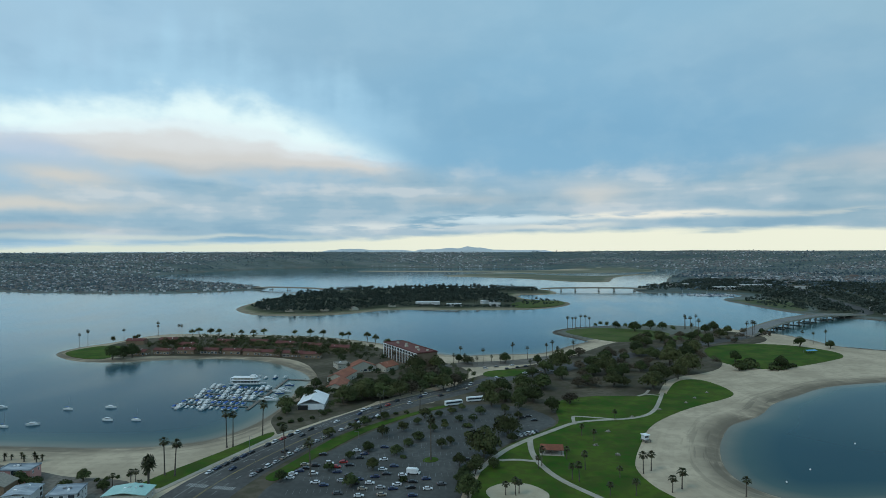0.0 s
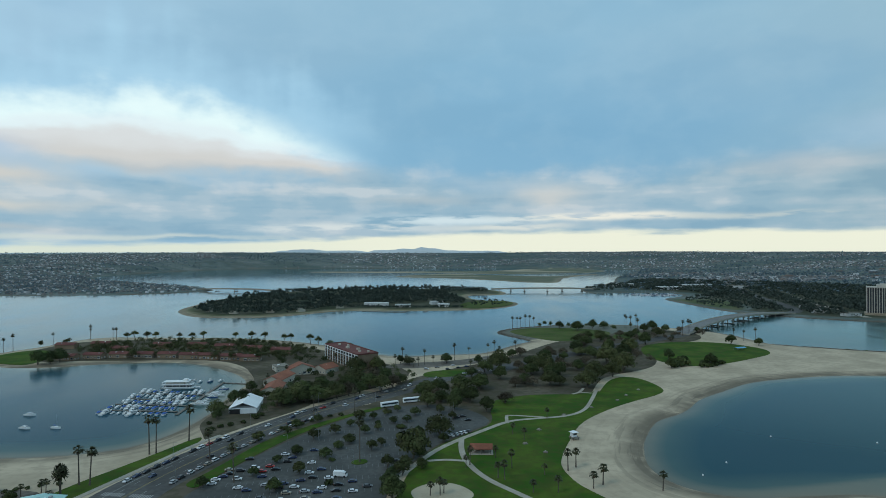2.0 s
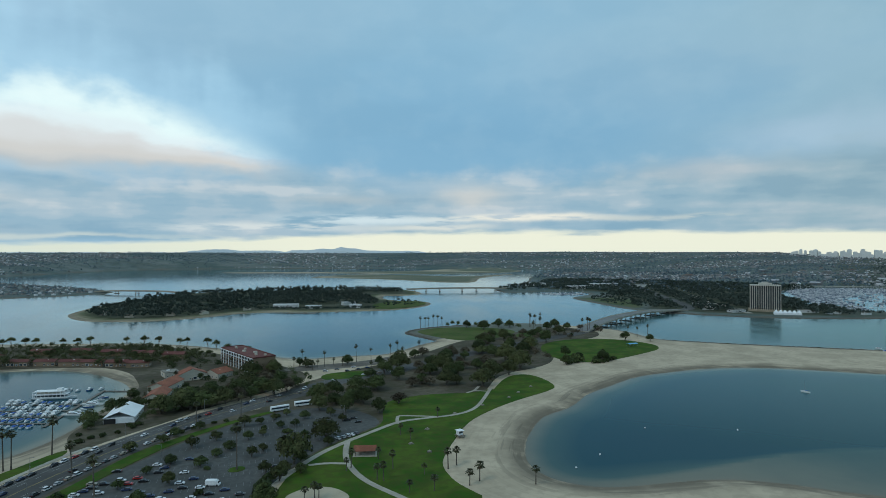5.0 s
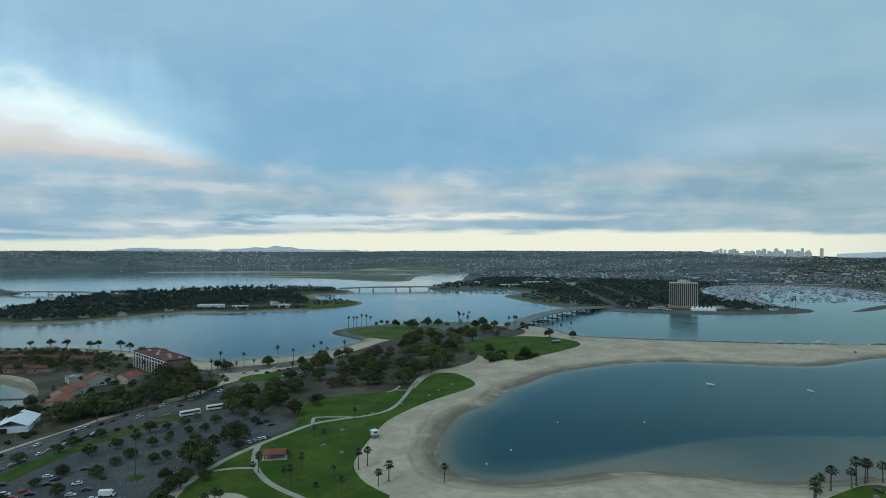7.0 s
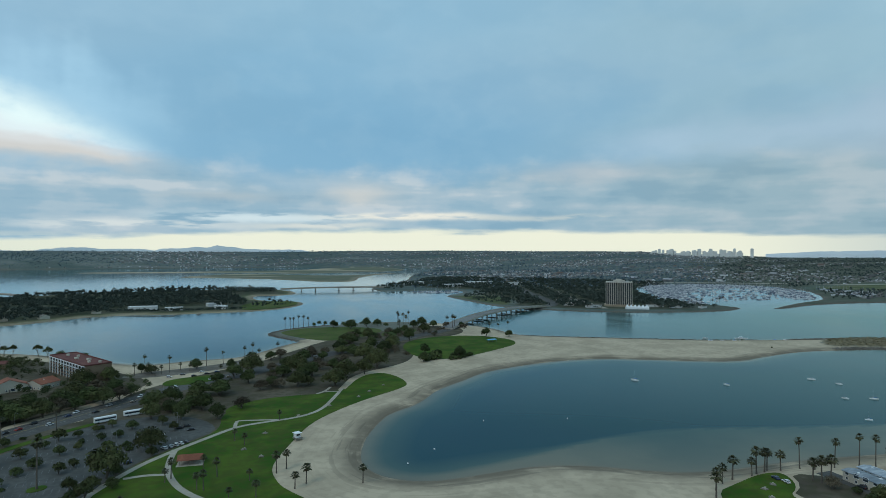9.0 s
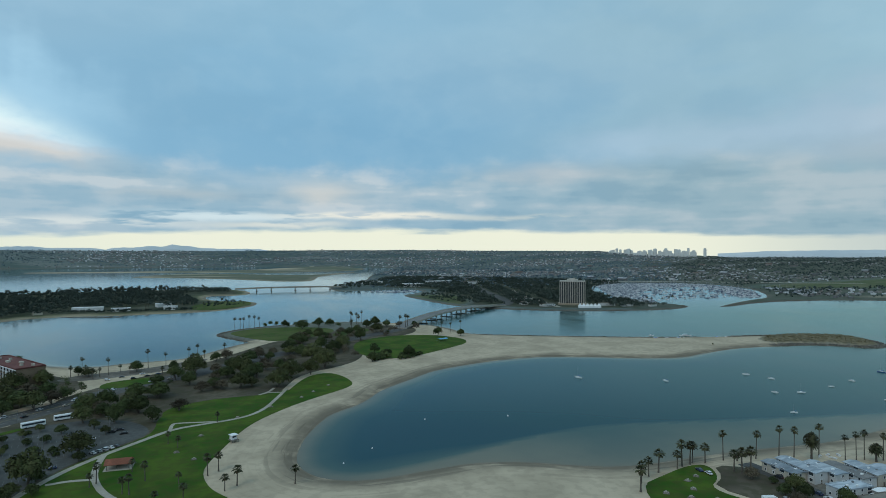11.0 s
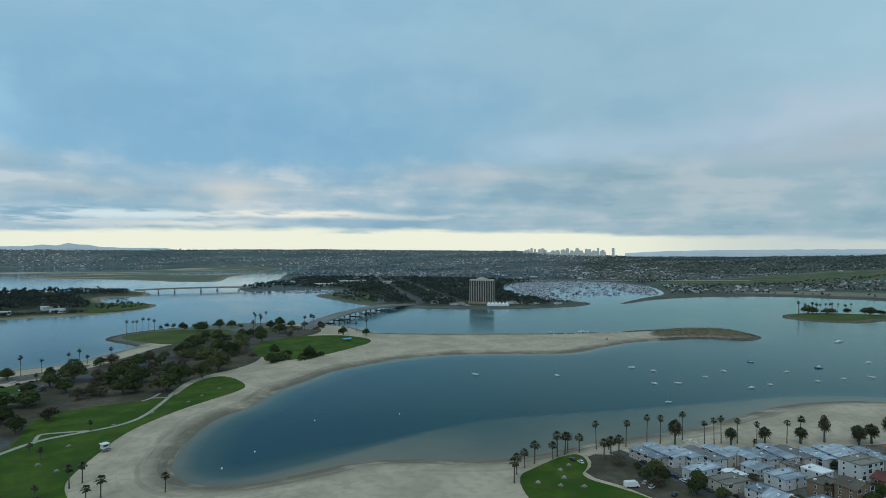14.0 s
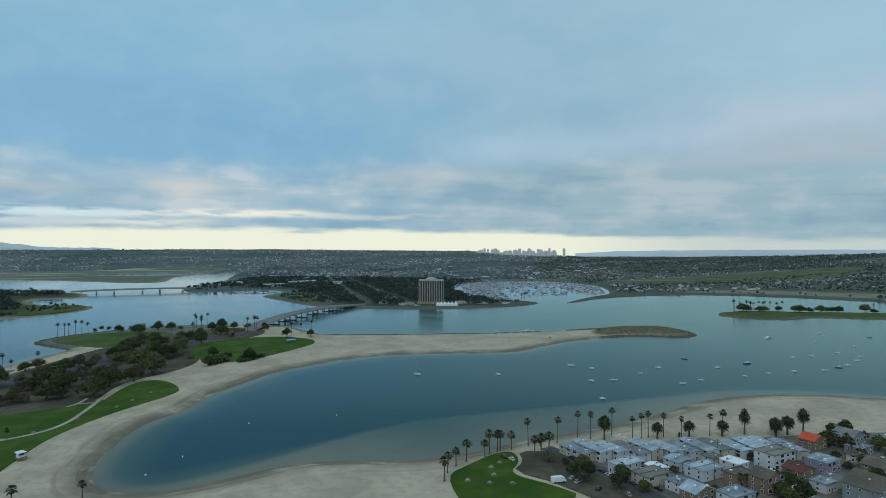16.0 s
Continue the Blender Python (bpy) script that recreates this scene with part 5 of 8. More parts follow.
WALLS = {"p": (PALEWALL, "pale stucco"), "c": (CREAM, "cream stucco"), "n": (BROWNWALL, "brown stucco"), "l": (LILAC, "lilac siding"), "g": (GREYWALL, "grey-green siding")}
for x, y, wx, ly, h, r, wl_, k in HOUSES:
    house(x, y, wx * 0.86, ly * 0.86, h * 0.92, -4 + rng.uniform(-2, 2), ROOFS[r][0], WALLS[wl_][0], f"beach house with {ROOFS[r][1]} roof and {WALLS[wl_][1]} walls", {"s": "shed", "f": "flat", "g": "gable"}[k], 3 if h > 7.5 else 2)
for i in range(13):
    x = 336.5 + i * 8.5
    house(x, 203.5 - (x - 336.5) * 0.57 + rng.uniform(-1.5, 1.5), 7.6, rng.uniform(17, 23), (4.6, 5.4, 5.0)[i % 3], -2 - (x - 336) * 0.2, BLUEROOF if i % 5 != 3 else GREYROOF, PALEWALL if i % 4 else CREAM, "narrow white beachfront house with a low pale blue roof", "shed", 2)
scatter(brown_trees + park_trees, [(313, 174), (332, 166), (391, 120), (475, 133), (460, 118), (382, 111), (323, 185), (377, 115), (486, 118), (448, 112), (434, 100)], 0.5, 0.8, "trees among the houses")
scatter(short_palms, [(459, 122), (474, 130), (362, 126), (350, 150)], 0.9, 1.2, "palms among the houses")
house(-228, 275, 15, 9, 6.0, 8, BLUEROOF, PINKWALL, "pink stucco beach house with pale flat roof", "flat")
house(-242, 268, 12, 9, 5.0, 8, BLUEROOF, PALEWALL, "pale beach house with blue-white roof", "flat")
house(-206, 250, 11, 12, 5.4, 15, BLUEROOF, PALEWALL, "pale blue beach house with light roof", "shed")
house(-187, 252, 12, 12, 5.2, 15, BLUEROOF, PALEWALL, "pale blue beach house with flat decks", "flat")
house(-226, 258, 14, 10, 5.0, 8, TANROOF, BROWNWALL, "brown low beach house", "gable", 1)
house(-161, 256, 18, 11, 4.0, 8, MINT, CREAM, "low pavilion with a mint green roof", "shed", 1, "boulevard buildings")


def utility_pole(x, y, h=10.5):
    root = thing("utility_pole", "dark wooden utility pole with crossarms", "utility pole", pose(x, y, T, 0, 0, rng.uniform(60, 80)), "utility poles")
    bm = bmesh.new()
    tube(bm, [(0, 0, -0.3, 0.17), (0, 0, h, 0.11)], 7)
    part("pole", bm, BARK, root)
    for zz in (h - 0.5, h - 1.4):
        bm = bmesh.new()
        box(bm, -1.2, 1.2, -0.07, 0.07, zz, zz + 0.14)
        part("crossarm", bm, BARK, root)


for p in [(362, 169), (398, 160), (367, 142), (427, 135), (456, 117), (404, 100), (456, 128)]:
    utility_pole(*p)

# the block hotel on the point
hotel = thing("hotel", "five-storey hotel with white framed balconies and rust-red roof", "hotel", pose(-111, 623, T, 0, 0, -57.3))
L, D, H = 79.0, 21.0, 14.2
bm = bmesh.new()
box(bm, 0.6, L - 0.6, 0.9, D, -0.5, H)
part("wall", bm, CREAM, hotel)
bm = bmesh.new()
box(bm, L - 0.6, L, 0.2, D + 0.3, -0.5, H)
part("end_wall", bm, BROWNWALL, hotel, "brown blank end wall")
bm = bmesh.new()
box(bm, -0.4, L + 0.4, -0.4, D + 0.4, H, H + 0.5)
for a, b, c2, d2 in ((-0.4, L + 0.4, -0.4, 0.0), (-0.4, L + 0.4, D, D + 0.4), (-0.4, 0, 0, D), (L, L + 0.4, 0, D)):
    box(bm, a, b, c2, d2, H + 0.5, H + 1.2)
part("roof", bm, RUST, hotel, "rust-red flat roof")
bm = bmesh.new()
box(bm, -0.45, L + 0.45, -0.5, -0.05, H - 0.5, H + 0.15)
part("top_band", bm, WHITE, hotel)
bm = bmesh.new()
box(bm, -0.3, L, -0.45, 0.0, H - 3.5, H - 3.1)
part("middle_band", bm, WHITE, hotel)
bay = L / 12
bm = bmesh.new()
box(bm, -bay * 0.36, bay * 0.36, 0.0, 0.9, 0, 2.3)
win = bpy.data.meshes.new("balcony_window")
bm.to_mesh(win)
bm.free()
win.materials.append(GLASS)
bm = bmesh.new()
box(bm, -bay * 0.4, bay * 0.4, -0.2, 0.1, 0, 0.95, 0.03)
rail = bpy.data.meshes.new("balcony_rail")
bm.to_mesh(rail)
bm.free()
rail.materials.append(BROWNWALL)
for i in range(12):
    bm = bmesh.new()
    box(bm, i * bay - 0.35, i * bay + 0.35, -0.4, 0.9, -0.3, H - 0.5, 0.04)
    part("column", bm, WHITE, hotel)
    for f in range(5):
        share("window", win, hotel, pose((i + 0.5) * bay, 0.05, 0.35 + f * 2.78))
        if f < 4:
            share("balcony_rail", rail, hotel, pose((i + 0.5) * bay, 0.0, 0.15 + f * 2.78))
for x0, y0, sx, sy in ((12, 9, 3, 2), (25, 13, 2, 2), (36, 7, 4, 2.5), (50, 12, 3, 3), (63, 8, 2.5, 2), (70, 14, 2, 2)):
    bm = bmesh.new()
    box(bm, x0, x0 + sx, y0, y0 + sy, H + 0.45, H + 2.0, 0.06)
    part("roof_unit", bm, CREAM, hotel, "pale rooftop machine")

# the tall hotel by the harbour
FIN = material("pale_concrete_fin", [(0.40, 0.37, 0.33), (0.48, 0.45, 0.40)], 0.85, (0.1, 0.8))
CONCRETE_DARK = material("brown_tower_wall", [(0.045, 0.040, 0.038), (0.06, 0.052, 0.048)], 0.7, (0.1, 0.8))
tower = thing("hotel_tower", "tall brown hotel tower with pale vertical fins", "hotel", pose(726.7, 1024.0, T, 0, 0, -33))
L, D, H = 49.0, 26.0, 49.0
bm = bmesh.new()
box(bm, 1, L - 1, 1, D - 1, -0.5, H - 1.5)
part("wall", bm, CONCRETE_DARK, tower, "dark brown recessed wall")
bm = bmesh.new()
box(bm, -0.6, L + 0.6, -0.6, D + 0.6, H - 2.2, H - 0.9)
part("top_band", bm, FIN, tower)
bm = bmesh.new()
box(bm, -0.2, L + 0.2, -0.2, D + 0.2, H - 4.6, H - 2.2)
part("attic_band", bm, CONCRETE_DARK, tower, "dark attic storey")
bm = bmesh.new()
box(bm, L * 0.28, L * 0.72, D * 0.2, D * 0.8, H - 1, H + 2.6, 0.3)
box(bm, L * 0.38, L * 0.6, D * 0.3, D * 0.7, H + 2.5, H + 4.4, 0.2)
part("penthouse", bm, FIN, tower)
bm = bmesh.new()
box(bm, -3, L + 3, -5, D + 4, -0.5, 4.2, 0.3)
part("podium", bm, TAN, tower)
n = 14
for i in range(n + 1):
    u = i * L / n
    for yy in (-0.7, D - 0.5):
        bm = bmesh.new()
        box(bm, u - 0.45, u + 0.45, yy, yy + 1.2, 4.1, H - 0.2)
        part("fin", bm, FIN, tower)
for i in range(1, 6):
    v = i * D / 6
    for xx in (-0.5, L - 0.5):
        bm = bmesh.new()
        box(bm, xx, xx + 1.0, v - 0.35, v + 0.35, 4.1, H - 2.2)
        part("fin", bm, FIN, tower)
bm = bmesh.new()
box(bm, -0.9, 0.9, -0.1, 0.1, 0, 1.8)
tw = bpy.data.meshes.new("tower_window")
bm.to_mesh(tw)
bm.free()
tw.materials.append(GLASS)
bm = bmesh.new()
box(bm, 0.2, L - 0.2, 0.45, 0.98, 0, 0.7)
sp = bpy.data.meshes.new("spandrel")
bm.to_mesh(sp)
bm.free()
sp.materials.append(CONCRETE_DARK)
for f in range(14):
    share("spandrel", sp, tower, pose(0, 0, 4.5 + f * 2.9))
    for i in range(n):
        share("window", tw, tower, pose((i + 0.5) * L / n, 0.92, 5.4 + f * 2.9))

SAIL = material("white_canvas", [(0.78, 0.80, 0.80), (0.72, 0.74, 0.75), (0.66, 0.68, 0.70)], 0.6, (0.1, 0.8), 0.05)
tents = thing("event_tent", "long white event tent with a row of peaks", "tent", pose(728, 960, T + 0.5, 0, 0, -26))
for i in range(6):
    bm = bmesh.new()
    x0 = i * 7.0
    vs = [bm.verts.new(p) for p in ((x0, 0, 3.4), (x0 + 6.9, 0, 3.4), (x0 + 6.9, 9, 3.4), (x0, 9, 3.4), (x0 + 3.45, 4.5, 8.6))]
    lo = [bm.verts.new(p) for p in ((x0, 0, -0.6), (x0 + 6.9, 0, -0.6), (x0 + 6.9, 9, -0.6), (x0, 9, -0.6))]
    for k in range(4):
        bm.faces.new((vs[k], vs[(k + 1) % 4], vs[4]))
        bm.faces.new((lo[k], lo[(k + 1) % 4], vs[(k + 1) % 4], vs[k]))
    part("tent_peak", bm, SAIL, tents)

mtent = thing("marquee", "large white marquee with a pitched canvas roof", "tent", pose(-127, 424, T, 0, 0, 8))
bm = bmesh.new()
box(bm, -9, 9, -14, 14, 0, 3.8)
part("side_wall", bm, SAIL, mtent)
bm = bmesh.new()
gable(bm, -9, 9, -14, 14, 3.8, 3.6, 0.5, 0.12)
part("canvas_roof", bm, SAIL, mtent)
# near-black box on the wall, painted shade for an open end
bm = bmesh.new()
box(bm, -8.8, -2, -14.6, -14.05, 0, 3.2)
part("side_flap", bm, DARK, mtent, "dark sheet for the shade in the open tent side")

house(-121, 470, 14, 26, 5.0, 4, REDROOF, CREAM, "resort building with red tile roof", "gable", 1, "resort buildings")
house(-126, 505, 15, 30, 5.5, -8, REDROOF, CREAM, "resort building with red tile roof", "gable", 1, "resort buildings")
house(-118, 545, 24, 13, 5.0, 25, REDROOF, CREAM, "resort building with red tile roof", "gable", 1, "resort buildings")
house(-97, 552, 16, 18, 4.5, -30, REDROOF, CREAM, "resort building with red tile roof", "gable", 1, "resort buildings")
house(-140, 560, 12, 16, 4.5, 30, TANROOF, CREAM, "resort building with flat tan roof", "flat", 1, "resort buildings")
for i, (x, y) in enumerate([(-373, 617), (-350, 624), (-326, 629), (-300, 629), (-275, 628), (-251, 624), (-229, 620), (-205, 615), (-184, 610)]):
    house(x, y, 9, 20, 4.6, 80 + i * 1.5, RUST, BROWNWALL, "low resort bungalow row beside the beach", "gable", 1, "resort bungalows", wins=True)
for i, (x, y) in enumerate([(-345, 665), (-310, 690), (-270, 690), (-235, 680), (-200, 668), (-165, 655), (-385, 700), (-420, 690)]):
    house(x, y, 10, 22, 4.6, 75 + i * 2, RUST, BROWNWALL, "low resort bungalow among trees", "gable", 1, "resort bungalows", wins=False)

# picnic shelter
sh_ = thing("picnic_shelter", "picnic shelter with an orange-red hipped roof", "shelter", pose(32, 331, T + 0.15, 0, 0, -3))
bm = bmesh.new()
gable(bm, -5.5, 5.5, -3.5, 3.5, 2.9, 1.6, 0.7, 0.2, along="x")
part("roof", bm, REDROOF, sh_)
for x in (-5, 0, 5):
    for y in (-3.2, 3.2):
        bm = bmesh.new()
        box(bm, x - 0.15, x + 0.15, y - 0.15, y + 0.15, -0.2, 2.95)
        part("post", bm, WOOD, sh_)
bm = bmesh.new()
box(bm, -5.2, 5.4, 3.3, 3.6, -0.2, 2.6)
part("back_wall", bm, CREAM, sh_)
bm = bmesh.new()
box(bm, -6.5, 6.5, -5, 4.5, -0.3, 0.06)
part("concrete_pad", bm, CONCRETE, sh_)

lg = thing("lifeguard_tower", "small white lifeguard hut on stilts", "lifeguard tower", pose(87.4, 354, 1.45, 0, 0, 25))
bm = bmesh.new()
box(bm, -1.5, 1.5, -1.5, 1.5, 1.6, 4.1, 0.05)
part("cabin", bm, WHITE, lg)
bm = bmesh.new()
box(bm, -2.0, 2.0, -2.3, 2.0, 4.1, 4.35, 0.05)
part("roof", bm, WHITE, lg)
bm = bmesh.new()
box(bm, -2.2, 2.2, -2.8, 1.8, 1.35, 1.58)
part("deck", bm, WOOD, lg)
bm = bmesh.new()
box(bm, -1.2, 1.2, -1.56, -1.5, 2.7, 3.7)
part("window", bm, GLASS, lg)
for x in (-1.8, 1.8):
    for y in (-2.4, 1.4):
        bm = bmesh.new()
        box(bm, x - 0.12, x + 0.12, y - 0.12, y + 0.12, -0.4, 1.4)
        part("stilt", bm, WOOD, lg)

CANOPY = material("blue_canvas", [(0.10, 0.30, 0.50), (0.14, 0.38, 0.58)], 0.7, (0.3, 2.0))
cn = thing("sun_canopy", "blue canvas canopy on thin poles", "canopy", pose(338, 668, T + 0.15, 0, 0, 15))
bm = bmesh.new()
gable(bm, -6, 6, -3, 3, 2.6, 0.8, 0.2, 0.06, along="x")
part("canvas_roof", bm, CANOPY, cn)
for x in (-5.8, 0, 5.8):
    for y in (-2.8, 2.8):
        bm = bmesh.new()
        tube(bm, [(x, y, -0.2, 0.05), (x, y, 2.6, 0.05)], 6)
        part("pole", bm, STEEL, cn)


def picnic_table(x, y):
    r = thing("picnic_table", "concrete picnic table on a small square pad", "picnic table", pose(x, y, T + 0.16, 0, 0, rng.uniform(0, 90)), "picnic tables")
    for nm, b, m in (("pad", (-1.5, 1.5, -1.4, 1.4, -0.1, 0.05), YARD), ("tabletop", (-0.9, 0.9, -0.4, 0.4, 0.7, 0.78), CONCRETE), ("bench", (-0.9, 0.9, -0.95, -0.6, 0.38, 0.46), CONCRETE), ("bench", (-0.9, 0.9, 0.6, 0.95, 0.38, 0.46), CONCRETE),
                     ("leg", (-0.7, -0.5, -0.9, 0.9, 0.04, 0.40), CONCRETE), ("leg", (0.5, 0.7, -0.9, 0.9, 0.04, 0.40), CONCRETE), ("pedestal", (-0.3, 0.3, -0.2, 0.2, 0.04, 0.71), CONCRETE)):
        bm = bmesh.new()
        box(bm, *b)
        part(nm, bm, m, r)


for p in [(288, 214), (283, 205), (296, 217), (275, 198), (268, 206), (284, 192), (92, 405), (115, 425), (139, 445), (150, 460), (165, 478), (67, 330), (58, 345), (70, 372)]:
    picnic_table(*p)


# ---- bridges ----
def bridge(label, pts, width, piers, thick=1.3, columns=3):
    """pts: x, y, z of the deck's top; piers: fractions of the length."""
    root = tagged(new("bridge"), label, "bridge")
    p = np.array(pts, float)
    q = [smooth(p[:, :2], 2, closed=False)]
    s = np.concatenate([[0], np.cumsum(np.linalg.norm(np.diff(q[0], axis=0), axis=1))])
    s0 = np.concatenate([[0], np.cumsum(np.linalg.norm(np.diff(p[:, :2], axis=0), axis=1))])
    zs = np.interp(s / s[-1], s0 / s0[-1], p[:, 2])
    d = np.gradient(q[0], axis=0)
    d /= np.linalg.norm(d, axis=1)[:, None]
    nrm = np.stack([-d[:, 1], d[:, 0]], 1)

    def strip(name, o0, o1, z0, z1, mat):
        bm = bmesh.new()
        rows = []
        for i in range(len(q[0])):
            a, b = q[0][i] + nrm[i] * o0, q[0][i] + nrm[i] * o1
            rows.append([bm.verts.new((*v, zs[i] + dz)) for v, dz in ((a, z0), (a, z1), (b, z1), (b, z0))])
        for a, b in zip(rows, rows[1:]):
            for k in range(4):
                bm.faces.new((a[k], a[(k + 1) % 4], b[(k + 1) % 4], b[k]))
        bm.faces.new(rows[0][::-1])
        bm.faces.new(rows[-1])
        bmesh.ops.recalc_face_normals(bm, faces=bm.faces[:])
        return part(name, bm, mat, root)

    strip("deck", -width / 2, width / 2, -thick, 0, CONCRETE)
    strip("roadway", -width / 2 + 1.6, width / 2 - 1.6, 0.004, 0.05, PALEROAD)
    for o in (-width / 2, width / 2 - 0.35):
        strip("parapet", o, o + 0.35, 0.0, 1.0, CONCRETE)
    for o in (-width * 0.3, width * 0.3):
        strip("girder", o - 0.6, o + 0.6, -thick - 0.9, -thick, CONCRETE)
    for f in piers:
        i = int(f * (len(s) - 1))
        c0, nn = q[0][i], nrm[i]
        ang = math.degrees(math.atan2(nn[1], nn[0]))
        pier = new("pier")
        pier.parent = root
        pier.matrix_basis = pose(c0[0], c0[1], 0, 0, 0, ang)
        for k in range(columns):
            bm = bmesh.new()
            u = (k / (columns - 1) - 0.5) * width * 0.8
            tube(bm, [(u, 0, -5, 0.75), (u, 0, zs[i] - thick - 0.8, 0.7)], 8)
            part("column", bm, CONCRETE, pier)
        bm = bmesh.new()
        box(bm, -width * 0.48, width * 0.48, -0.9, 0.9, zs[i] - thick - 1.4, zs[i] - thick, 0.08)
        part("cap", bm, CONCRETE, pier)
        bm = bmesh.new()
        box(bm, -width * 0.5, width * 0.5, -1.8, 1.8, -3, 0.9, 0.1)
        part("footing", bm, ROCK, pier)
    return root


bridge("long curved concrete road bridge on many piers", [(322, 792, 3.2), (356, 832, 7.0), (408, 888, 9.6), (465, 943, 9.8), (525, 996, 8.0), (582, 1033, 5.0), (612, 1052, 3.0)], 21, [0.16, 0.22, 0.28, 0.34, 0.4, 0.46, 0.52, 0.58, 0.64, 0.7, 0.76, 0.82, 0.88])
bridge("low concrete road bridge over the far channel", [(140, 1662, 7.5), (200, 1662, 9.4), (285, 1662, 9.9), (365, 1662, 9.4), (430, 1664, 7.5)], 17, [0.16, 0.29, 0.42, 0.55, 0.68, 0.81], 1.3, 2)
bridge("low concrete road bridge to the wooded island", [(-690, 1730, 4.0), (-640, 1705, 8.0), (-560, 1680, 8.6), (-480, 1650, 8.0), (-440, 1635, 4.0)], 15, [0.2, 0.35, 0.5, 0.65, 0.8], 1.2, 2)

# ---- vehicles ----
PAINTS = {"white": (0.62, 0.63, 0.64), "silver": (0.36, 0.37, 0.38), "black": (0.014, 0.014, 0.016), "dark grey": (0.06, 0.062, 0.066), "red": (0.35, 0.02, 0.018), "dark blue": (0.02, 0.035, 0.09), "beige": (0.30, 0.26, 0.2)}
LAMP = material("lamp_glass", [(0.6, 0.6, 0.58), (0.5, 0.5, 0.5)], 0.2, spec=0.6)
TAIL = material("tail_lamp", [(0.30, 0.01, 0.01), (0.25, 0.01, 0.01)], 0.3, spec=0.5)


def extrude_profile(bm, prof, half, inset=None):
    """A side outline (x, z) pushed out to both sides; inset: narrower above a height."""
    def wide(zz):
        return half - (0.16 * max(0, zz - inset) if inset else 0)
    a = [bm.verts.new((x, -wide(zz), zz)) for x, zz in prof]
    b = [bm.verts.new((x, wide(zz), zz)) for x, zz in prof]
    bm.faces.new(a)
    bm.faces.new(b[::-1])
    for i in range(len(a)):
        j = (i + 1) % len(a)
        bm.faces.new((a[j], a[i], b[i], b[j]))
    bmesh.ops.recalc_face_normals(bm, faces=bm.faces[:])


def wheel(parent, x, y, r=0.33, wdt=0.22):
    bm = bmesh.new()
    bmesh.ops.create_cone(bm, cap_ends=True, segments=12, radius1=r, radius2=r, depth=wdt)
    bmesh.ops.rotate(bm, verts=bm.verts[:], matrix=Matrix.Rotation(math.pi / 2, 3, "X"))
    bmesh.ops.translate(bm, verts=bm.verts[:], vec=(x, y, r))
    part("wheel", bm, TYRE, parent)


def car(colour, suv=False):
    paint = material(colour + "_car_paint", [PAINTS[colour]] * 2, 0.3, (0.5, 3.0), spec=0.5)
    hgt = 1.72 if suv else 1.44
    root = tagged(new("car"), f"{colour} parked {'suv' if suv else 'saloon car'} on asphalt", "car")
    bm = bmesh.new()
    extrude_profile(bm, [(-2.25, 0.3), (2.25, 0.3), (2.28, 0.55), (2.15, 0.78), (1.2, 0.92), (-1.75, 0.98), (-2.2, 0.92), (-2.3, 0.6)], 0.9)
    bmesh.ops.bevel(bm, geom=bm.edges[:], offset=0.05, segments=1, affect="EDGES")
    part("body", bm, paint, root)
    bm = bmesh.new()
    back = -2.15 if suv else -1.7
    extrude_profile(bm, [(1.15, 0.93), (0.45, hgt - 0.06), (back + 0.45, hgt - 0.06), (back, 0.96)], 0.83, 0.93)
    part("window_band", bm, GLASS, root, "dark car glass")
    bm = bmesh.new()
    extrude_profile(bm, [(0.5, hgt - 0.08), (0.4, hgt), (back + 0.5, hgt), (back + 0.38, hgt - 0.08)], 0.78)
    part("roof", bm, paint, root)
    for x in (-1.4, 1.4):
        for y in (-0.8, 0.8):
            wheel(root, x, y)
    for y in (-0.6, 0.6):
        bm = bmesh.new()
        box(bm, 2.2, 2.3, y - 0.2, y + 0.2, 0.6, 0.74)
        part("headlight", bm, LAMP, root)
        bm = bmesh.new()
        box(bm, -2.33, -2.2, y - 0.18, y + 0.18, 0.68, 0.86)
        part("tail_light", bm, TAIL, root)
    return Kind(root)


cars = [car("white"), car("silver"), car("black"), car("dark grey"), car("white", True), car("dark blue"), car("beige"), car("black", True)]
red_car = car("red")
LOT_CARS = [(-74, 326), (-69, 321), (-70, 315), (-57, 313), (-60, 333), (-91, 319), (-98, 290), (-96, 294), (-94, 298), (-98, 285), (-64, 285), (-65, 280), (-58, 281), (-57, 289), (-38, 284), (-45, 280), (-46, 275), (-38, 277), (-55, 299), (-77, 294), (-73, 304), (-84, 280), (-79, 277), (27, 392), (11, 387), (1, 340), (-13, 316)]
for i, (x, y) in enumerate(LOT_CARS):
    cars[(i * 5 + i // 3) % len(cars)].put(pose(x, y, T + 0.12, 0, 0, 8 + rng.uniform(-6, 6) + 180 * (i % 2)), group="cars in the car park")
for i in range(5):
    cars[(0, 1, 4, 0, 3)[i]].put(pose(16 + i * 2.6, 359 + i * 2.1, T + 0.12, 0, 0, 128), group="cars in the car park")
for x, y in [(-77, 308), (-79, 301)]:
    red_car.put(pose(x, y, T + 0.12, 0, 0, 5), group="cars in the car park")
more_lot = [(-52, 293), (-50, 304), (-44, 292), (-70, 290), (-60, 274), (-52, 276), (-88, 291), (-90, 302), (-40, 300), (-32, 288), (-30, 276), (-24, 282), (-96, 303), (-72, 283), (-84, 306), (20, 398), (24, 401), (-36, 268), (-60, 266), (-70, 268), (-50, 268)]
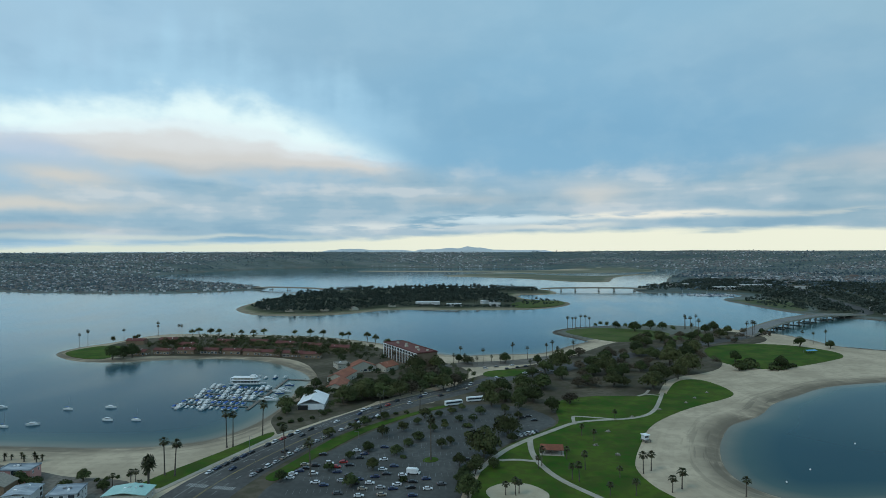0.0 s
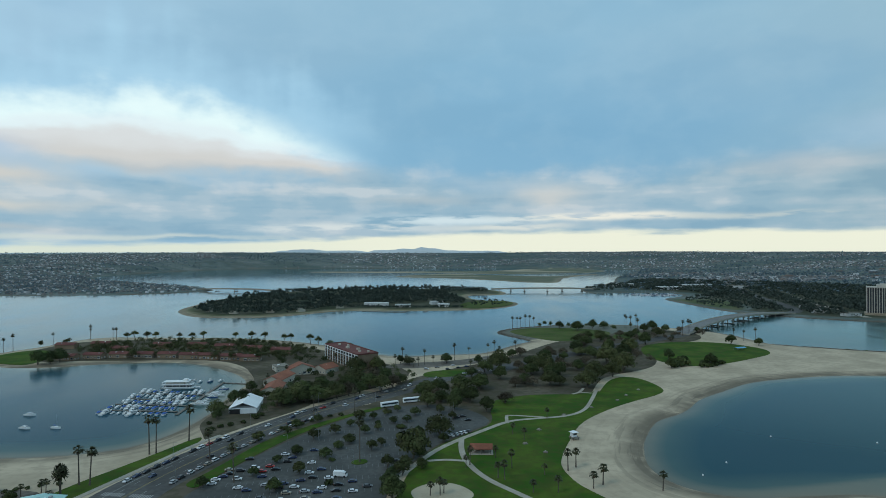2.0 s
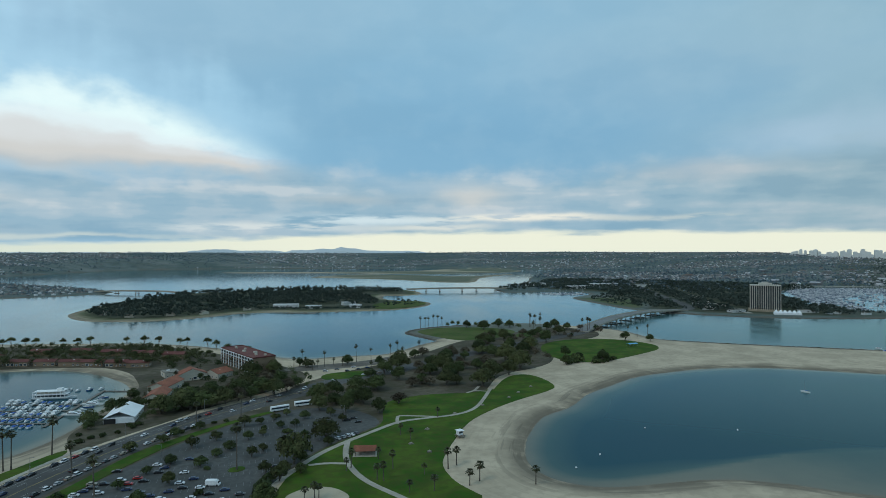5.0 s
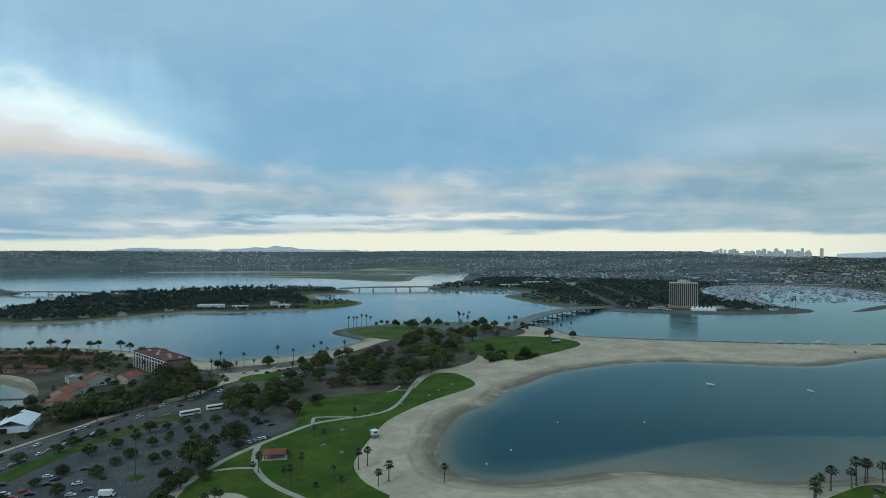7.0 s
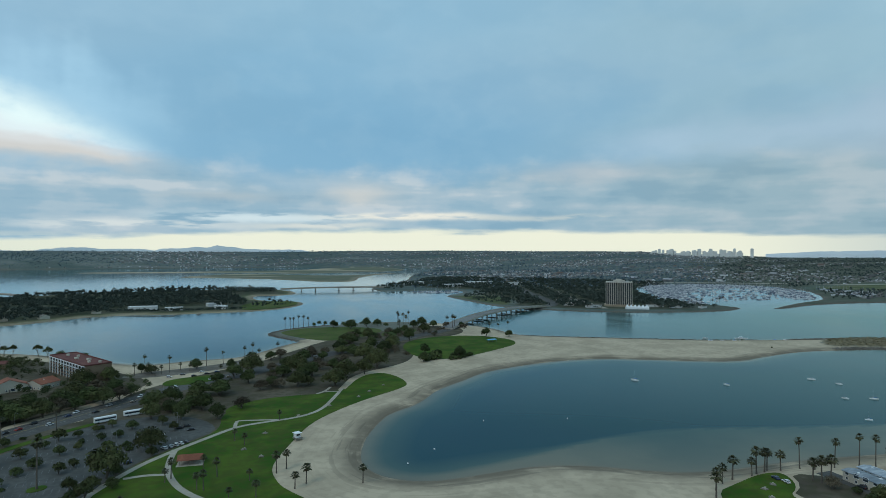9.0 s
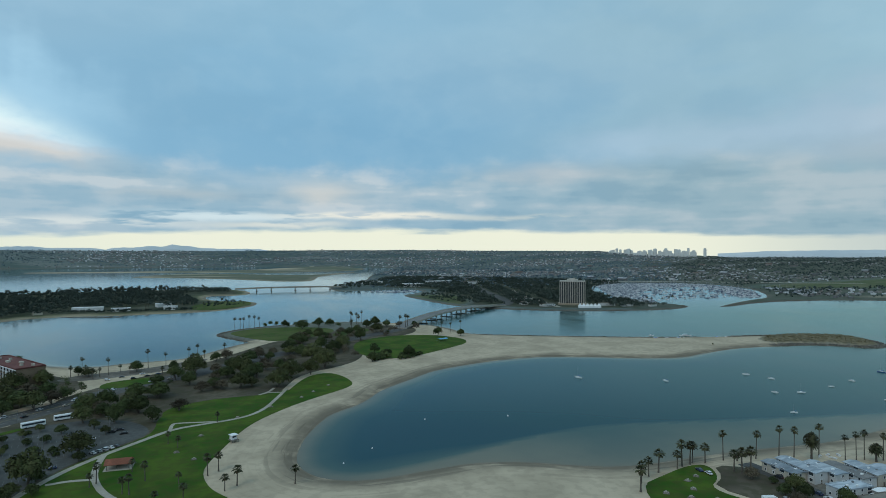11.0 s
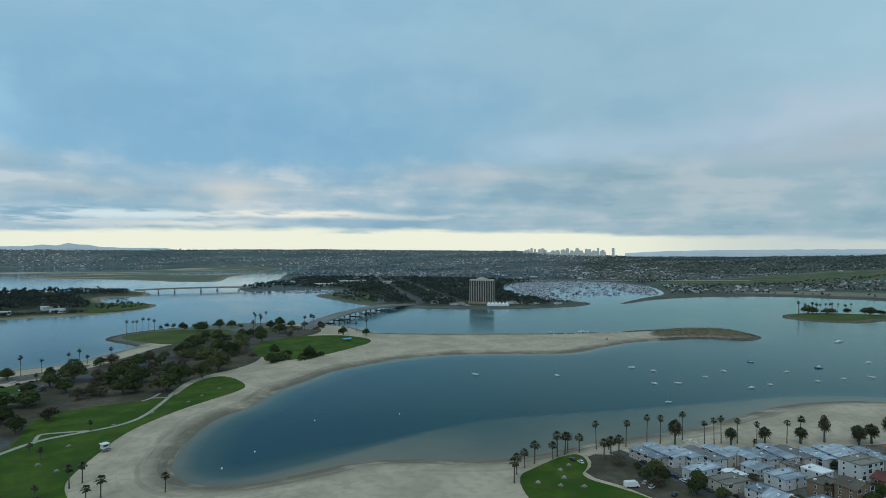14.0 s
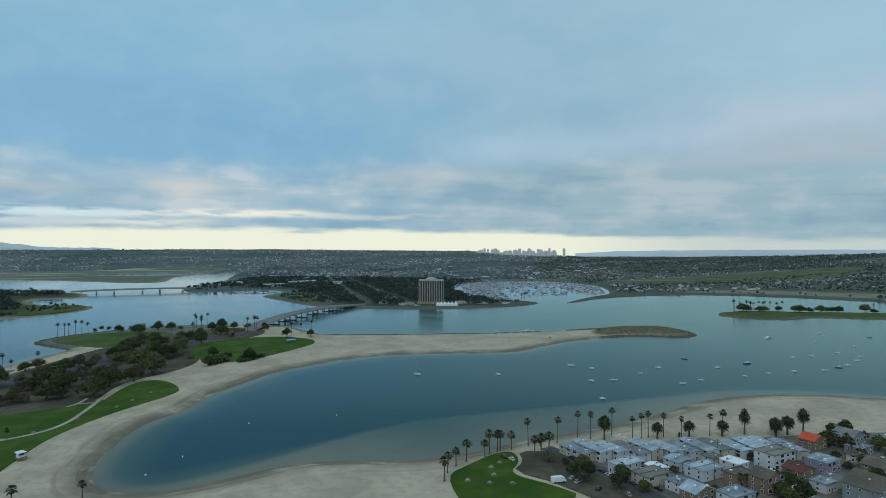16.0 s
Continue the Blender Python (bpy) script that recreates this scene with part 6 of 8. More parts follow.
for i, (x, y) in enumerate(more_lot):
    cars[(i * 3 + 2) % len(cars)].put(pose(x, y, T + 0.12, 0, 0, 8 + rng.uniform(-5, 5)), group="cars in the car park")

RL = smooth(ROADLINE, 3, closed=False)
RS = np.concatenate([[0], np.cumsum(np.linalg.norm(np.diff(RL, axis=0), axis=1))])


def along(s, off):
    """A place and heading s metres along the boulevard, off metres to its left."""
    x, y = np.interp(s, RS, RL[:, 0]), np.interp(s, RS, RL[:, 1])
    x1, y1 = np.interp(s + 1, RS, RL[:, 0]), np.interp(s + 1, RS, RL[:, 1])
    h = math.atan2(y1 - y, x1 - x)
    return x - math.sin(h) * off, y + math.cos(h) * off, math.degrees(h)


k = 0
for s, off in [(52, 11.5), (58, 11.6), (64, 11.4), (70.5, 11.4), (77, 11.3), (83, 11.2), (96, 11.0), (102, 11.0), (108.5, 10.8), (115, 10.8), (121, 10.6), (56, -11.2), (62, -11), (69, -11), (75.5, -11), (82, -10.8), (88, -10.6), (95, -10.5), (101, -10.4), (107, -10.4),
               (113, -10.2), (120, -10.2), (126, -10), (138, -9.6), (144, -9.5), (150, -9.4), (156, -9.2), (163, -9), (170, -9), (176, -8.9), (60, 4), (118, 4.5), (150, 4.6), (172, 4.4), (192, 4.5), (200, 4.2), (232, 4.1), (92, -4.2), (160, -4.4), (214, -4), (246, -4), (130, 8.2), (180, 8), (186, 8), (212, 7.6), (240, 7.2), (262, 3.5), (276, -3.5), (290, 3.5)]:
    x, y, h = along(s, off)
    c_ = red_car if k in (8, 35) else cars[(k * 5 + k // 4) % len(cars)]
    c_.put(pose(x, y, T + 0.09, 0, 0, h + (180 if off > 0 else 0)), group="cars on the boulevard")
    k += 1
for i, (x, y, h) in enumerate([(30, 542, 30), (35, 545, 28), (44, 549, 20), (55, 553, 40), (5, 520, 50), (332, 201, 85), (334, 197, 85), (331, 180, 86), (330, 174, 86), (331, 161, 86), (319, 153, 60), (312, 181, 20), (311, 176, 15), (313, 165, 25), (336, 150, 80), (303, 222, 80), (304, 217, 80), (440, 128, 10), (446, 124, 12), (452, 120, 15), (470, 112, 40),
                               (15, 560, 20), (25, 568, 15), (33, 574, 20), (20, 578, 30), (5, 570, 10), (45, 580, 40), (50, 588, 35), (-5, 562, 0)]):
    cars[(i * 3) % len(cars)].put(pose(x, y, T + 0.16, 0, 0, h), group="parked cars")


def big_vehicle(name, label, category, ln, wd, hg, m, cab=0.0, stripe=True):
    root = thing(name, label, category, m)
    bm = bmesh.new()
    box(bm, -ln / 2, ln / 2 - cab, -wd / 2, wd / 2, 0.45, hg, 0.15)
    part("body", bm, WHITE, root)
    if cab:
        bm = bmesh.new()
        extrude_profile(bm, [(ln / 2 - cab - 0.1, 0.45), (ln / 2, 0.45), (ln / 2, 1.2), (ln / 2 - 0.5, 1.35), (ln / 2 - 0.9, hg - 0.5), (ln / 2 - cab - 0.1, hg - 0.4)], wd / 2 - 0.08)
        part("cab", bm, WHITE, root)
        bm = bmesh.new()
        box(bm, ln / 2 - 0.85, ln / 2 - 0.45, -wd / 2 + 0.2, wd / 2 - 0.2, 1.4, hg - 0.75)
        part("windscreen", bm, GLASS, root)
    if stripe:
        for s in (-1, 1):
            bm = bmesh.new()
            box(bm, -ln / 2 + 0.3, ln / 2 - 0.4 - cab, s * (wd / 2 + 0.005) - 0.03, s * (wd / 2 + 0.005) + 0.03, hg * 0.5, hg * 0.8)
            part("window_band", bm, GLASS, root)
        bm = bmesh.new()
        box(bm, ln / 2 - cab - 0.05, ln / 2 - cab + 0.04, -wd / 2 + 0.2, wd / 2 - 0.2, hg * 0.42, hg * 0.85)
        part("front_glass", bm, GLASS, root)
    for x in (-ln * 0.32, ln * 0.33):
        for y in (-wd / 2 + 0.1, wd / 2 - 0.1):
            wheel(root, x, y, 0.48, 0.3)


big_vehicle("coach", "white touring coach with dark windows", "bus", 13.0, 2.55, 3.6, pose(-27, 428, T + 0.12, 0, 0, 28))
big_vehicle("coach", "white touring coach with dark windows", "bus", 13.0, 2.55, 3.6, pose(-12, 440, T + 0.12, 0, 0, 22))
big_vehicle("camper_van", "white camper van in the car park", "van", 6.8, 2.3, 2.9, pose(-39, 295, T + 0.12, 0, 0, -6), 1.6, False)
big_vehicle("camper_van", "white camper van beside the beach park", "van", 7.2, 2.3, 3.0, pose(303, 181, T + 0.2, 0, 0, -18), 1.6, False)

# ---- boats and marina ----
HULLS = {"white": WHITE, "blue": material("blue_hull", [(0.03, 0.08, 0.22), (0.04, 0.10, 0.26)], 0.3, spec=0.5)}
DECK = material("boat_deck", [(0.55, 0.54, 0.50), (0.48, 0.47, 0.44)], 0.6, (0.5, 3.0))
TARP = material("blue_boat_cover", [(0.03, 0.09, 0.30), (0.05, 0.12, 0.36)], 0.8, (0.5, 3.0))


def hull_mesh(bm, ln, beam, free, draft=0.4):
    """A boat's hull: pointed bow, raked stem, flat transom."""
    st = [(-0.5, 0.86, 0.0), (-0.2, 1.0, 0.0), (0.1, 0.95, 0.03), (0.32, 0.62, 0.10), (0.45, 0.25, 0.18), (0.5, 0.03, 0.24)]
    rows = []
    for f, w, lift in st:
        b = beam / 2 * w
        rows.append([bm.verts.new(p) for p in ((f * ln, -b, free * (1 + lift)), (f * ln * 0.96, -b * 0.72, -draft * 0.3), (f * ln * 0.92, 0, -draft), (f * ln * 0.96, b * 0.72, -draft * 0.3), (f * ln, b, free * (1 + lift)))])
    for a, b in zip(rows, rows[1:]):
        for i in range(4):
            bm.faces.new((a[i], a[i + 1], b[i + 1], b[i]))
    bm.faces.new(rows[0][::-1])
    bm.faces.new(rows[-1])
    bmesh.ops.recalc_face_normals(bm, faces=bm.faces[:])
    return rows


def boat(kind, ln, label, colour="white"):
    root = tagged(new("sailing_boat" if kind == "sail" else "motor_boat"), label, "boat")
    beam, free = ln * 0.31, ln * 0.095 + 0.25
    bm = bmesh.new()
    hull_mesh(bm, ln, beam, free)
    part("hull", bm, HULLS[colour], root)
    bm = bmesh.new()
    v = [bm.verts.new(p) for p in ((-0.495 * ln, -beam * 0.41, free * 0.96), (-0.2 * ln, -beam * 0.47, free * 0.96), (0.1 * ln, -beam * 0.45, free * 0.97), (0.32 * ln, -beam * 0.28, free * 1.04), (0.48 * ln, 0, free * 1.16),
                                   (0.32 * ln, beam * 0.28, free * 1.04), (0.1 * ln, beam * 0.45, free * 0.97), (-0.2 * ln, beam * 0.47, free * 0.96), (-0.495 * ln, beam * 0.41, free * 0.96))]
    bm.faces.new(v)
    part("deck", bm, DECK, root)
    if kind == "sail":
        bm = bmesh.new()
        box(bm, -0.12 * ln, 0.2 * ln, -beam * 0.24, beam * 0.24, free * 0.9, free + 0.5, 0.1)
        part("cabin", bm, WHITE, root)
        bm = bmesh.new()
        tube(bm, [(0.08 * ln, 0, free * 0.8, 0.09), (0.08 * ln, 0, ln * 1.25, 0.05)], 6)
        part("mast", bm, STEEL, root)
        bm = bmesh.new()
        box(bm, -0.34 * ln, 0.07 * ln, -0.12, 0.12, free + 0.95, free + 1.25, 0.06)
        part("boom", bm, TARP, root, "boom with furled blue-covered sail")
    else:
        bm = bmesh.new()
        extrude_profile(bm, [(-0.28 * ln, free * 0.9), (0.24 * ln, free * 0.9), (0.12 * ln, free + ln * 0.09), (-0.25 * ln, free + ln * 0.1)], beam * 0.36)
        part("cabin", bm, WHITE, root)
        bm = bmesh.new()
        box(bm, -0.24 * ln, 0.17 * ln, -beam * 0.365, beam * 0.365, free + ln * 0.035, free + ln * 0.075)
        part("cabin_window", bm, GLASS, root)
        if ln > 8.5:
            bm = bmesh.new()
            box(bm, -0.2 * ln, 0.03 * ln, -beam * 0.3, beam * 0.3, free + ln * 0.17, free + ln * 0.185, 0.03)
            part("hard_top", bm, WHITE, root)
            for x in (-0.19 * ln, 0.02 * ln):
                for y in (-beam * 0.27, beam * 0.27):
                    bm = bmesh.new()
                    tube(bm, [(x, y, free + ln * 0.09, 0.05), (x, y, free + ln * 0.175, 0.05)], 5)
                    part("top_post", bm, STEEL, root)
    return Kind(root)


def covered(k):
    """Blue canvas over the cockpit."""
    ob = copy_thing(k.ob, Matrix())
    for ch in list(ob.children):
        if ch.name.startswith("cabin"):
            bpy.data.objects.remove(ch)
    bm = bmesh.new()
    extrude_profile(bm, [(-3.4, 0.7), (2.2, 0.85), (1.2, 1.5), (-0.8, 1.75), (-3.2, 1.35)], 1.05)
    part("canvas_cover", bm, TARP, ob, "blue canvas boat cover")
    ob["label"] = "white motor boat under a blue canvas cover"
    return Kind(ob)


motors = [boat("motor", 10.5, "white cabin cruiser on the water"), boat("motor", 8.0, "white motor boat on the water"), boat("motor", 6.5, "small white motor boat on the water"), boat("motor", 9.5, "blue-hulled motor boat on the water", "blue")]
sails = [boat("sail", 9.0, "white sailing boat with bare mast"), boat("sail", 7.0, "small white sailing boat with bare mast"), boat("sail", 8.0, "blue-hulled sailing boat with bare mast", "blue")]
tarped = covered(motors[1])
MOORED = [(376, 437), (438, 399), (524, 394), (530, 373), (489, 335), (508, 327), (450, 287), (550, 333), (587, 342), (650, 358), (547, 287), (572, 287), (635, 312), (621, 276), (680, 309), (651, 271), (754, 302), (680, 263), (780, 296), (894, 347), (710, 251), (959, 367), (981, 383),
          (736, 250), (825, 291), (756, 251), (792, 258), (820, 266), (893, 303), (991, 326)]
for i, (x, y) in enumerate(MOORED):
    kd = sails[(0, 1, 0, 1, 2)[i % 5]] if i in (0, 1, 9, 13, 6) or i % 4 == 1 else motors[3 if i % 9 == 5 else 1 + i % 2]
    kd.put(pose(x, y, 0.0, 0, 0, 125 + rng.uniform(-30, 30)) @ Matrix.Scale(0.82, 4), group="boats at mooring")
motors[0].put(pose(652, 604, 0, 0, 0, -25) @ Matrix.Diagonal((1.5, 1.2, 0.9, 1)), group="boats at mooring")
motors[1].put(pose(612, 622, 0, 0, 0, -30), group="boats at mooring")
motors[0].put(pose(871, 392, 0, 0, 0, 5) @ Matrix.Diagonal((1.3, 1.1, 0.8, 1)), group="boats at mooring")
for x, y in [(-349, 406), (-310, 362), (-295, 368), (-298, 405), (-253, 381), (-271, 412), (-234, 382)]:
    (motors[1] if x % 2 else sails[1]).put(pose(x, y, 0, 0, 0, rng.uniform(-20, 20)) @ Matrix.Scale(1.25, 4), group="boats in the small bay")


def dock(name, x0, y0, x1, y1, wd=2.2, zz=0.55):
    root = tagged(new(name), "grey weathered plank dock on piles", "dock", "marina docks")
    ln, ang = math.hypot(x1 - x0, y1 - y0), math.degrees(math.atan2(y1 - y0, x1 - x0))
    root.matrix_basis = pose(x0, y0, 0, 0, 0, ang)
    bm = bmesh.new()
    box(bm, 0, ln, -wd / 2, wd / 2, zz - 0.35, zz)
    part("walkway", bm, WOOD, root)
    for i in range(int(ln / 8) + 1):
        bm = bmesh.new()
        tube(bm, [(i * 8 + 0.3, wd / 2 + 0.15, -4, 0.16), (i * 8 + 0.3, wd / 2 + 0.15, 2.0, 0.16)], 6)
        part("pile", bm, WOOD, root)


dock("dock", -171, 412, -176, 514)
dock("dock", -176, 512, -150, 508)
for j, yy in enumerate((420, 436, 452, 469)):
    dock("dock", -174, yy, -230 + j * 1.5, yy + 5, 1.5)
    for i in range(11):
        x = -180 - i * 4.7
        for s in (-1, 1):
            if rng.random() < 0.06:
                continue
            kd = motors[int(rng.integers(3))] if rng.random() < 0.62 else (sails[1] if rng.random() < 0.35 else tarped)
            kd.put(pose(x, yy + 0.9 * (i * 0.45) + s * 6.0, 0, 0, 0, -90 * s + rng.uniform(-4, 4)) @ Matrix.Scale(0.92, 4), group="boats in the marina")
for i in range(8):
    motors[i % 4].put(pose(-166 + rng.uniform(-1, 1), 440 + i * 7, 0, 0, 0, rng.uniform(-8, 8)), group="boats in the marina")
for i in range(4):
    motors[(0, 1, 3, 1)[i]].put(pose(-205 + i * 8, 515 + i * 2, 0, 0, 0, 80 + rng.uniform(-5, 5)), group="boats in the marina")

ferry = thing("excursion_boat", "white two-deck excursion boat with rows of posts", "boat", pose(-203, 493, 0, 0, 0, 3) @ Matrix.Diagonal((1.25, 1.1, 0.85, 1)))
bm = bmesh.new()
hull_mesh(bm, 25, 7.5, 1.3, 0.6)
part("hull", bm, WHITE, ferry)
for nm, x0, x1, z0 in (("lower_deck", -11.5, 8.5, 1.15), ("upper_deck", -11.5, 7.5, 4.0), ("roof", -11, 5.5, 6.9)):
    bm = bmesh.new()
    box(bm, x0, x1, -3.5, 3.5, z0, z0 + 0.22, 0.05)
    part(nm, bm, WHITE, ferry)
for z0, x0, x1 in ((1.35, -10, 6), (4.2, -9.5, 3)):
    bm = bmesh.new()
    box(bm, x0, x1, -2.6, 2.6, z0, z0 + 2.68)
    part("cabin", bm, GLASS if z0 < 2 else CREAM, ferry, "glazed cabin")
for i in range(9):
    for y in (-3.3, 3.3):
        for z0 in (1.3, 4.15):
            bm = bmesh.new()
            box(bm, -11.2 + i * 2.2, -11.0 + i * 2.2, y - 0.09, y + 0.09, z0, z0 + 2.8)
            part("post", bm, WHITE, ferry)
for y in (-3.45, 3.35):
    for z0 in (1.3, 4.15):
        bm = bmesh.new()
        box(bm, -11.4, 7.4, y, y + 0.1, z0 + 0.1, z0 + 1.0)
        part("rail", bm, WHITE, ferry)
bm = bmesh.new()
box(bm, 1.5, 4.5, -1.5, 1.5, 7.1, 9.2, 0.1)
part("wheelhouse", bm, WHITE, ferry)

for x, y, h in [(385, 215, 20), (390, 213, 60), (383, 211, 110), (379, 215, 30)]:
    root = thing("dinghy", "small upturned white dinghy on the sand", "boat", pose(x, y, ground_z(x, y) + 0.15, 0, 0, h), "dinghies on the beach")
    bm = bmesh.new()
    hull_mesh(bm, 4.2, 1.5, 0.55, 0.25)
    part("hull", bm, WHITE, root)
    bm = bmesh.new()
    box(bm, -0.3, 0.1, -0.62, 0.62, 0.3, 0.36)
    part("seat", bm, WOOD, root)
for x, y in [(160, 318), (207, 362), (140, 300), (262, 350)]:
    root = thing("buoy", "small white round buoy on the water", "buoy", pose(x, y, 0), "buoys")
    bm = bmesh.new()
    tube(bm, [(0, 0, -0.4, 0.15), (0, 0, -0.1, 0.42), (0, 0, 0.3, 0.45), (0, 0, 0.7, 0.25), (0, 0, 0.8, 0.08)], 10)
    part("float", bm, WHITE, root)


def street_lamp(x, y, turn):
    root = thing("street_lamp", "grey metal street lamp with a curved arm", "street lamp", pose(x, y, T, 0, 0, turn), "street lamps")
    bm = bmesh.new()
    tube(bm, [(0, 0, -0.2, 0.13), (0, 0, 8.5, 0.08)], 7)
    part("pole", bm, STEEL, root)
    bm = bmesh.new()
    box(bm, -0.05, 2.0, -0.05, 0.05, 8.4, 8.5)
    part("arm", bm, STEEL, root)
    bm = bmesh.new()
    box(bm, 1.7, 2.5, -0.15, 0.15, 8.3, 8.45, 0.04)
    part("lamp_head", bm, STEEL, root)


for i in range(9):
    s = 55 + i * 30
    x, y, h = along(s, 14 if i % 2 else -13)
    street_lamp(x, y, h + (-90 if i % 2 else 90))
for x, y in [(-60, 345), (-40, 372), (-10, 372), (-75, 335), (-35, 310), (18, 405)]:
    street_lamp(x, y, 200)

# road paint
for name, off, mat, dash in (("lane_line", 5.8, LINE, True), ("lane_line", -5.8, LINE, True), ("centre_line", 0.25, YELLOW, False), ("centre_line", -0.25, YELLOW, False), ("edge_line", 9.0, LINE, False)):
    root = tagged(new(name), "painted line along the boulevard", "road marking", kind="structure")
    s = 20.0
    bm = bmesh.new()
    while s < 300:
        ln = 4.0 if dash else 8.0
        f = 1.0 if s < 150 else 0.85
        a, b = along(s, off * f), along(s + ln, off * f)
        v = []
        for (x, y, h), sgn in ((a, -1), (b, -1), (b, 1), (a, 1)):
            v.append(bm.verts.new((x - math.sin(math.radians(h)) * 0.12 * sgn, y + math.cos(math.radians(h)) * 0.12 * sgn, T + 0.096)))
        bm.faces.new(v)
        s += ln + (6.0 if dash else 0.0)
    bmesh.ops.recalc_face_normals(bm, faces=bm.faces[:])
    part("paint", bm, mat, root)
cross = tagged(new("crosswalk"), "white striped pedestrian crossing on the boulevard", "road marking", kind="structure")
for side in (-1, 1):
    for i in range(9):
        x, y, h = along(38, side * (2.2 + i * 1.2))
        bm = bmesh.new()
        box(bm, -1.8, 1.8, -0.3, 0.3, T + 0.092, T + 0.10)
        ob = part("stripe", bm, LINE, cross)
        ob.matrix_basis = pose(x, y, 0, 0, 0, h)
bays = tagged(new("parking_lines"), "white parking bay lines on dark asphalt", "road marking", kind="structure")
bm = bmesh.new()
box(bm, -2.6, 2.6, -0.08, 0.08, 0, 0.008)
bay_line = bpy.data.meshes.new("bay_line")
bm.to_mesh(bay_line)
bm.free()
bay_line.materials.append(BAYPAINT)
lot = smooth([(-100, 275), (-90, 315), (-72, 360), (-48, 398), (-20, 426), (20, 422), (38, 392), (8, 345), (-12, 300), (-18, 265), (-100, 262)])
count = 0
for j in range(11):
    yy = 268 + j * 15.5
    for i in range(46):
        x, y = -100 + i * 3.0, yy + i * 0.45
        if count < 290 and signed(np.array([[x, y]]), lot)[0] > 4:
            share("bay_line", bay_line, bays, pose(x, y, T + 0.123, 0, 0, 98))
            count += 1

# ---- distance: woods, towns, harbour, hills ----


def ramp_material(name, cols, rough=0.85):
    """One colour of a few for each loose piece."""
    m = bpy.data.materials.new(name)
    m.use_nodes = True
    n, l = m.node_tree.nodes, m.node_tree.links
    r = n.new("ShaderNodeValToRGB")
    r.color_ramp.interpolation = "CONSTANT"
    while len(r.color_ramp.elements) < len(cols):
        r.color_ramp.elements.new(0.5)
    for i, (e, c_) in enumerate(zip(r.color_ramp.elements, cols)):
        e.position, e.color = i / len(cols), (*c_, 1)
    l.new(n.new("ShaderNodeNewGeometry").outputs["Random Per Island"], r.inputs[0])
    t = n.new("ShaderNodeTexNoise")
    t.inputs["Scale"].default_value = 0.3
    mx = n.new("ShaderNodeMix")
    mx.data_type, mx.blend_type = "RGBA", "MULTIPLY"
    mx.inputs[0].default_value = 0.4
    l.new(n.new("ShaderNodeNewGeometry").outputs["Position"], t.inputs["Vector"])
    l.new(r.outputs[0], mx.inputs[6])
    l.new(t.outputs[0], mx.inputs[7])
    l.new(mx.outputs[2], n["Principled BSDF"].inputs["Base Color"])
    n["Principled BSDF"].inputs["Roughness"].default_value = rough
    return m


TOWN_WALL = ramp_material("town_walls", [(0.34, 0.34, 0.335), (0.20, 0.195, 0.19), (0.58, 0.59, 0.60), (0.15, 0.15, 0.15), (0.27, 0.255, 0.235)])
TOWN_ROOF = ramp_material("town_roofs", [(0.14, 0.145, 0.15), (0.29, 0.30, 0.31), (0.12, 0.105, 0.095), (0.20, 0.20, 0.20), (0.10, 0.105, 0.11), (0.46, 0.47, 0.49), (0.15, 0.105, 0.085), (0.13, 0.13, 0.13)])


def inside(n, poly, lo, hi, margin=4.0):
    p = rng.uniform(lo, hi, (n, 2))
    return p[signed(p, smooth(poly, 1)) > margin]


def heights(p):
    return np.array([ground_z(x, y) for x, y in p])


def woods(name, pts, hmin, hmax, label, per=26, leaf=2.2, mat=FAR_LEAF, wide=0.42):
    """Many far trees as leaf clumps, too many to count."""
    zz = heights(pts)
    allco, alln = [], 0
    for (x, y), z0 in zip(pts, zz):
        h = rng.uniform(hmin, hmax)
        r = h * wide * rng.uniform(0.8, 1.25)
        lob = [(x + rng.uniform(-r, r) * 0.5, y + rng.uniform(-r, r) * 0.5, z0 + h * rng.uniform(0.45, 0.72), r * rng.uniform(0.5, 0.8)) for _ in range(3)]
        co, _ = leaves(lob, per, leaf * h / 10, 0.9, 0.4)
        allco.append(co)
    co = np.concatenate(allco)
    ob = new(name, mesh_from(name, co, [np.arange(len(co)).reshape(-1, 4)], [mat]))
    return tagged(ob, label, "trees", kind="stuff")


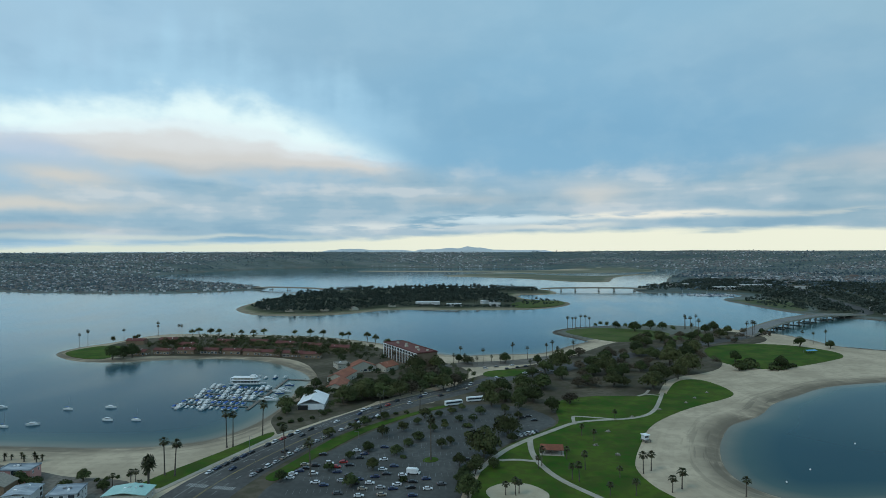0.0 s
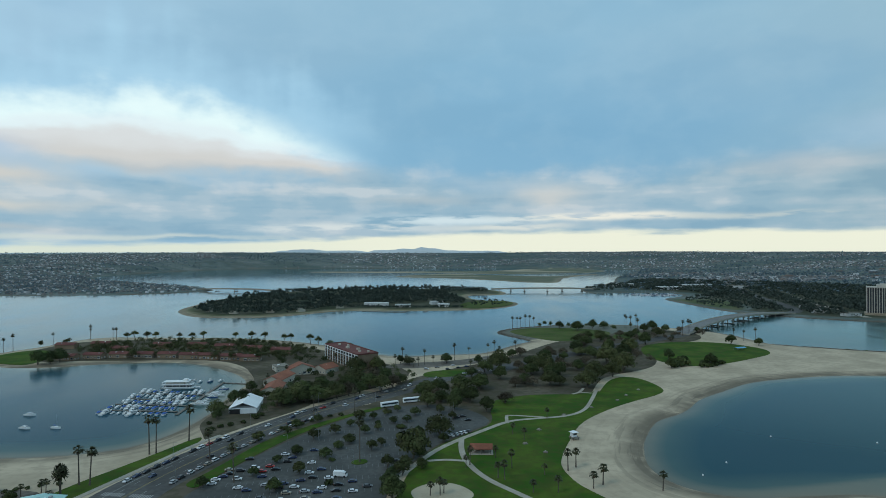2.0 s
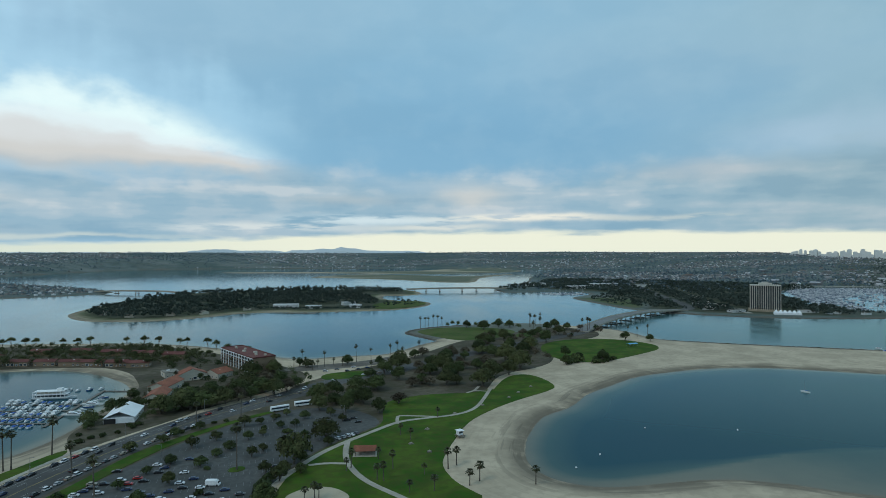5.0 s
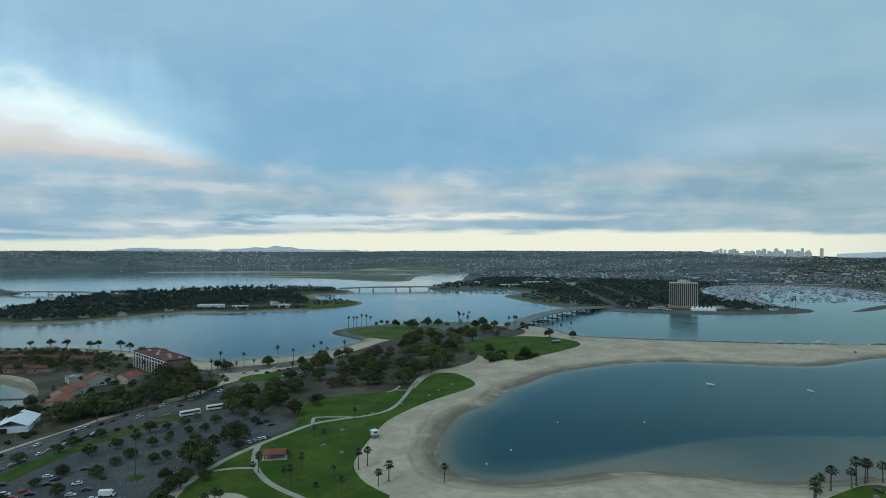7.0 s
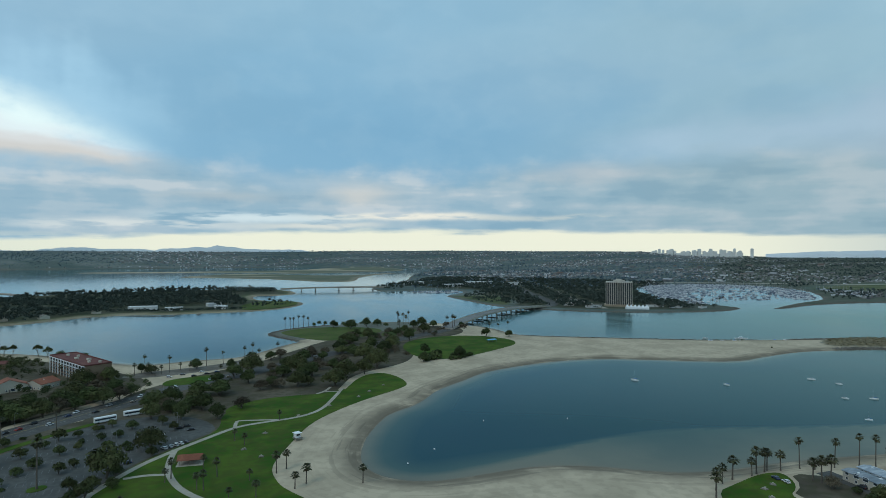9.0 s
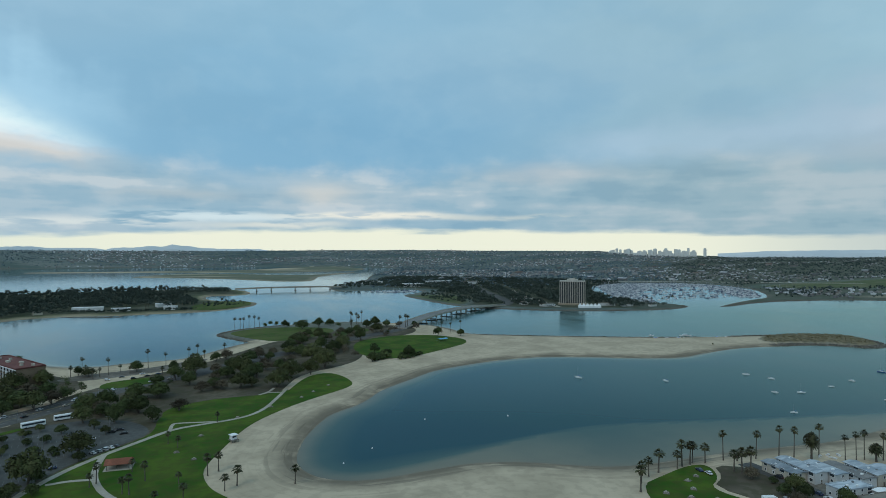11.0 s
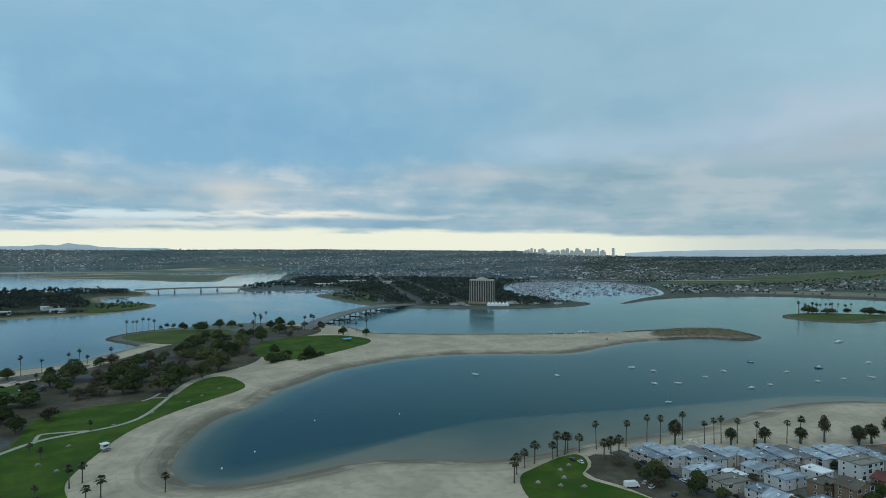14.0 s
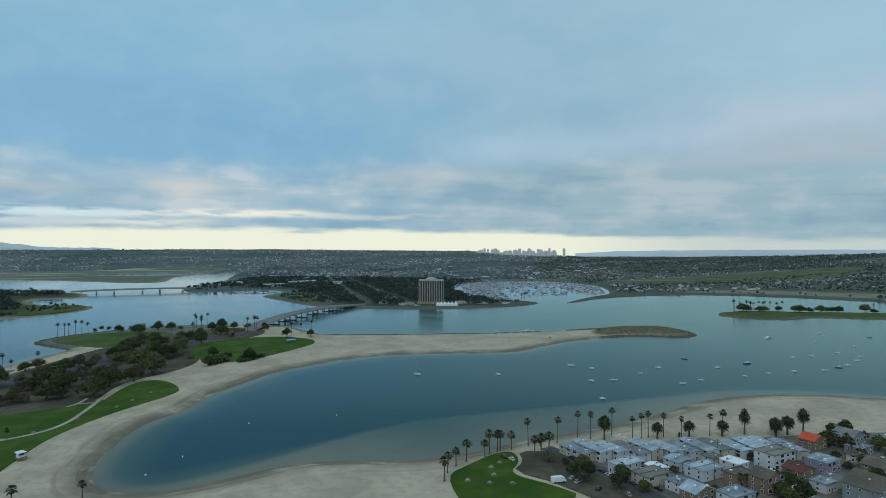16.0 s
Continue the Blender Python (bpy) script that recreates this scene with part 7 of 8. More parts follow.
def town(name, pts, turns, label, size=(9, 15), high=(3.5, 6.5)):
    """Many far houses with walls and pitched roofs, too many to count."""
    n = len(pts)
    zz = heights(pts) - 1.0
    a, b, h = rng.uniform(*size, n) / 2, rng.uniform(size[0] * 0.7, size[1] * 0.8, n) / 2, rng.uniform(*high, n) + 1.0
    c_, s_ = np.cos(turns), np.sin(turns)
    top_ = h + a * rng.uniform(0.1, 0.45, n)
    loc = []
    for sx, sy in ((-1, -1), (1, -1), (1, 1), (-1, 1)):
        loc.append((sx * a, sy * b, 0 * h))
    for sx, sy in ((-1, -1), (1, -1), (1, 1), (-1, 1)):
        loc.append((sx * a, sy * b, h))
    loc += [(0 * a, -b, top_), (0 * a, b, top_)]
    co = np.stack([np.stack([pts[:, 0] + u * c_ - v * s_, pts[:, 1] + u * s_ + v * c_, zz + w], 1) for u, v, w in loc], 1).reshape(-1, 3)
    base = (np.arange(n) * 10)[:, None]
    q = np.concatenate([base + f for f in ((0, 1, 5, 4), (1, 2, 6, 5), (2, 3, 7, 6), (3, 0, 4, 7), (5, 6, 9, 8), (7, 4, 8, 9))])
    t = np.concatenate([base + f for f in ((4, 5, 8), (6, 7, 9))])
    slots = np.concatenate([np.zeros(4 * n), np.ones(2 * n), np.zeros(2 * n)])
    ob = new(name, mesh_from(name, co, [q, t], [TOWN_WALL, TOWN_ROOF], slots))
    return tagged(ob, label, "houses", kind="stuff")


# undergrowth and further trees of the park and the resort point
woods("park_undergrowth", more[::3], 5, 10, "brownish park trees and shrubs", 210, 0.6, LEAF_BROWN, 0.5)
woods("park_shrubs", more[1::3], 4, 9, "dark green park trees and shrubs", 210, 0.6, LEAF, 0.5)
woods("park_olive_shrubs", more[2::3], 4, 9, "olive green park trees and shrubs", 210, 0.6, LEAF_OLIVE, 0.5)
woods("resort_undergrowth", row, 3.5, 8.5, "mixed dark trees and shrubs of the resort", 90, 0.9, LEAF_OLIVE, 0.55)

woods("hotel_garden_trees", np.array([(-32, 505), (-22, 512), (-15, 500), (-28, 522), (-16, 520), (-40, 540), (-48, 552), (-30, 545), (-52, 535), (-62, 545), (-70, 555), (-20, 535), (-35, 560), (-78, 520), (-88, 530), (-80, 545), (-90, 505), (-100, 490), (-110, 480), (-105, 460)]), 4.5, 7, "dark clipped trees of the hotel garden", 260, 0.75, LEAF, 0.6)
woods("resort_trees", np.array([(-112, 452), (-104, 470), (-98, 486), (-90, 498), (-108, 500), (-100, 520), (-84, 515), (-75, 505), (-72, 530), (-108, 535), (-95, 570), (-82, 580), (-105, 585), (-118, 600), (-70, 590), (-60, 580), (-130, 590), (-145, 580), (-150, 600), (-128, 612), (-100, 612), (-112, 440), (-118, 446)]), 6, 9, "dark green trees round the resort roofs", 320, 0.75, LEAF, 0.58)
woods("point_resort_trees", np.array(BAHIA), 7, 11, "olive and brown trees between resort bungalows", 300, 0.8, LEAF_OLIVE, 0.55)
woods("verge_trees", np.array([(-138, 392), (-141, 404), (-139, 416), (-143, 432), (-136, 442), (-112, 412), (-108, 420), (-103, 428), (-114, 436), (-104, 440), (-96, 432), (-122, 446), (-132, 452), (-98, 424)]), 4.5, 8, "dark trees round the white marquee", 260, 0.7, LEAF, 0.55)
woods("tip_trees", np.array([(157, 873), (165, 870), (180, 872), (190, 868), (205, 872), (215, 868), (150, 868), (225, 878), (232, 850), (245, 835), (210, 790), (195, 770), (225, 740), (240, 760)]), 6.5, 10, "dark round trees on the park's tip", 300, 0.85, LEAF, 0.58)
woods("bridge_road_trees", np.array([(180, 740), (190, 742), (205, 752), (215, 742), (222, 728), (210, 715), (198, 700), (228, 700), (235, 718), (245, 735), (258, 742), (272, 752), (285, 745), (300, 760), (310, 772), (322, 800), (296, 812), (330, 815), (345, 790), (340, 770), (205, 665), (218, 680), (205, 610), (210, 630), (214, 590)]), 6.5, 10.5, "brown and dark trees along the bridge road", 300, 0.8, LEAF_BROWN, 0.55)

# the wooded island
isle_in = [(-470, 1140), (-425, 1070), (-380, 1040), (-320, 1035), (-270, 1055), (-225, 1110), (-190, 1140), (-137, 1165), (-60, 1150), (20, 1165), (60, 1200), (60, 1320), (40, 1400), (30, 1560), (110, 1540), (140, 1600), (120, 1720), (0, 1770), (-200, 1770), (-380, 1700), (-440, 1600), (-480, 1390)]
p = inside(5200, isle_in, (-500, 1020), (170, 1780))
dens = np.array([noise.noise((x * 0.012, y * 0.012, 9.0)) for x, y in p])
p = p[(dens > -0.3) & ~((p[:, 0] > -175) & (p[:, 0] < 70) & (p[:, 1] < 1232))][:2700]
tallest = rng.random(len(p)) < 0.13
woods("island_woods", p[~tallest], 7, 12, "dense dark green trees over the resort island", 40, 1.6)
woods("island_tall_trees", p[tallest], 12, 20, "tall trees standing over the resort island", 60, 0.95, FAR_LEAF, 0.3)
p = inside(900, [(-185, 1160), (-137, 1158), (-90, 1140), (-40, 1146), (0, 1148), (52, 1152), (62, 1180), (20, 1176), (-60, 1170), (-140, 1185), (-175, 1195)], (-190, 1135), (70, 1200))[:200]
woods("island_shore_trees", p, 4, 7.5, "low dark trees along the island's shore", 40, 1.5)
tip = inside(300, [(60, 1180), (110, 1185), (150, 1250), (150, 1320), (100, 1330), (60, 1300)], (50, 1170), (160, 1340))[:38]
woods("island_tip_trees", tip, 5, 9, "scattered dark trees on the island's grassy tip", 34, 1.9)
slab("island_lawn", [(50, 1150), (105, 1172), (142, 1220), (158, 1265), (152, 1322), (110, 1335), (60, 1300), (40, 1220)], 1.6, 2.15, MEADOW, "green lawn at the island's tip")
for i, (x, y, wx, ly, h, t_) in enumerate([(-125, 1215, 48, 14, 6, 0), (-70, 1190, 30, 12, 5, 5), (10, 1190, 22, 12, 6, -10), (-5, 1250, 26, 16, 6, 20), (-300, 1080, 14, 9, 4, 10), (-360, 1065, 14, 9, 4, 0), (-420, 1110, 14, 9, 4, -30), (-250, 1100, 14, 9, 4, 40), (-190, 1165, 14, 9, 4, 20)]):
    house(x, y, wx, ly, h, t_, WHITE if i < 4 else TANROOF, PALEWALL if i < 4 else CREAM, "island resort building with white roof" if i < 4 else "small island resort bungalow", "flat" if i < 4 else "gable", 1, "island resort buildings", zz=1.9, wins=False)
for x0, y0, x1, y1 in ((-150, 1128, -60, 1098), (-60, 1120, -62, 1098), (-20, 1130, -24, 1104)):
    dock("dock", x0, y0, x1, y1, 3.0, 0.7)
for x, y in [(-30, 1180), (-26, 1186), (-18, 1182), (-60, 1178), (20, 1178), (30, 1188), (48, 1192), (66, 1196)]:
    tall_palms[0].put(at(x, y, 0, 0.8), group="palms on the island")

# point with houses across the water
cr = [(-2400, 1720), (-1362, 1605), (-1216, 1565), (-1089, 1540), (-888, 1560), (-760, 1592), (-700, 1680), (-665, 1725), (-715, 1820), (-900, 2010), (-1180, 2215), (-1420, 2420), (-1590, 2720), (-2600, 2800)]


def blocks(n, poly, lo, hi, turn, pitch=(26, 38), jitter=2.0, keep=0.85):
    """House plots along streets that run at one angle."""
    c_, s_ = math.cos(turn), math.sin(turn)
    span = max(hi[0] - lo[0], hi[1] - lo[1])
    u = np.arange(-span, span, pitch[0])
    v = np.arange(-span, span, pitch[1])
    U, V = np.meshgrid(u, v)
    cx, cy = (lo[0] + hi[0]) / 2, (lo[1] + hi[1]) / 2
    q = np.stack([cx + U * c_ - V * s_, cy + U * s_ + V * c_], -1).reshape(-1, 2) + rng.uniform(-jitter, jitter, (U.size, 2)) * 2
    q = q[(q[:, 0] > lo[0]) & (q[:, 0] < hi[0]) & (q[:, 1] > lo[1]) & (q[:, 1] < hi[1]) & (rng.random(len(q)) < keep)]
    q = q[signed(q, smooth(poly, 1)) > 8]
    return q[rng.permutation(len(q))[:n]]


h_ = blocks(1700, cr, (-2400, 1530), (-640, 2800), 0.35, (17, 30), 2.0, 0.75)
town("point_houses", h_, 0.35 + rng.normal(0, 0.08, len(h_)), "pale houses of the residential point across the bay", (6, 10), (2.5, 4.5))
p = inside(7000, cr, (-2400, 1530), (-640, 2800))[:5000]
woods("point_trees", p, 4, 9, "haze-tinted street trees between the houses on the point", 13, 2.2, HAZE_LEAF)

# the far mainland rising to the mesas
main_far = (COAST_A + COAST_B)
hill_pts = rng.uniform((-4600, 300), (4780, 4800), (74000, 2))
rr_ = np.hypot(hill_pts[:, 0], hill_pts[:, 1])
bb = np.degrees(np.arctan2(hill_pts[:, 0], hill_pts[:, 1]))
coast_poly = smooth(main_far, 1)
ok = (rr_ < 4850) & (rr_ > 1700) & (bb > -52) & (bb < 78)
hill_pts, bb, rr_ = hill_pts[ok], bb[ok], rr_[ok]
insea = signed(hill_pts, coast_poly)
keep = (insea > 25) & ~((hill_pts[:, 0] < -640) & (hill_pts[:, 1] < 2700) & (signed(hill_pts, smooth(cr, 1)) > -20))
hill_pts, bb, rr_ = hill_pts[keep], bb[keep], rr_[keep]
mead = signed(hill_pts, meadow) < 0
flat_ = signed(hill_pts, flats) < -5
hill_pts, bb, rr_ = hill_pts[mead & flat_], bb[mead & flat_], rr_[mead & flat_]
dn = np.array([noise.noise((x * 0.0012, y * 0.0035, 2.0)) + 0.5 * noise.noise((x * 0.005, y * 0.012, 8.0)) for x, y in hill_pts])
plain = (rr_ < 2400) & (bb > 10) & (bb < 52)
hs = hill_pts[(dn > 0.05) & ~plain & ((bb < 42) | (rng.random(len(bb)) < 0.5))][:16000]
turns = 0.3 + np.array([noise.noise((x * 0.001, y * 0.001, 4.0)) for x, y in hs]) * 2
town("hillside_houses", hs, turns, "countless pale houses on the far hillsides", (6, 11), (2.5, 5.0))
ht = hill_pts + rng.uniform(-14, 14, hill_pts.shape)
ht = rng.permutation(ht[(dn < 0.02) | (rng.random(len(dn)) < 0.3) | ((bb > 45) & (dn < 0.25))])[:30000]
ht = ht[signed(ht, coast_poly) > 12]
right = np.degrees(np.arctan2(ht[:, 0], ht[:, 1])) > 43
# haze on these trees comes from their leaf colours
woods("near_hillside_trees", ht[right], 6, 12, "dark trees between the houses across the river", 10, 3.0, HALF_HAZE_LEAF)
woods("hillside_trees", ht[~right], 6, 12, "haze-tinted trees between the houses on far hillsides", 8, 3.2, HAZE_LEAF)
# larger sheds and halls on the flat land
big_ = blocks(170, [(700, 1900), (1100, 1700), (1500, 1700), (2600, 1600), (3200, 2200), (2400, 3000), (1300, 3000), (900, 2600)], (700, 1600), (3300, 3000), 0.5, (110, 150), 14, 0.45)
town("sheds", big_, 0.5 + rng.normal(0, 0.05, len(big_)), "large pale flat-roofed sheds and shops on the plain", (16, 42), (4, 8))

# wooded park and trees round the harbour
hb = [(530, 1120), (560, 1085), (600, 1060), (660, 980), (720, 960), (800, 930), (870, 915), (900, 1040), (940, 1180), (1060, 1400), (1200, 1560), (1400, 1650), (1200, 1900), (900, 2200), (700, 2200), (620, 2000), (520, 1780), (560, 1640), (660, 1560), (640, 1440), (560, 1380), (540, 1250)]
p = inside(10500, hb, (500, 900), (1450, 2250), 6)
gapw = np.array([noise.noise((x * 0.009, y * 0.009, 6.0)) for x, y in p])
road_gap = np.minimum(np.abs((p[:, 0] - 640) - (p[:, 1] - 1080) * 0.32), np.abs((p[:, 0] - 720) - (p[:, 1] - 1050) * 0.30))
near_tower = (np.abs(p[:, 0] - 752) < 48) & (p[:, 1] > 930) & (p[:, 1] < 1055)
green_ = signed(p, park_n) > -5
p = p[(gapw > -0.5) & (road_gap > 12) & ~near_tower & ~green_][:5200]
woods("harbour_trees", p, 6, 12, "dark green trees round the harbour and its roads", 17, 2.5, FAR_LEAF, 0.6)
grove = inside(2500, [(600, 1060), (660, 985), (730, 955), (880, 920), (935, 925), (905, 1040), (950, 1190), (1060, 1380), (800, 1420), (720, 1250), (690, 1120), (640, 1080)], (590, 915), (1070, 1420), 5)
rg = np.minimum(np.abs((grove[:, 0] - 640) - (grove[:, 1] - 1080) * 0.32), np.abs((grove[:, 0] - 720) - (grove[:, 1] - 1050) * 0.30))
grove = grove[(rg > 12) & ~((np.abs(grove[:, 0] - 752) < 42) & (grove[:, 1] < 1052))][:760]
woods("hotel_grove", grove, 4, 10, "dark trees round the harbour hotel and car parks", 30, 1.5)
p = inside(400, [(520, 1110), (530, 1380), (640, 1380), (620, 1200), (570, 1100)], (500, 1090), (650, 1390))[:130]
woods("harbour_park_trees", p, 5, 9, "scattered trees on the harbour lawn", 30, 2.0)
p = inside(300, [(395, 1700), (400, 1610), (440, 1600), (500, 1640), (560, 1760), (600, 2000), (480, 1850)], (380, 1590), (620, 2050))[:90]
woods("channel_trees", p, 8, 14, "dark trees at the foot of the far bridge", 30, 2.0)
p = np.concatenate([inside(900, [(1260, 1480), (1280, 1200), (1180, 1030), (1320, 980), (1480, 920), (1560, 1100), (1500, 1500), (1300, 1640)], (1150, 900), (1600, 1650))[:130], inside(700, [(1500, 1120), (2100, 1120), (3000, 1100), (3000, 1180), (1600, 1200)], (1500, 1080), (3000, 1200))[:120]])
p = p[signed(p, LANDS["coast"][0]) > 6]
woods("river_trees", p, 5, 10, "low dark trees along the river flats", 24, 2.2)
ribbon("harbour_road", [(596, 1044), (650, 1085), (690, 1200), (740, 1400), (820, 1650), (900, 1900)], [22, 20, 26, 30], 1.7, 2.15, ROAD, "grey road from the bridge through the trees", "road")
ribbon("harbour_road", [(700, 985), (720, 1060), (770, 1240), (840, 1450)], [12, 14, 16], 1.7, 2.14, CONCRETE, "pale road behind the harbour hotel", "road")
ribbon("river_road", [(1150, 1760), (1450, 1700), (1700, 1560), (2050, 1350), (2700, 1150), (3600, 900)], [20, 22, 26], 1.7, 2.6, CONCRETE, "pale raised river road", "road")
for i, (x, y, wx, ly, h) in enumerate([(690, 1010, 30, 14, 5), (670, 1060, 26, 12, 5), (810, 985, 30, 14, 5), (835, 955, 22, 10, 4), (700, 1140, 30, 20, 6), (640, 1700, 60, 24, 8), (760, 1800, 90, 24, 9), (860, 1760, 60, 30, 8), (560, 1870, 70, 20, 8), (880, 935, 16, 8, 4)]):
    house(x, y, wx, ly, h, rng.uniform(-15, 15), WHITE if i in (5, 6, 8) else TANROOF, PALEWALL, "low pale harbour building among trees", "flat", 1, "harbour buildings", zz=1.9, wins=False)


BOATS = ramp_material("moored_boats", [(0.60, 0.62, 0.64), (0.34, 0.37, 0.40), (0.66, 0.68, 0.70), (0.08, 0.11, 0.17), (0.48, 0.50, 0.52), (0.16, 0.19, 0.24)], 0.5)


def harbour_boats(name, pts, label):
    """Moored hulls and masts, too many to count."""
    n = len(pts)
    t = rng.choice([0.25, 0.25 + math.pi / 2], n) + rng.normal(0, 0.1, n)
    ln, bm_ = rng.uniform(7, 13, n), rng.uniform(2.6, 3.8, n)
    loc = [(-0.5, -0.5, 0), (0.25, -0.5, 0), (0.5, 0, 0), (0.25, 0.5, 0), (-0.5, 0.5, 0), (-0.5, -0.5, 1.3), (0.25, -0.5, 1.4), (0.5, 0, 1.6), (0.25, 0.5, 1.4), (-0.5, 0.5, 1.3), (-0.3, -0.35, 1.3), (0.15, -0.3, 1.3), (0.15, 0.3, 1.3), (-0.3, 0.35, 1.3), (-0.3, -0.3, 2.5), (0.05, -0.3, 2.5), (0.05, 0.3, 2.5), (-0.3, 0.3, 2.5)]
    mast = np.where(rng.random(n) < 0.6, rng.uniform(10, 15, n), 2.6)
    loc2 = [(-0.012, -0.03, 1), (0.012, -0.03, 1), (0.0, 0.03, 1)]
    vs = []
    for u, v, w in loc:
        vs.append((u * ln, v * bm_, np.full(n, w)))
    for w in (0, 1):
        for u, v, _ in loc2:
            vs.append((u * ln, v * bm_, np.where(w, mast, 1.3)))
    co = np.stack([np.stack([pts[:, 0] + a * np.cos(t) - b * np.sin(t), pts[:, 1] + a * np.sin(t) + b * np.cos(t), c_], 1) for a, b, c_ in vs], 1).reshape(-1, 3)
    base = (np.arange(n) * 24)[:, None]
    q = np.concatenate([base + f for f in ((0, 1, 6, 5), (1, 2, 7, 6), (2, 3, 8, 7), (3, 4, 9, 8), (4, 0, 5, 9), (10, 11, 15, 14), (11, 12, 16, 15), (12, 13, 17, 16), (13, 10, 14, 17), (14, 15, 16, 17), (18, 19, 22, 21), (19, 20, 23, 22), (20, 18, 21, 23))])
    five = base + np.array((5, 6, 7, 8, 9))
    ob = new(name, mesh_from(name, co, [q, five], [BOATS]))
    return tagged(ob, label, "boats", kind="stuff")


def rows_in(poly, lo, hi, turn, pitch, keep):
    return blocks(9999, poly, lo, hi, turn, pitch, 0.6, keep)


bp = rows_in([(900, 1050), (960, 1185), (1085, 1400), (1212, 1540), (1300, 1470), (1240, 1330), (1150, 1290), (1070, 1200), (1010, 1080), (975, 1020), (940, 1000)], (880, 980), (1310, 1560), 0.25, (6.5, 17), 0.8)
bp2 = rows_in([(1085, 1400), (1184, 1560), (1300, 1640), (1456, 1620), (1560, 1560), (1570, 1400), (1500, 1260), (1400, 1140), (1310, 1050), (1250, 1020), (1225, 1060), (1330, 1200), (1420, 1330), (1400, 1420), (1250, 1420), (1150, 1330)], (1060, 1000), (1600, 1660), 0.25, (6.5, 19), 0.72)
bp3 = rows_in([(930, 1040), (960, 1185), (1085, 1400), (1184, 1550), (1300, 1630), (1456, 1610), (1550, 1550), (1500, 1260), (1400, 1140), (1300, 1050), (1200, 1060), (1120, 1060), (1020, 1040)], (900, 1000), (1580, 1640), 0.25, (11, 27), 0.55)
sea_ok = np.concatenate([bp, bp2, bp3])
sea_ok = sea_ok[signed(sea_ok, LANDS["coast"][0]) < -3]
harbour_boats("harbour_boats", sea_ok, "crowded white boats and masts in the harbour basin")
bp = rows_in([(455, 1560), (520, 1555), (600, 1570), (605, 1500), (560, 1450), (480, 1500)], (440, 1440), (620, 1600), 0.1, (6, 18), 0.8)
harbour_boats("channel_boats", bp[signed(bp, LANDS["coast"][0]) < -3], "white boats at the small far marina")
bp = blocks(200, [(1400, 1060), (1500, 1010), (1640, 1240), (1600, 1330), (1540, 1250)], (1390, 1000), (1650, 1340), 0.3, (7, 17), 1.0, 0.7)
ob = harbour_boats("dry_boats", bp, "white boats laid up on the boatyard")
ob.location.z = 2.0


def boulders(name, line, n, label, size=(0.8, 2.0), band=4.0, closed=True, base=0.0):
    """Rip-rap along a shore, too many to count."""
    p = smooth(line, 2, closed)
    s = np.concatenate([[0], np.cumsum(np.linalg.norm(np.diff(p, axis=0), axis=1))])
    u = rng.uniform(0, s[-1], n)
    x, y = np.interp(u, s, p[:, 0]) + rng.uniform(-band, band, n), np.interp(u, s, p[:, 1]) + rng.uniform(-band, band, n)
    zz = np.maximum([ground_z(a, b) for a, b in zip(x, y)], base)
    cube = np.array([(-1, -1, -1), (1, -1, -1), (1, 1, -1), (-1, 1, -1), (-0.7, -0.7, 0.8), (0.8, -0.6, 0.7), (0.7, 0.7, 0.9), (-0.6, 0.8, 0.7)])
    r = rng.uniform(*size, n) / 2
    jit = rng.uniform(0.7, 1.3, (n, 8, 3))
    a = rng.uniform(0, 6.3, n)
    loc = cube[None] * jit * r[:, None, None]
    co = np.stack([x[:, None] + loc[..., 0] * np.cos(a)[:, None] - loc[..., 1] * np.sin(a)[:, None], y[:, None] + loc[..., 0] * np.sin(a)[:, None] + loc[..., 1] * np.cos(a)[:, None], zz[:, None] + loc[..., 2] + 0.1], -1).reshape(-1, 3)
    b_ = (np.arange(n) * 8)[:, None]
    q = np.concatenate([b_ + f for f in ((0, 1, 5, 4), (1, 2, 6, 5), (2, 3, 7, 6), (3, 0, 4, 7), (4, 5, 6, 7))])
    ob = new(name, mesh_from(name, co, [q], [ROCK]))
    return tagged(ob, label, "rocks", kind="stuff")


boulders("jetty_rocks", [(700, 578), (731, 573), (800, 558), (838, 533), (840, 500), (820, 462), (786, 450), (764, 478), (733, 500), (690, 506)], 900, "dark rock armour round the jetty head", (1.2, 2.8), 4, False)
boulders("tip_rocks", [(118, 752), (107, 775), (92, 802), (85, 822), (92, 845), (110, 866), (140, 886), (180, 900)], 500, "dark rocks along the park's tip", (0.8, 1.8), 2.5, False)
boulders("spit_rocks", [(400, 716), (434, 694), (488, 664), (548, 635), (596, 611), (662, 590)], 500, "line of dark rocks along the sand spit", (0.8, 1.8), 2.0, False)
boulders("islet_rocks", ISLET, 700, "dark rocks round the islet", (1.0, 2.2), 2.5)
boulders("point_rocks", [(569, 1030), (622, 975), (685, 937), (766, 906), (854, 891), (917, 900), (955, 925), (966, 950)], 700, "rock edge below the harbour hotel", (1.0, 2.2), 3, False)
boulders("breakwater_rocks", [(1022, 902), (1045, 900), (1129, 938), (1307, 955), (1499, 877), (1583, 731), (1626, 549)], 800, "dark rock breakwater at the harbour mouth", (1.2, 2.6), 3.5, False)
for i, (x, y) in enumerate([(597, 596), (611, 592), (626, 588), (636, 590), (678, 578), (690, 574)]):
    (motors[2] if i % 2 else tarped).put(at(x, y, rng.uniform(0, 360), 0.8), "small motor boat drawn up on the spit", "boats on the spit")
for x, y in [(460, 674), (478, 668), (548, 634), (612, 600), (640, 592), (575, 618), (625, 532)]:
    bushes[0].put(at(x, y, rng.uniform(0, 360), 0.6), group="bushes on the spit")

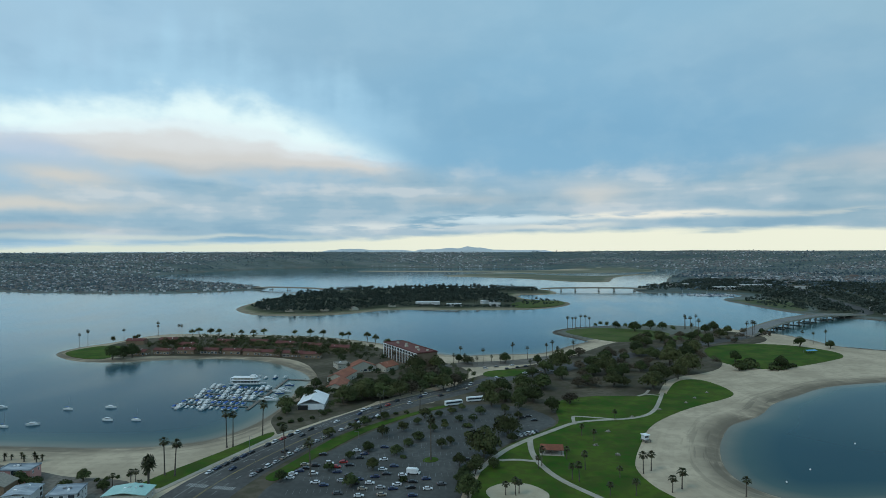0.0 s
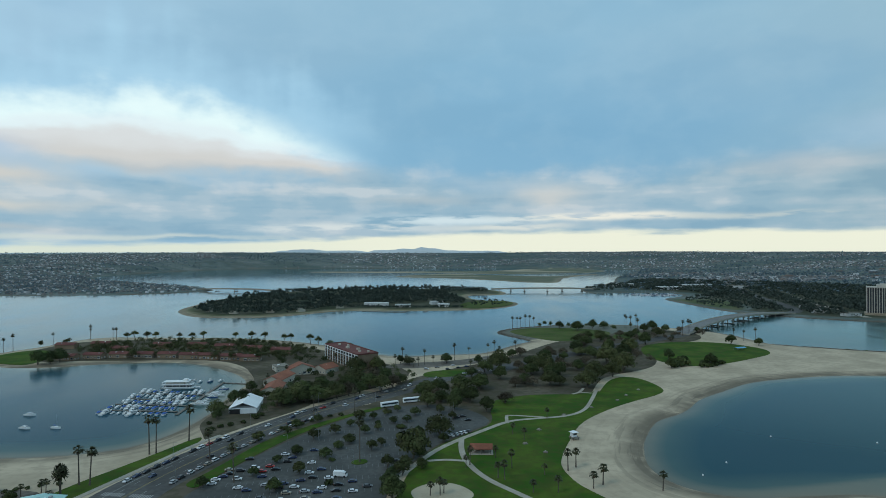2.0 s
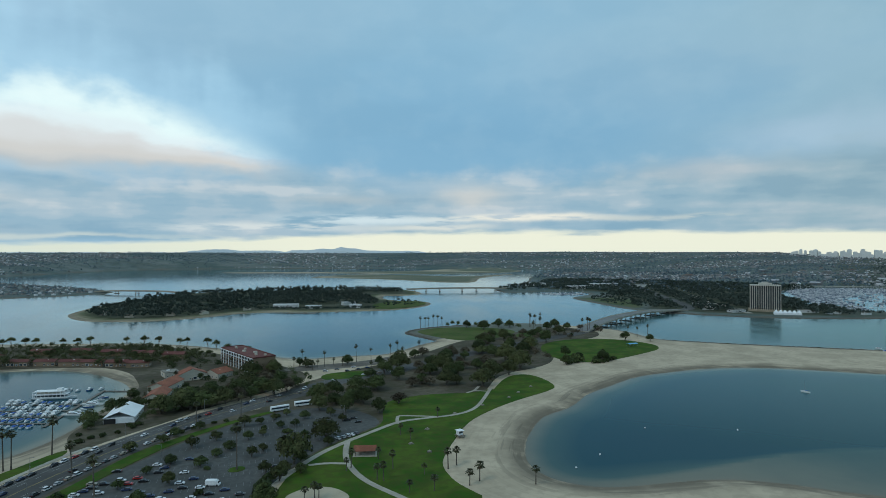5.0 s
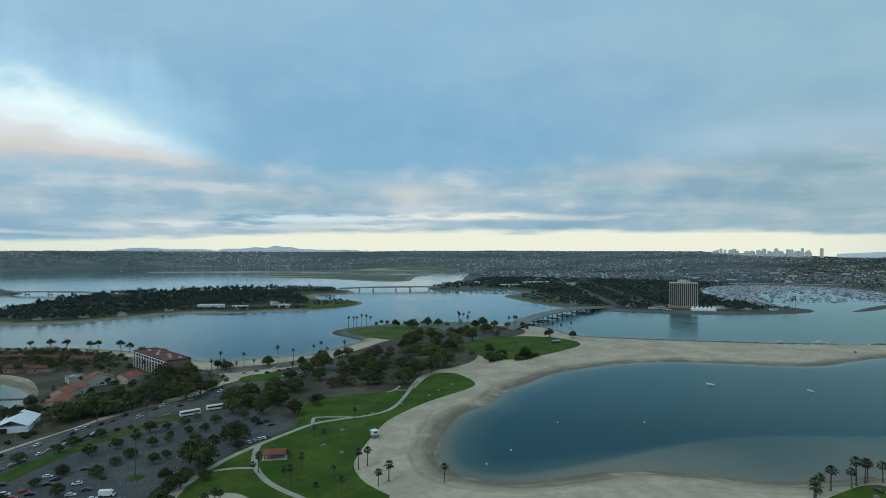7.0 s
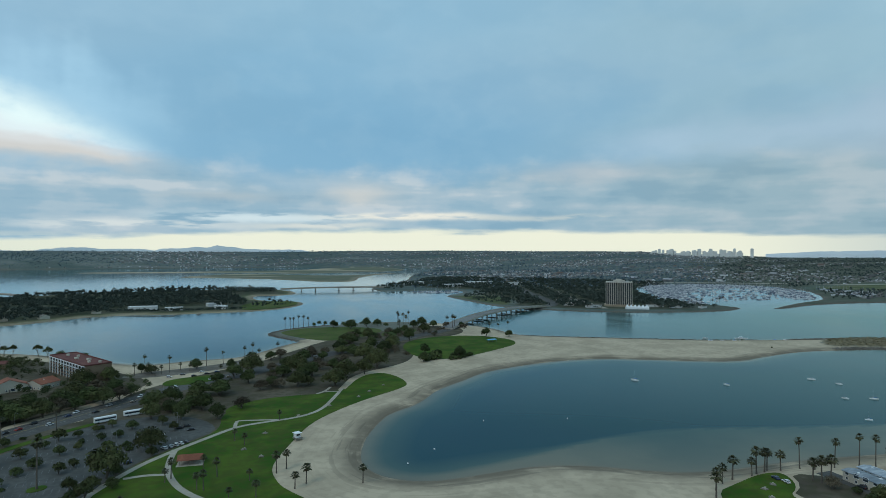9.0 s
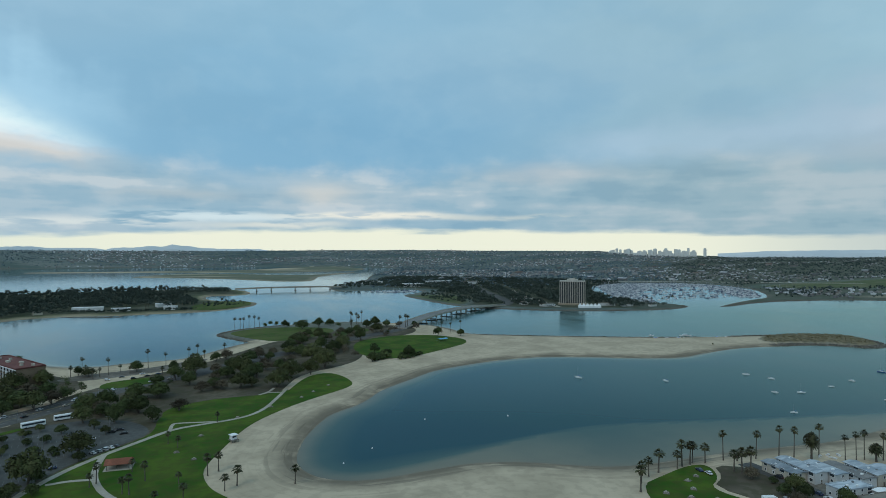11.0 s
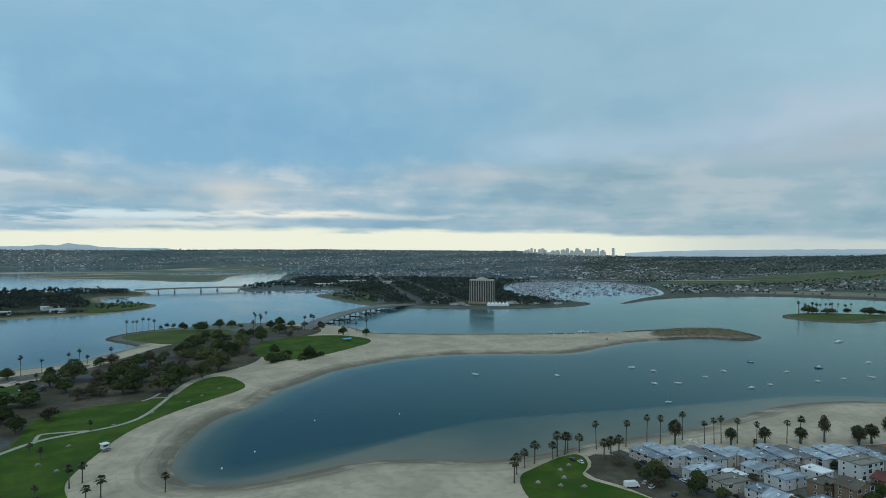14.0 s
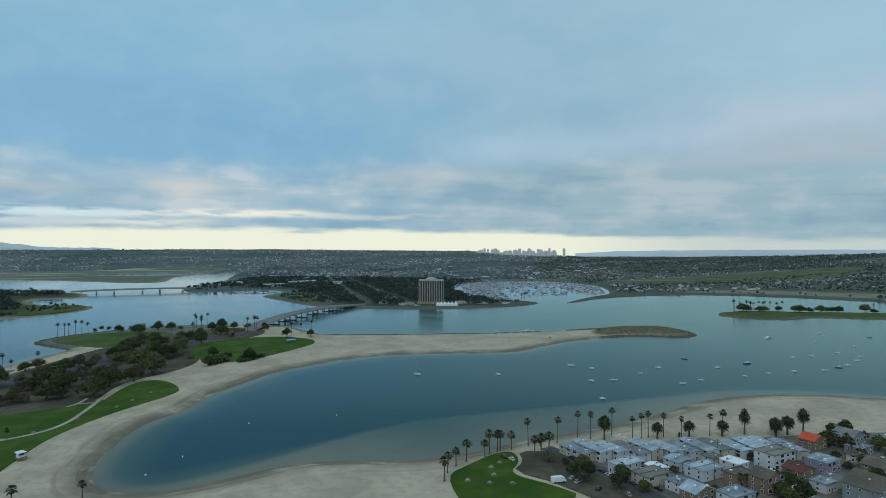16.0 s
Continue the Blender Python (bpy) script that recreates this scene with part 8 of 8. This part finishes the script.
scrub = inside(900, [(690, 515), (735, 560), (800, 550), (830, 528), (832, 500), (816, 468), (790, 458), (770, 488), (735, 510)], (690, 455), (840, 570), 1.0)[:420]
woods("jetty_scrub", scrub, 0.6, 1.4, "dry golden-brown scrub over the jetty head", 12, 4.5, DRYSCRUB, 0.9)

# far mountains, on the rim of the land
# the haze over the ridges is put into this pale base colour
HAZE = material("haze_tinted_mountain", [(0.52, 0.58, 0.62), (0.60, 0.64, 0.66), (0.55, 0.60, 0.63)], 1.0, (0.002, 0.01), spec=0.0)


def ridge(name, stops, label, r0=4900.0, seed=0.0):
    """stops: bearing in degrees and height of the crest."""
    b0, b1 = stops[0][0], stops[-1][0]
    bs = np.linspace(b0, b1, 90)
    hs_ = np.interp(bs, [s[0] for s in stops], [s[1] for s in stops])
    hs_ = hs_ + np.array([noise.noise((b * 1.3, seed, 0)) * 5 + noise.noise((b * 4, seed, 1)) * 2 for b in bs]) * np.clip((hs_ - 90) / 25, 0, 1)
    bm = bmesh.new()
    rows = []
    for b, h in zip(bs, hs_):
        s_, c_ = math.sin(math.radians(b)), math.cos(math.radians(b))
        rows.append([bm.verts.new((50 + rr * s_, rr * c_, hh)) for rr, hh in ((r0 - 60, 40), (r0 - 25, 40 + (h - 40) * 0.7), (r0, h), (r0 + 40, 40))])
    for a, b in zip(rows, rows[1:]):
        for i in range(3):
            bm.faces.new((a[i], b[i], b[i + 1], a[i + 1]))
    bmesh.ops.recalc_face_normals(bm, faces=bm.faces[:])
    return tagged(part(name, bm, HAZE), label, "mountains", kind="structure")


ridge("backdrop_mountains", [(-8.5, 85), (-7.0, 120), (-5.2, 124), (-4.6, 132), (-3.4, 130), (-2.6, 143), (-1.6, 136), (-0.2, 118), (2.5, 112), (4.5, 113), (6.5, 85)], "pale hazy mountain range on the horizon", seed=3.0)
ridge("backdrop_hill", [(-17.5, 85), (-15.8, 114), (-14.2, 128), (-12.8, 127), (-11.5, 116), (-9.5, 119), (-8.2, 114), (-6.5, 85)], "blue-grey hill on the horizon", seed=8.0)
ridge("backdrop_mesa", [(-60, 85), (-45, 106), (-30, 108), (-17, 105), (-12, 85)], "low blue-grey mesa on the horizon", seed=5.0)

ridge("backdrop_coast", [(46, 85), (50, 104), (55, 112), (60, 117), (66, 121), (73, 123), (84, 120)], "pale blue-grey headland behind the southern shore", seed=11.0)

# the downtown skyline
# tower colours are paled to carry the haze in front of them
CITY = ramp_material("haze_tinted_towers", [(0.70, 0.73, 0.72), (0.76, 0.78, 0.76), (0.65, 0.69, 0.69), (0.80, 0.81, 0.78)])
for i in range(42):
    b = 37.0 + 7.6 * (i + rng.uniform(-0.4, 0.4)) / 41
    tall_ = rng.uniform(80, 94) if rng.random() < 0.35 else rng.uniform(94, 113)
    if i in (3, 9, 21, 26, 30, 36):
        tall_ = rng.uniform(114, 122)
    if i >= 40:
        b, tall_ = 45.0, 121
    root = thing("skyscraper", "hazy grey downtown tower on the horizon", "skyscraper", pose(50 + 4760 * math.sin(math.radians(b)), 4760 * math.cos(math.radians(b)), 40, 0, 0, -b + rng.uniform(-20, 20)), "downtown towers")
    wd = rng.uniform(14, 26)
    bm = bmesh.new()
    box(bm, -wd / 2, wd / 2, -wd / 2, wd / 2, 0, tall_ - 40)
    part("shaft", bm, CITY, root)
    bm = bmesh.new()
    box(bm, -wd * 0.3, wd * 0.3, -wd * 0.3, wd * 0.3, tall_ - 40, tall_ - 37)
    part("crown_block", bm, CITY, root)
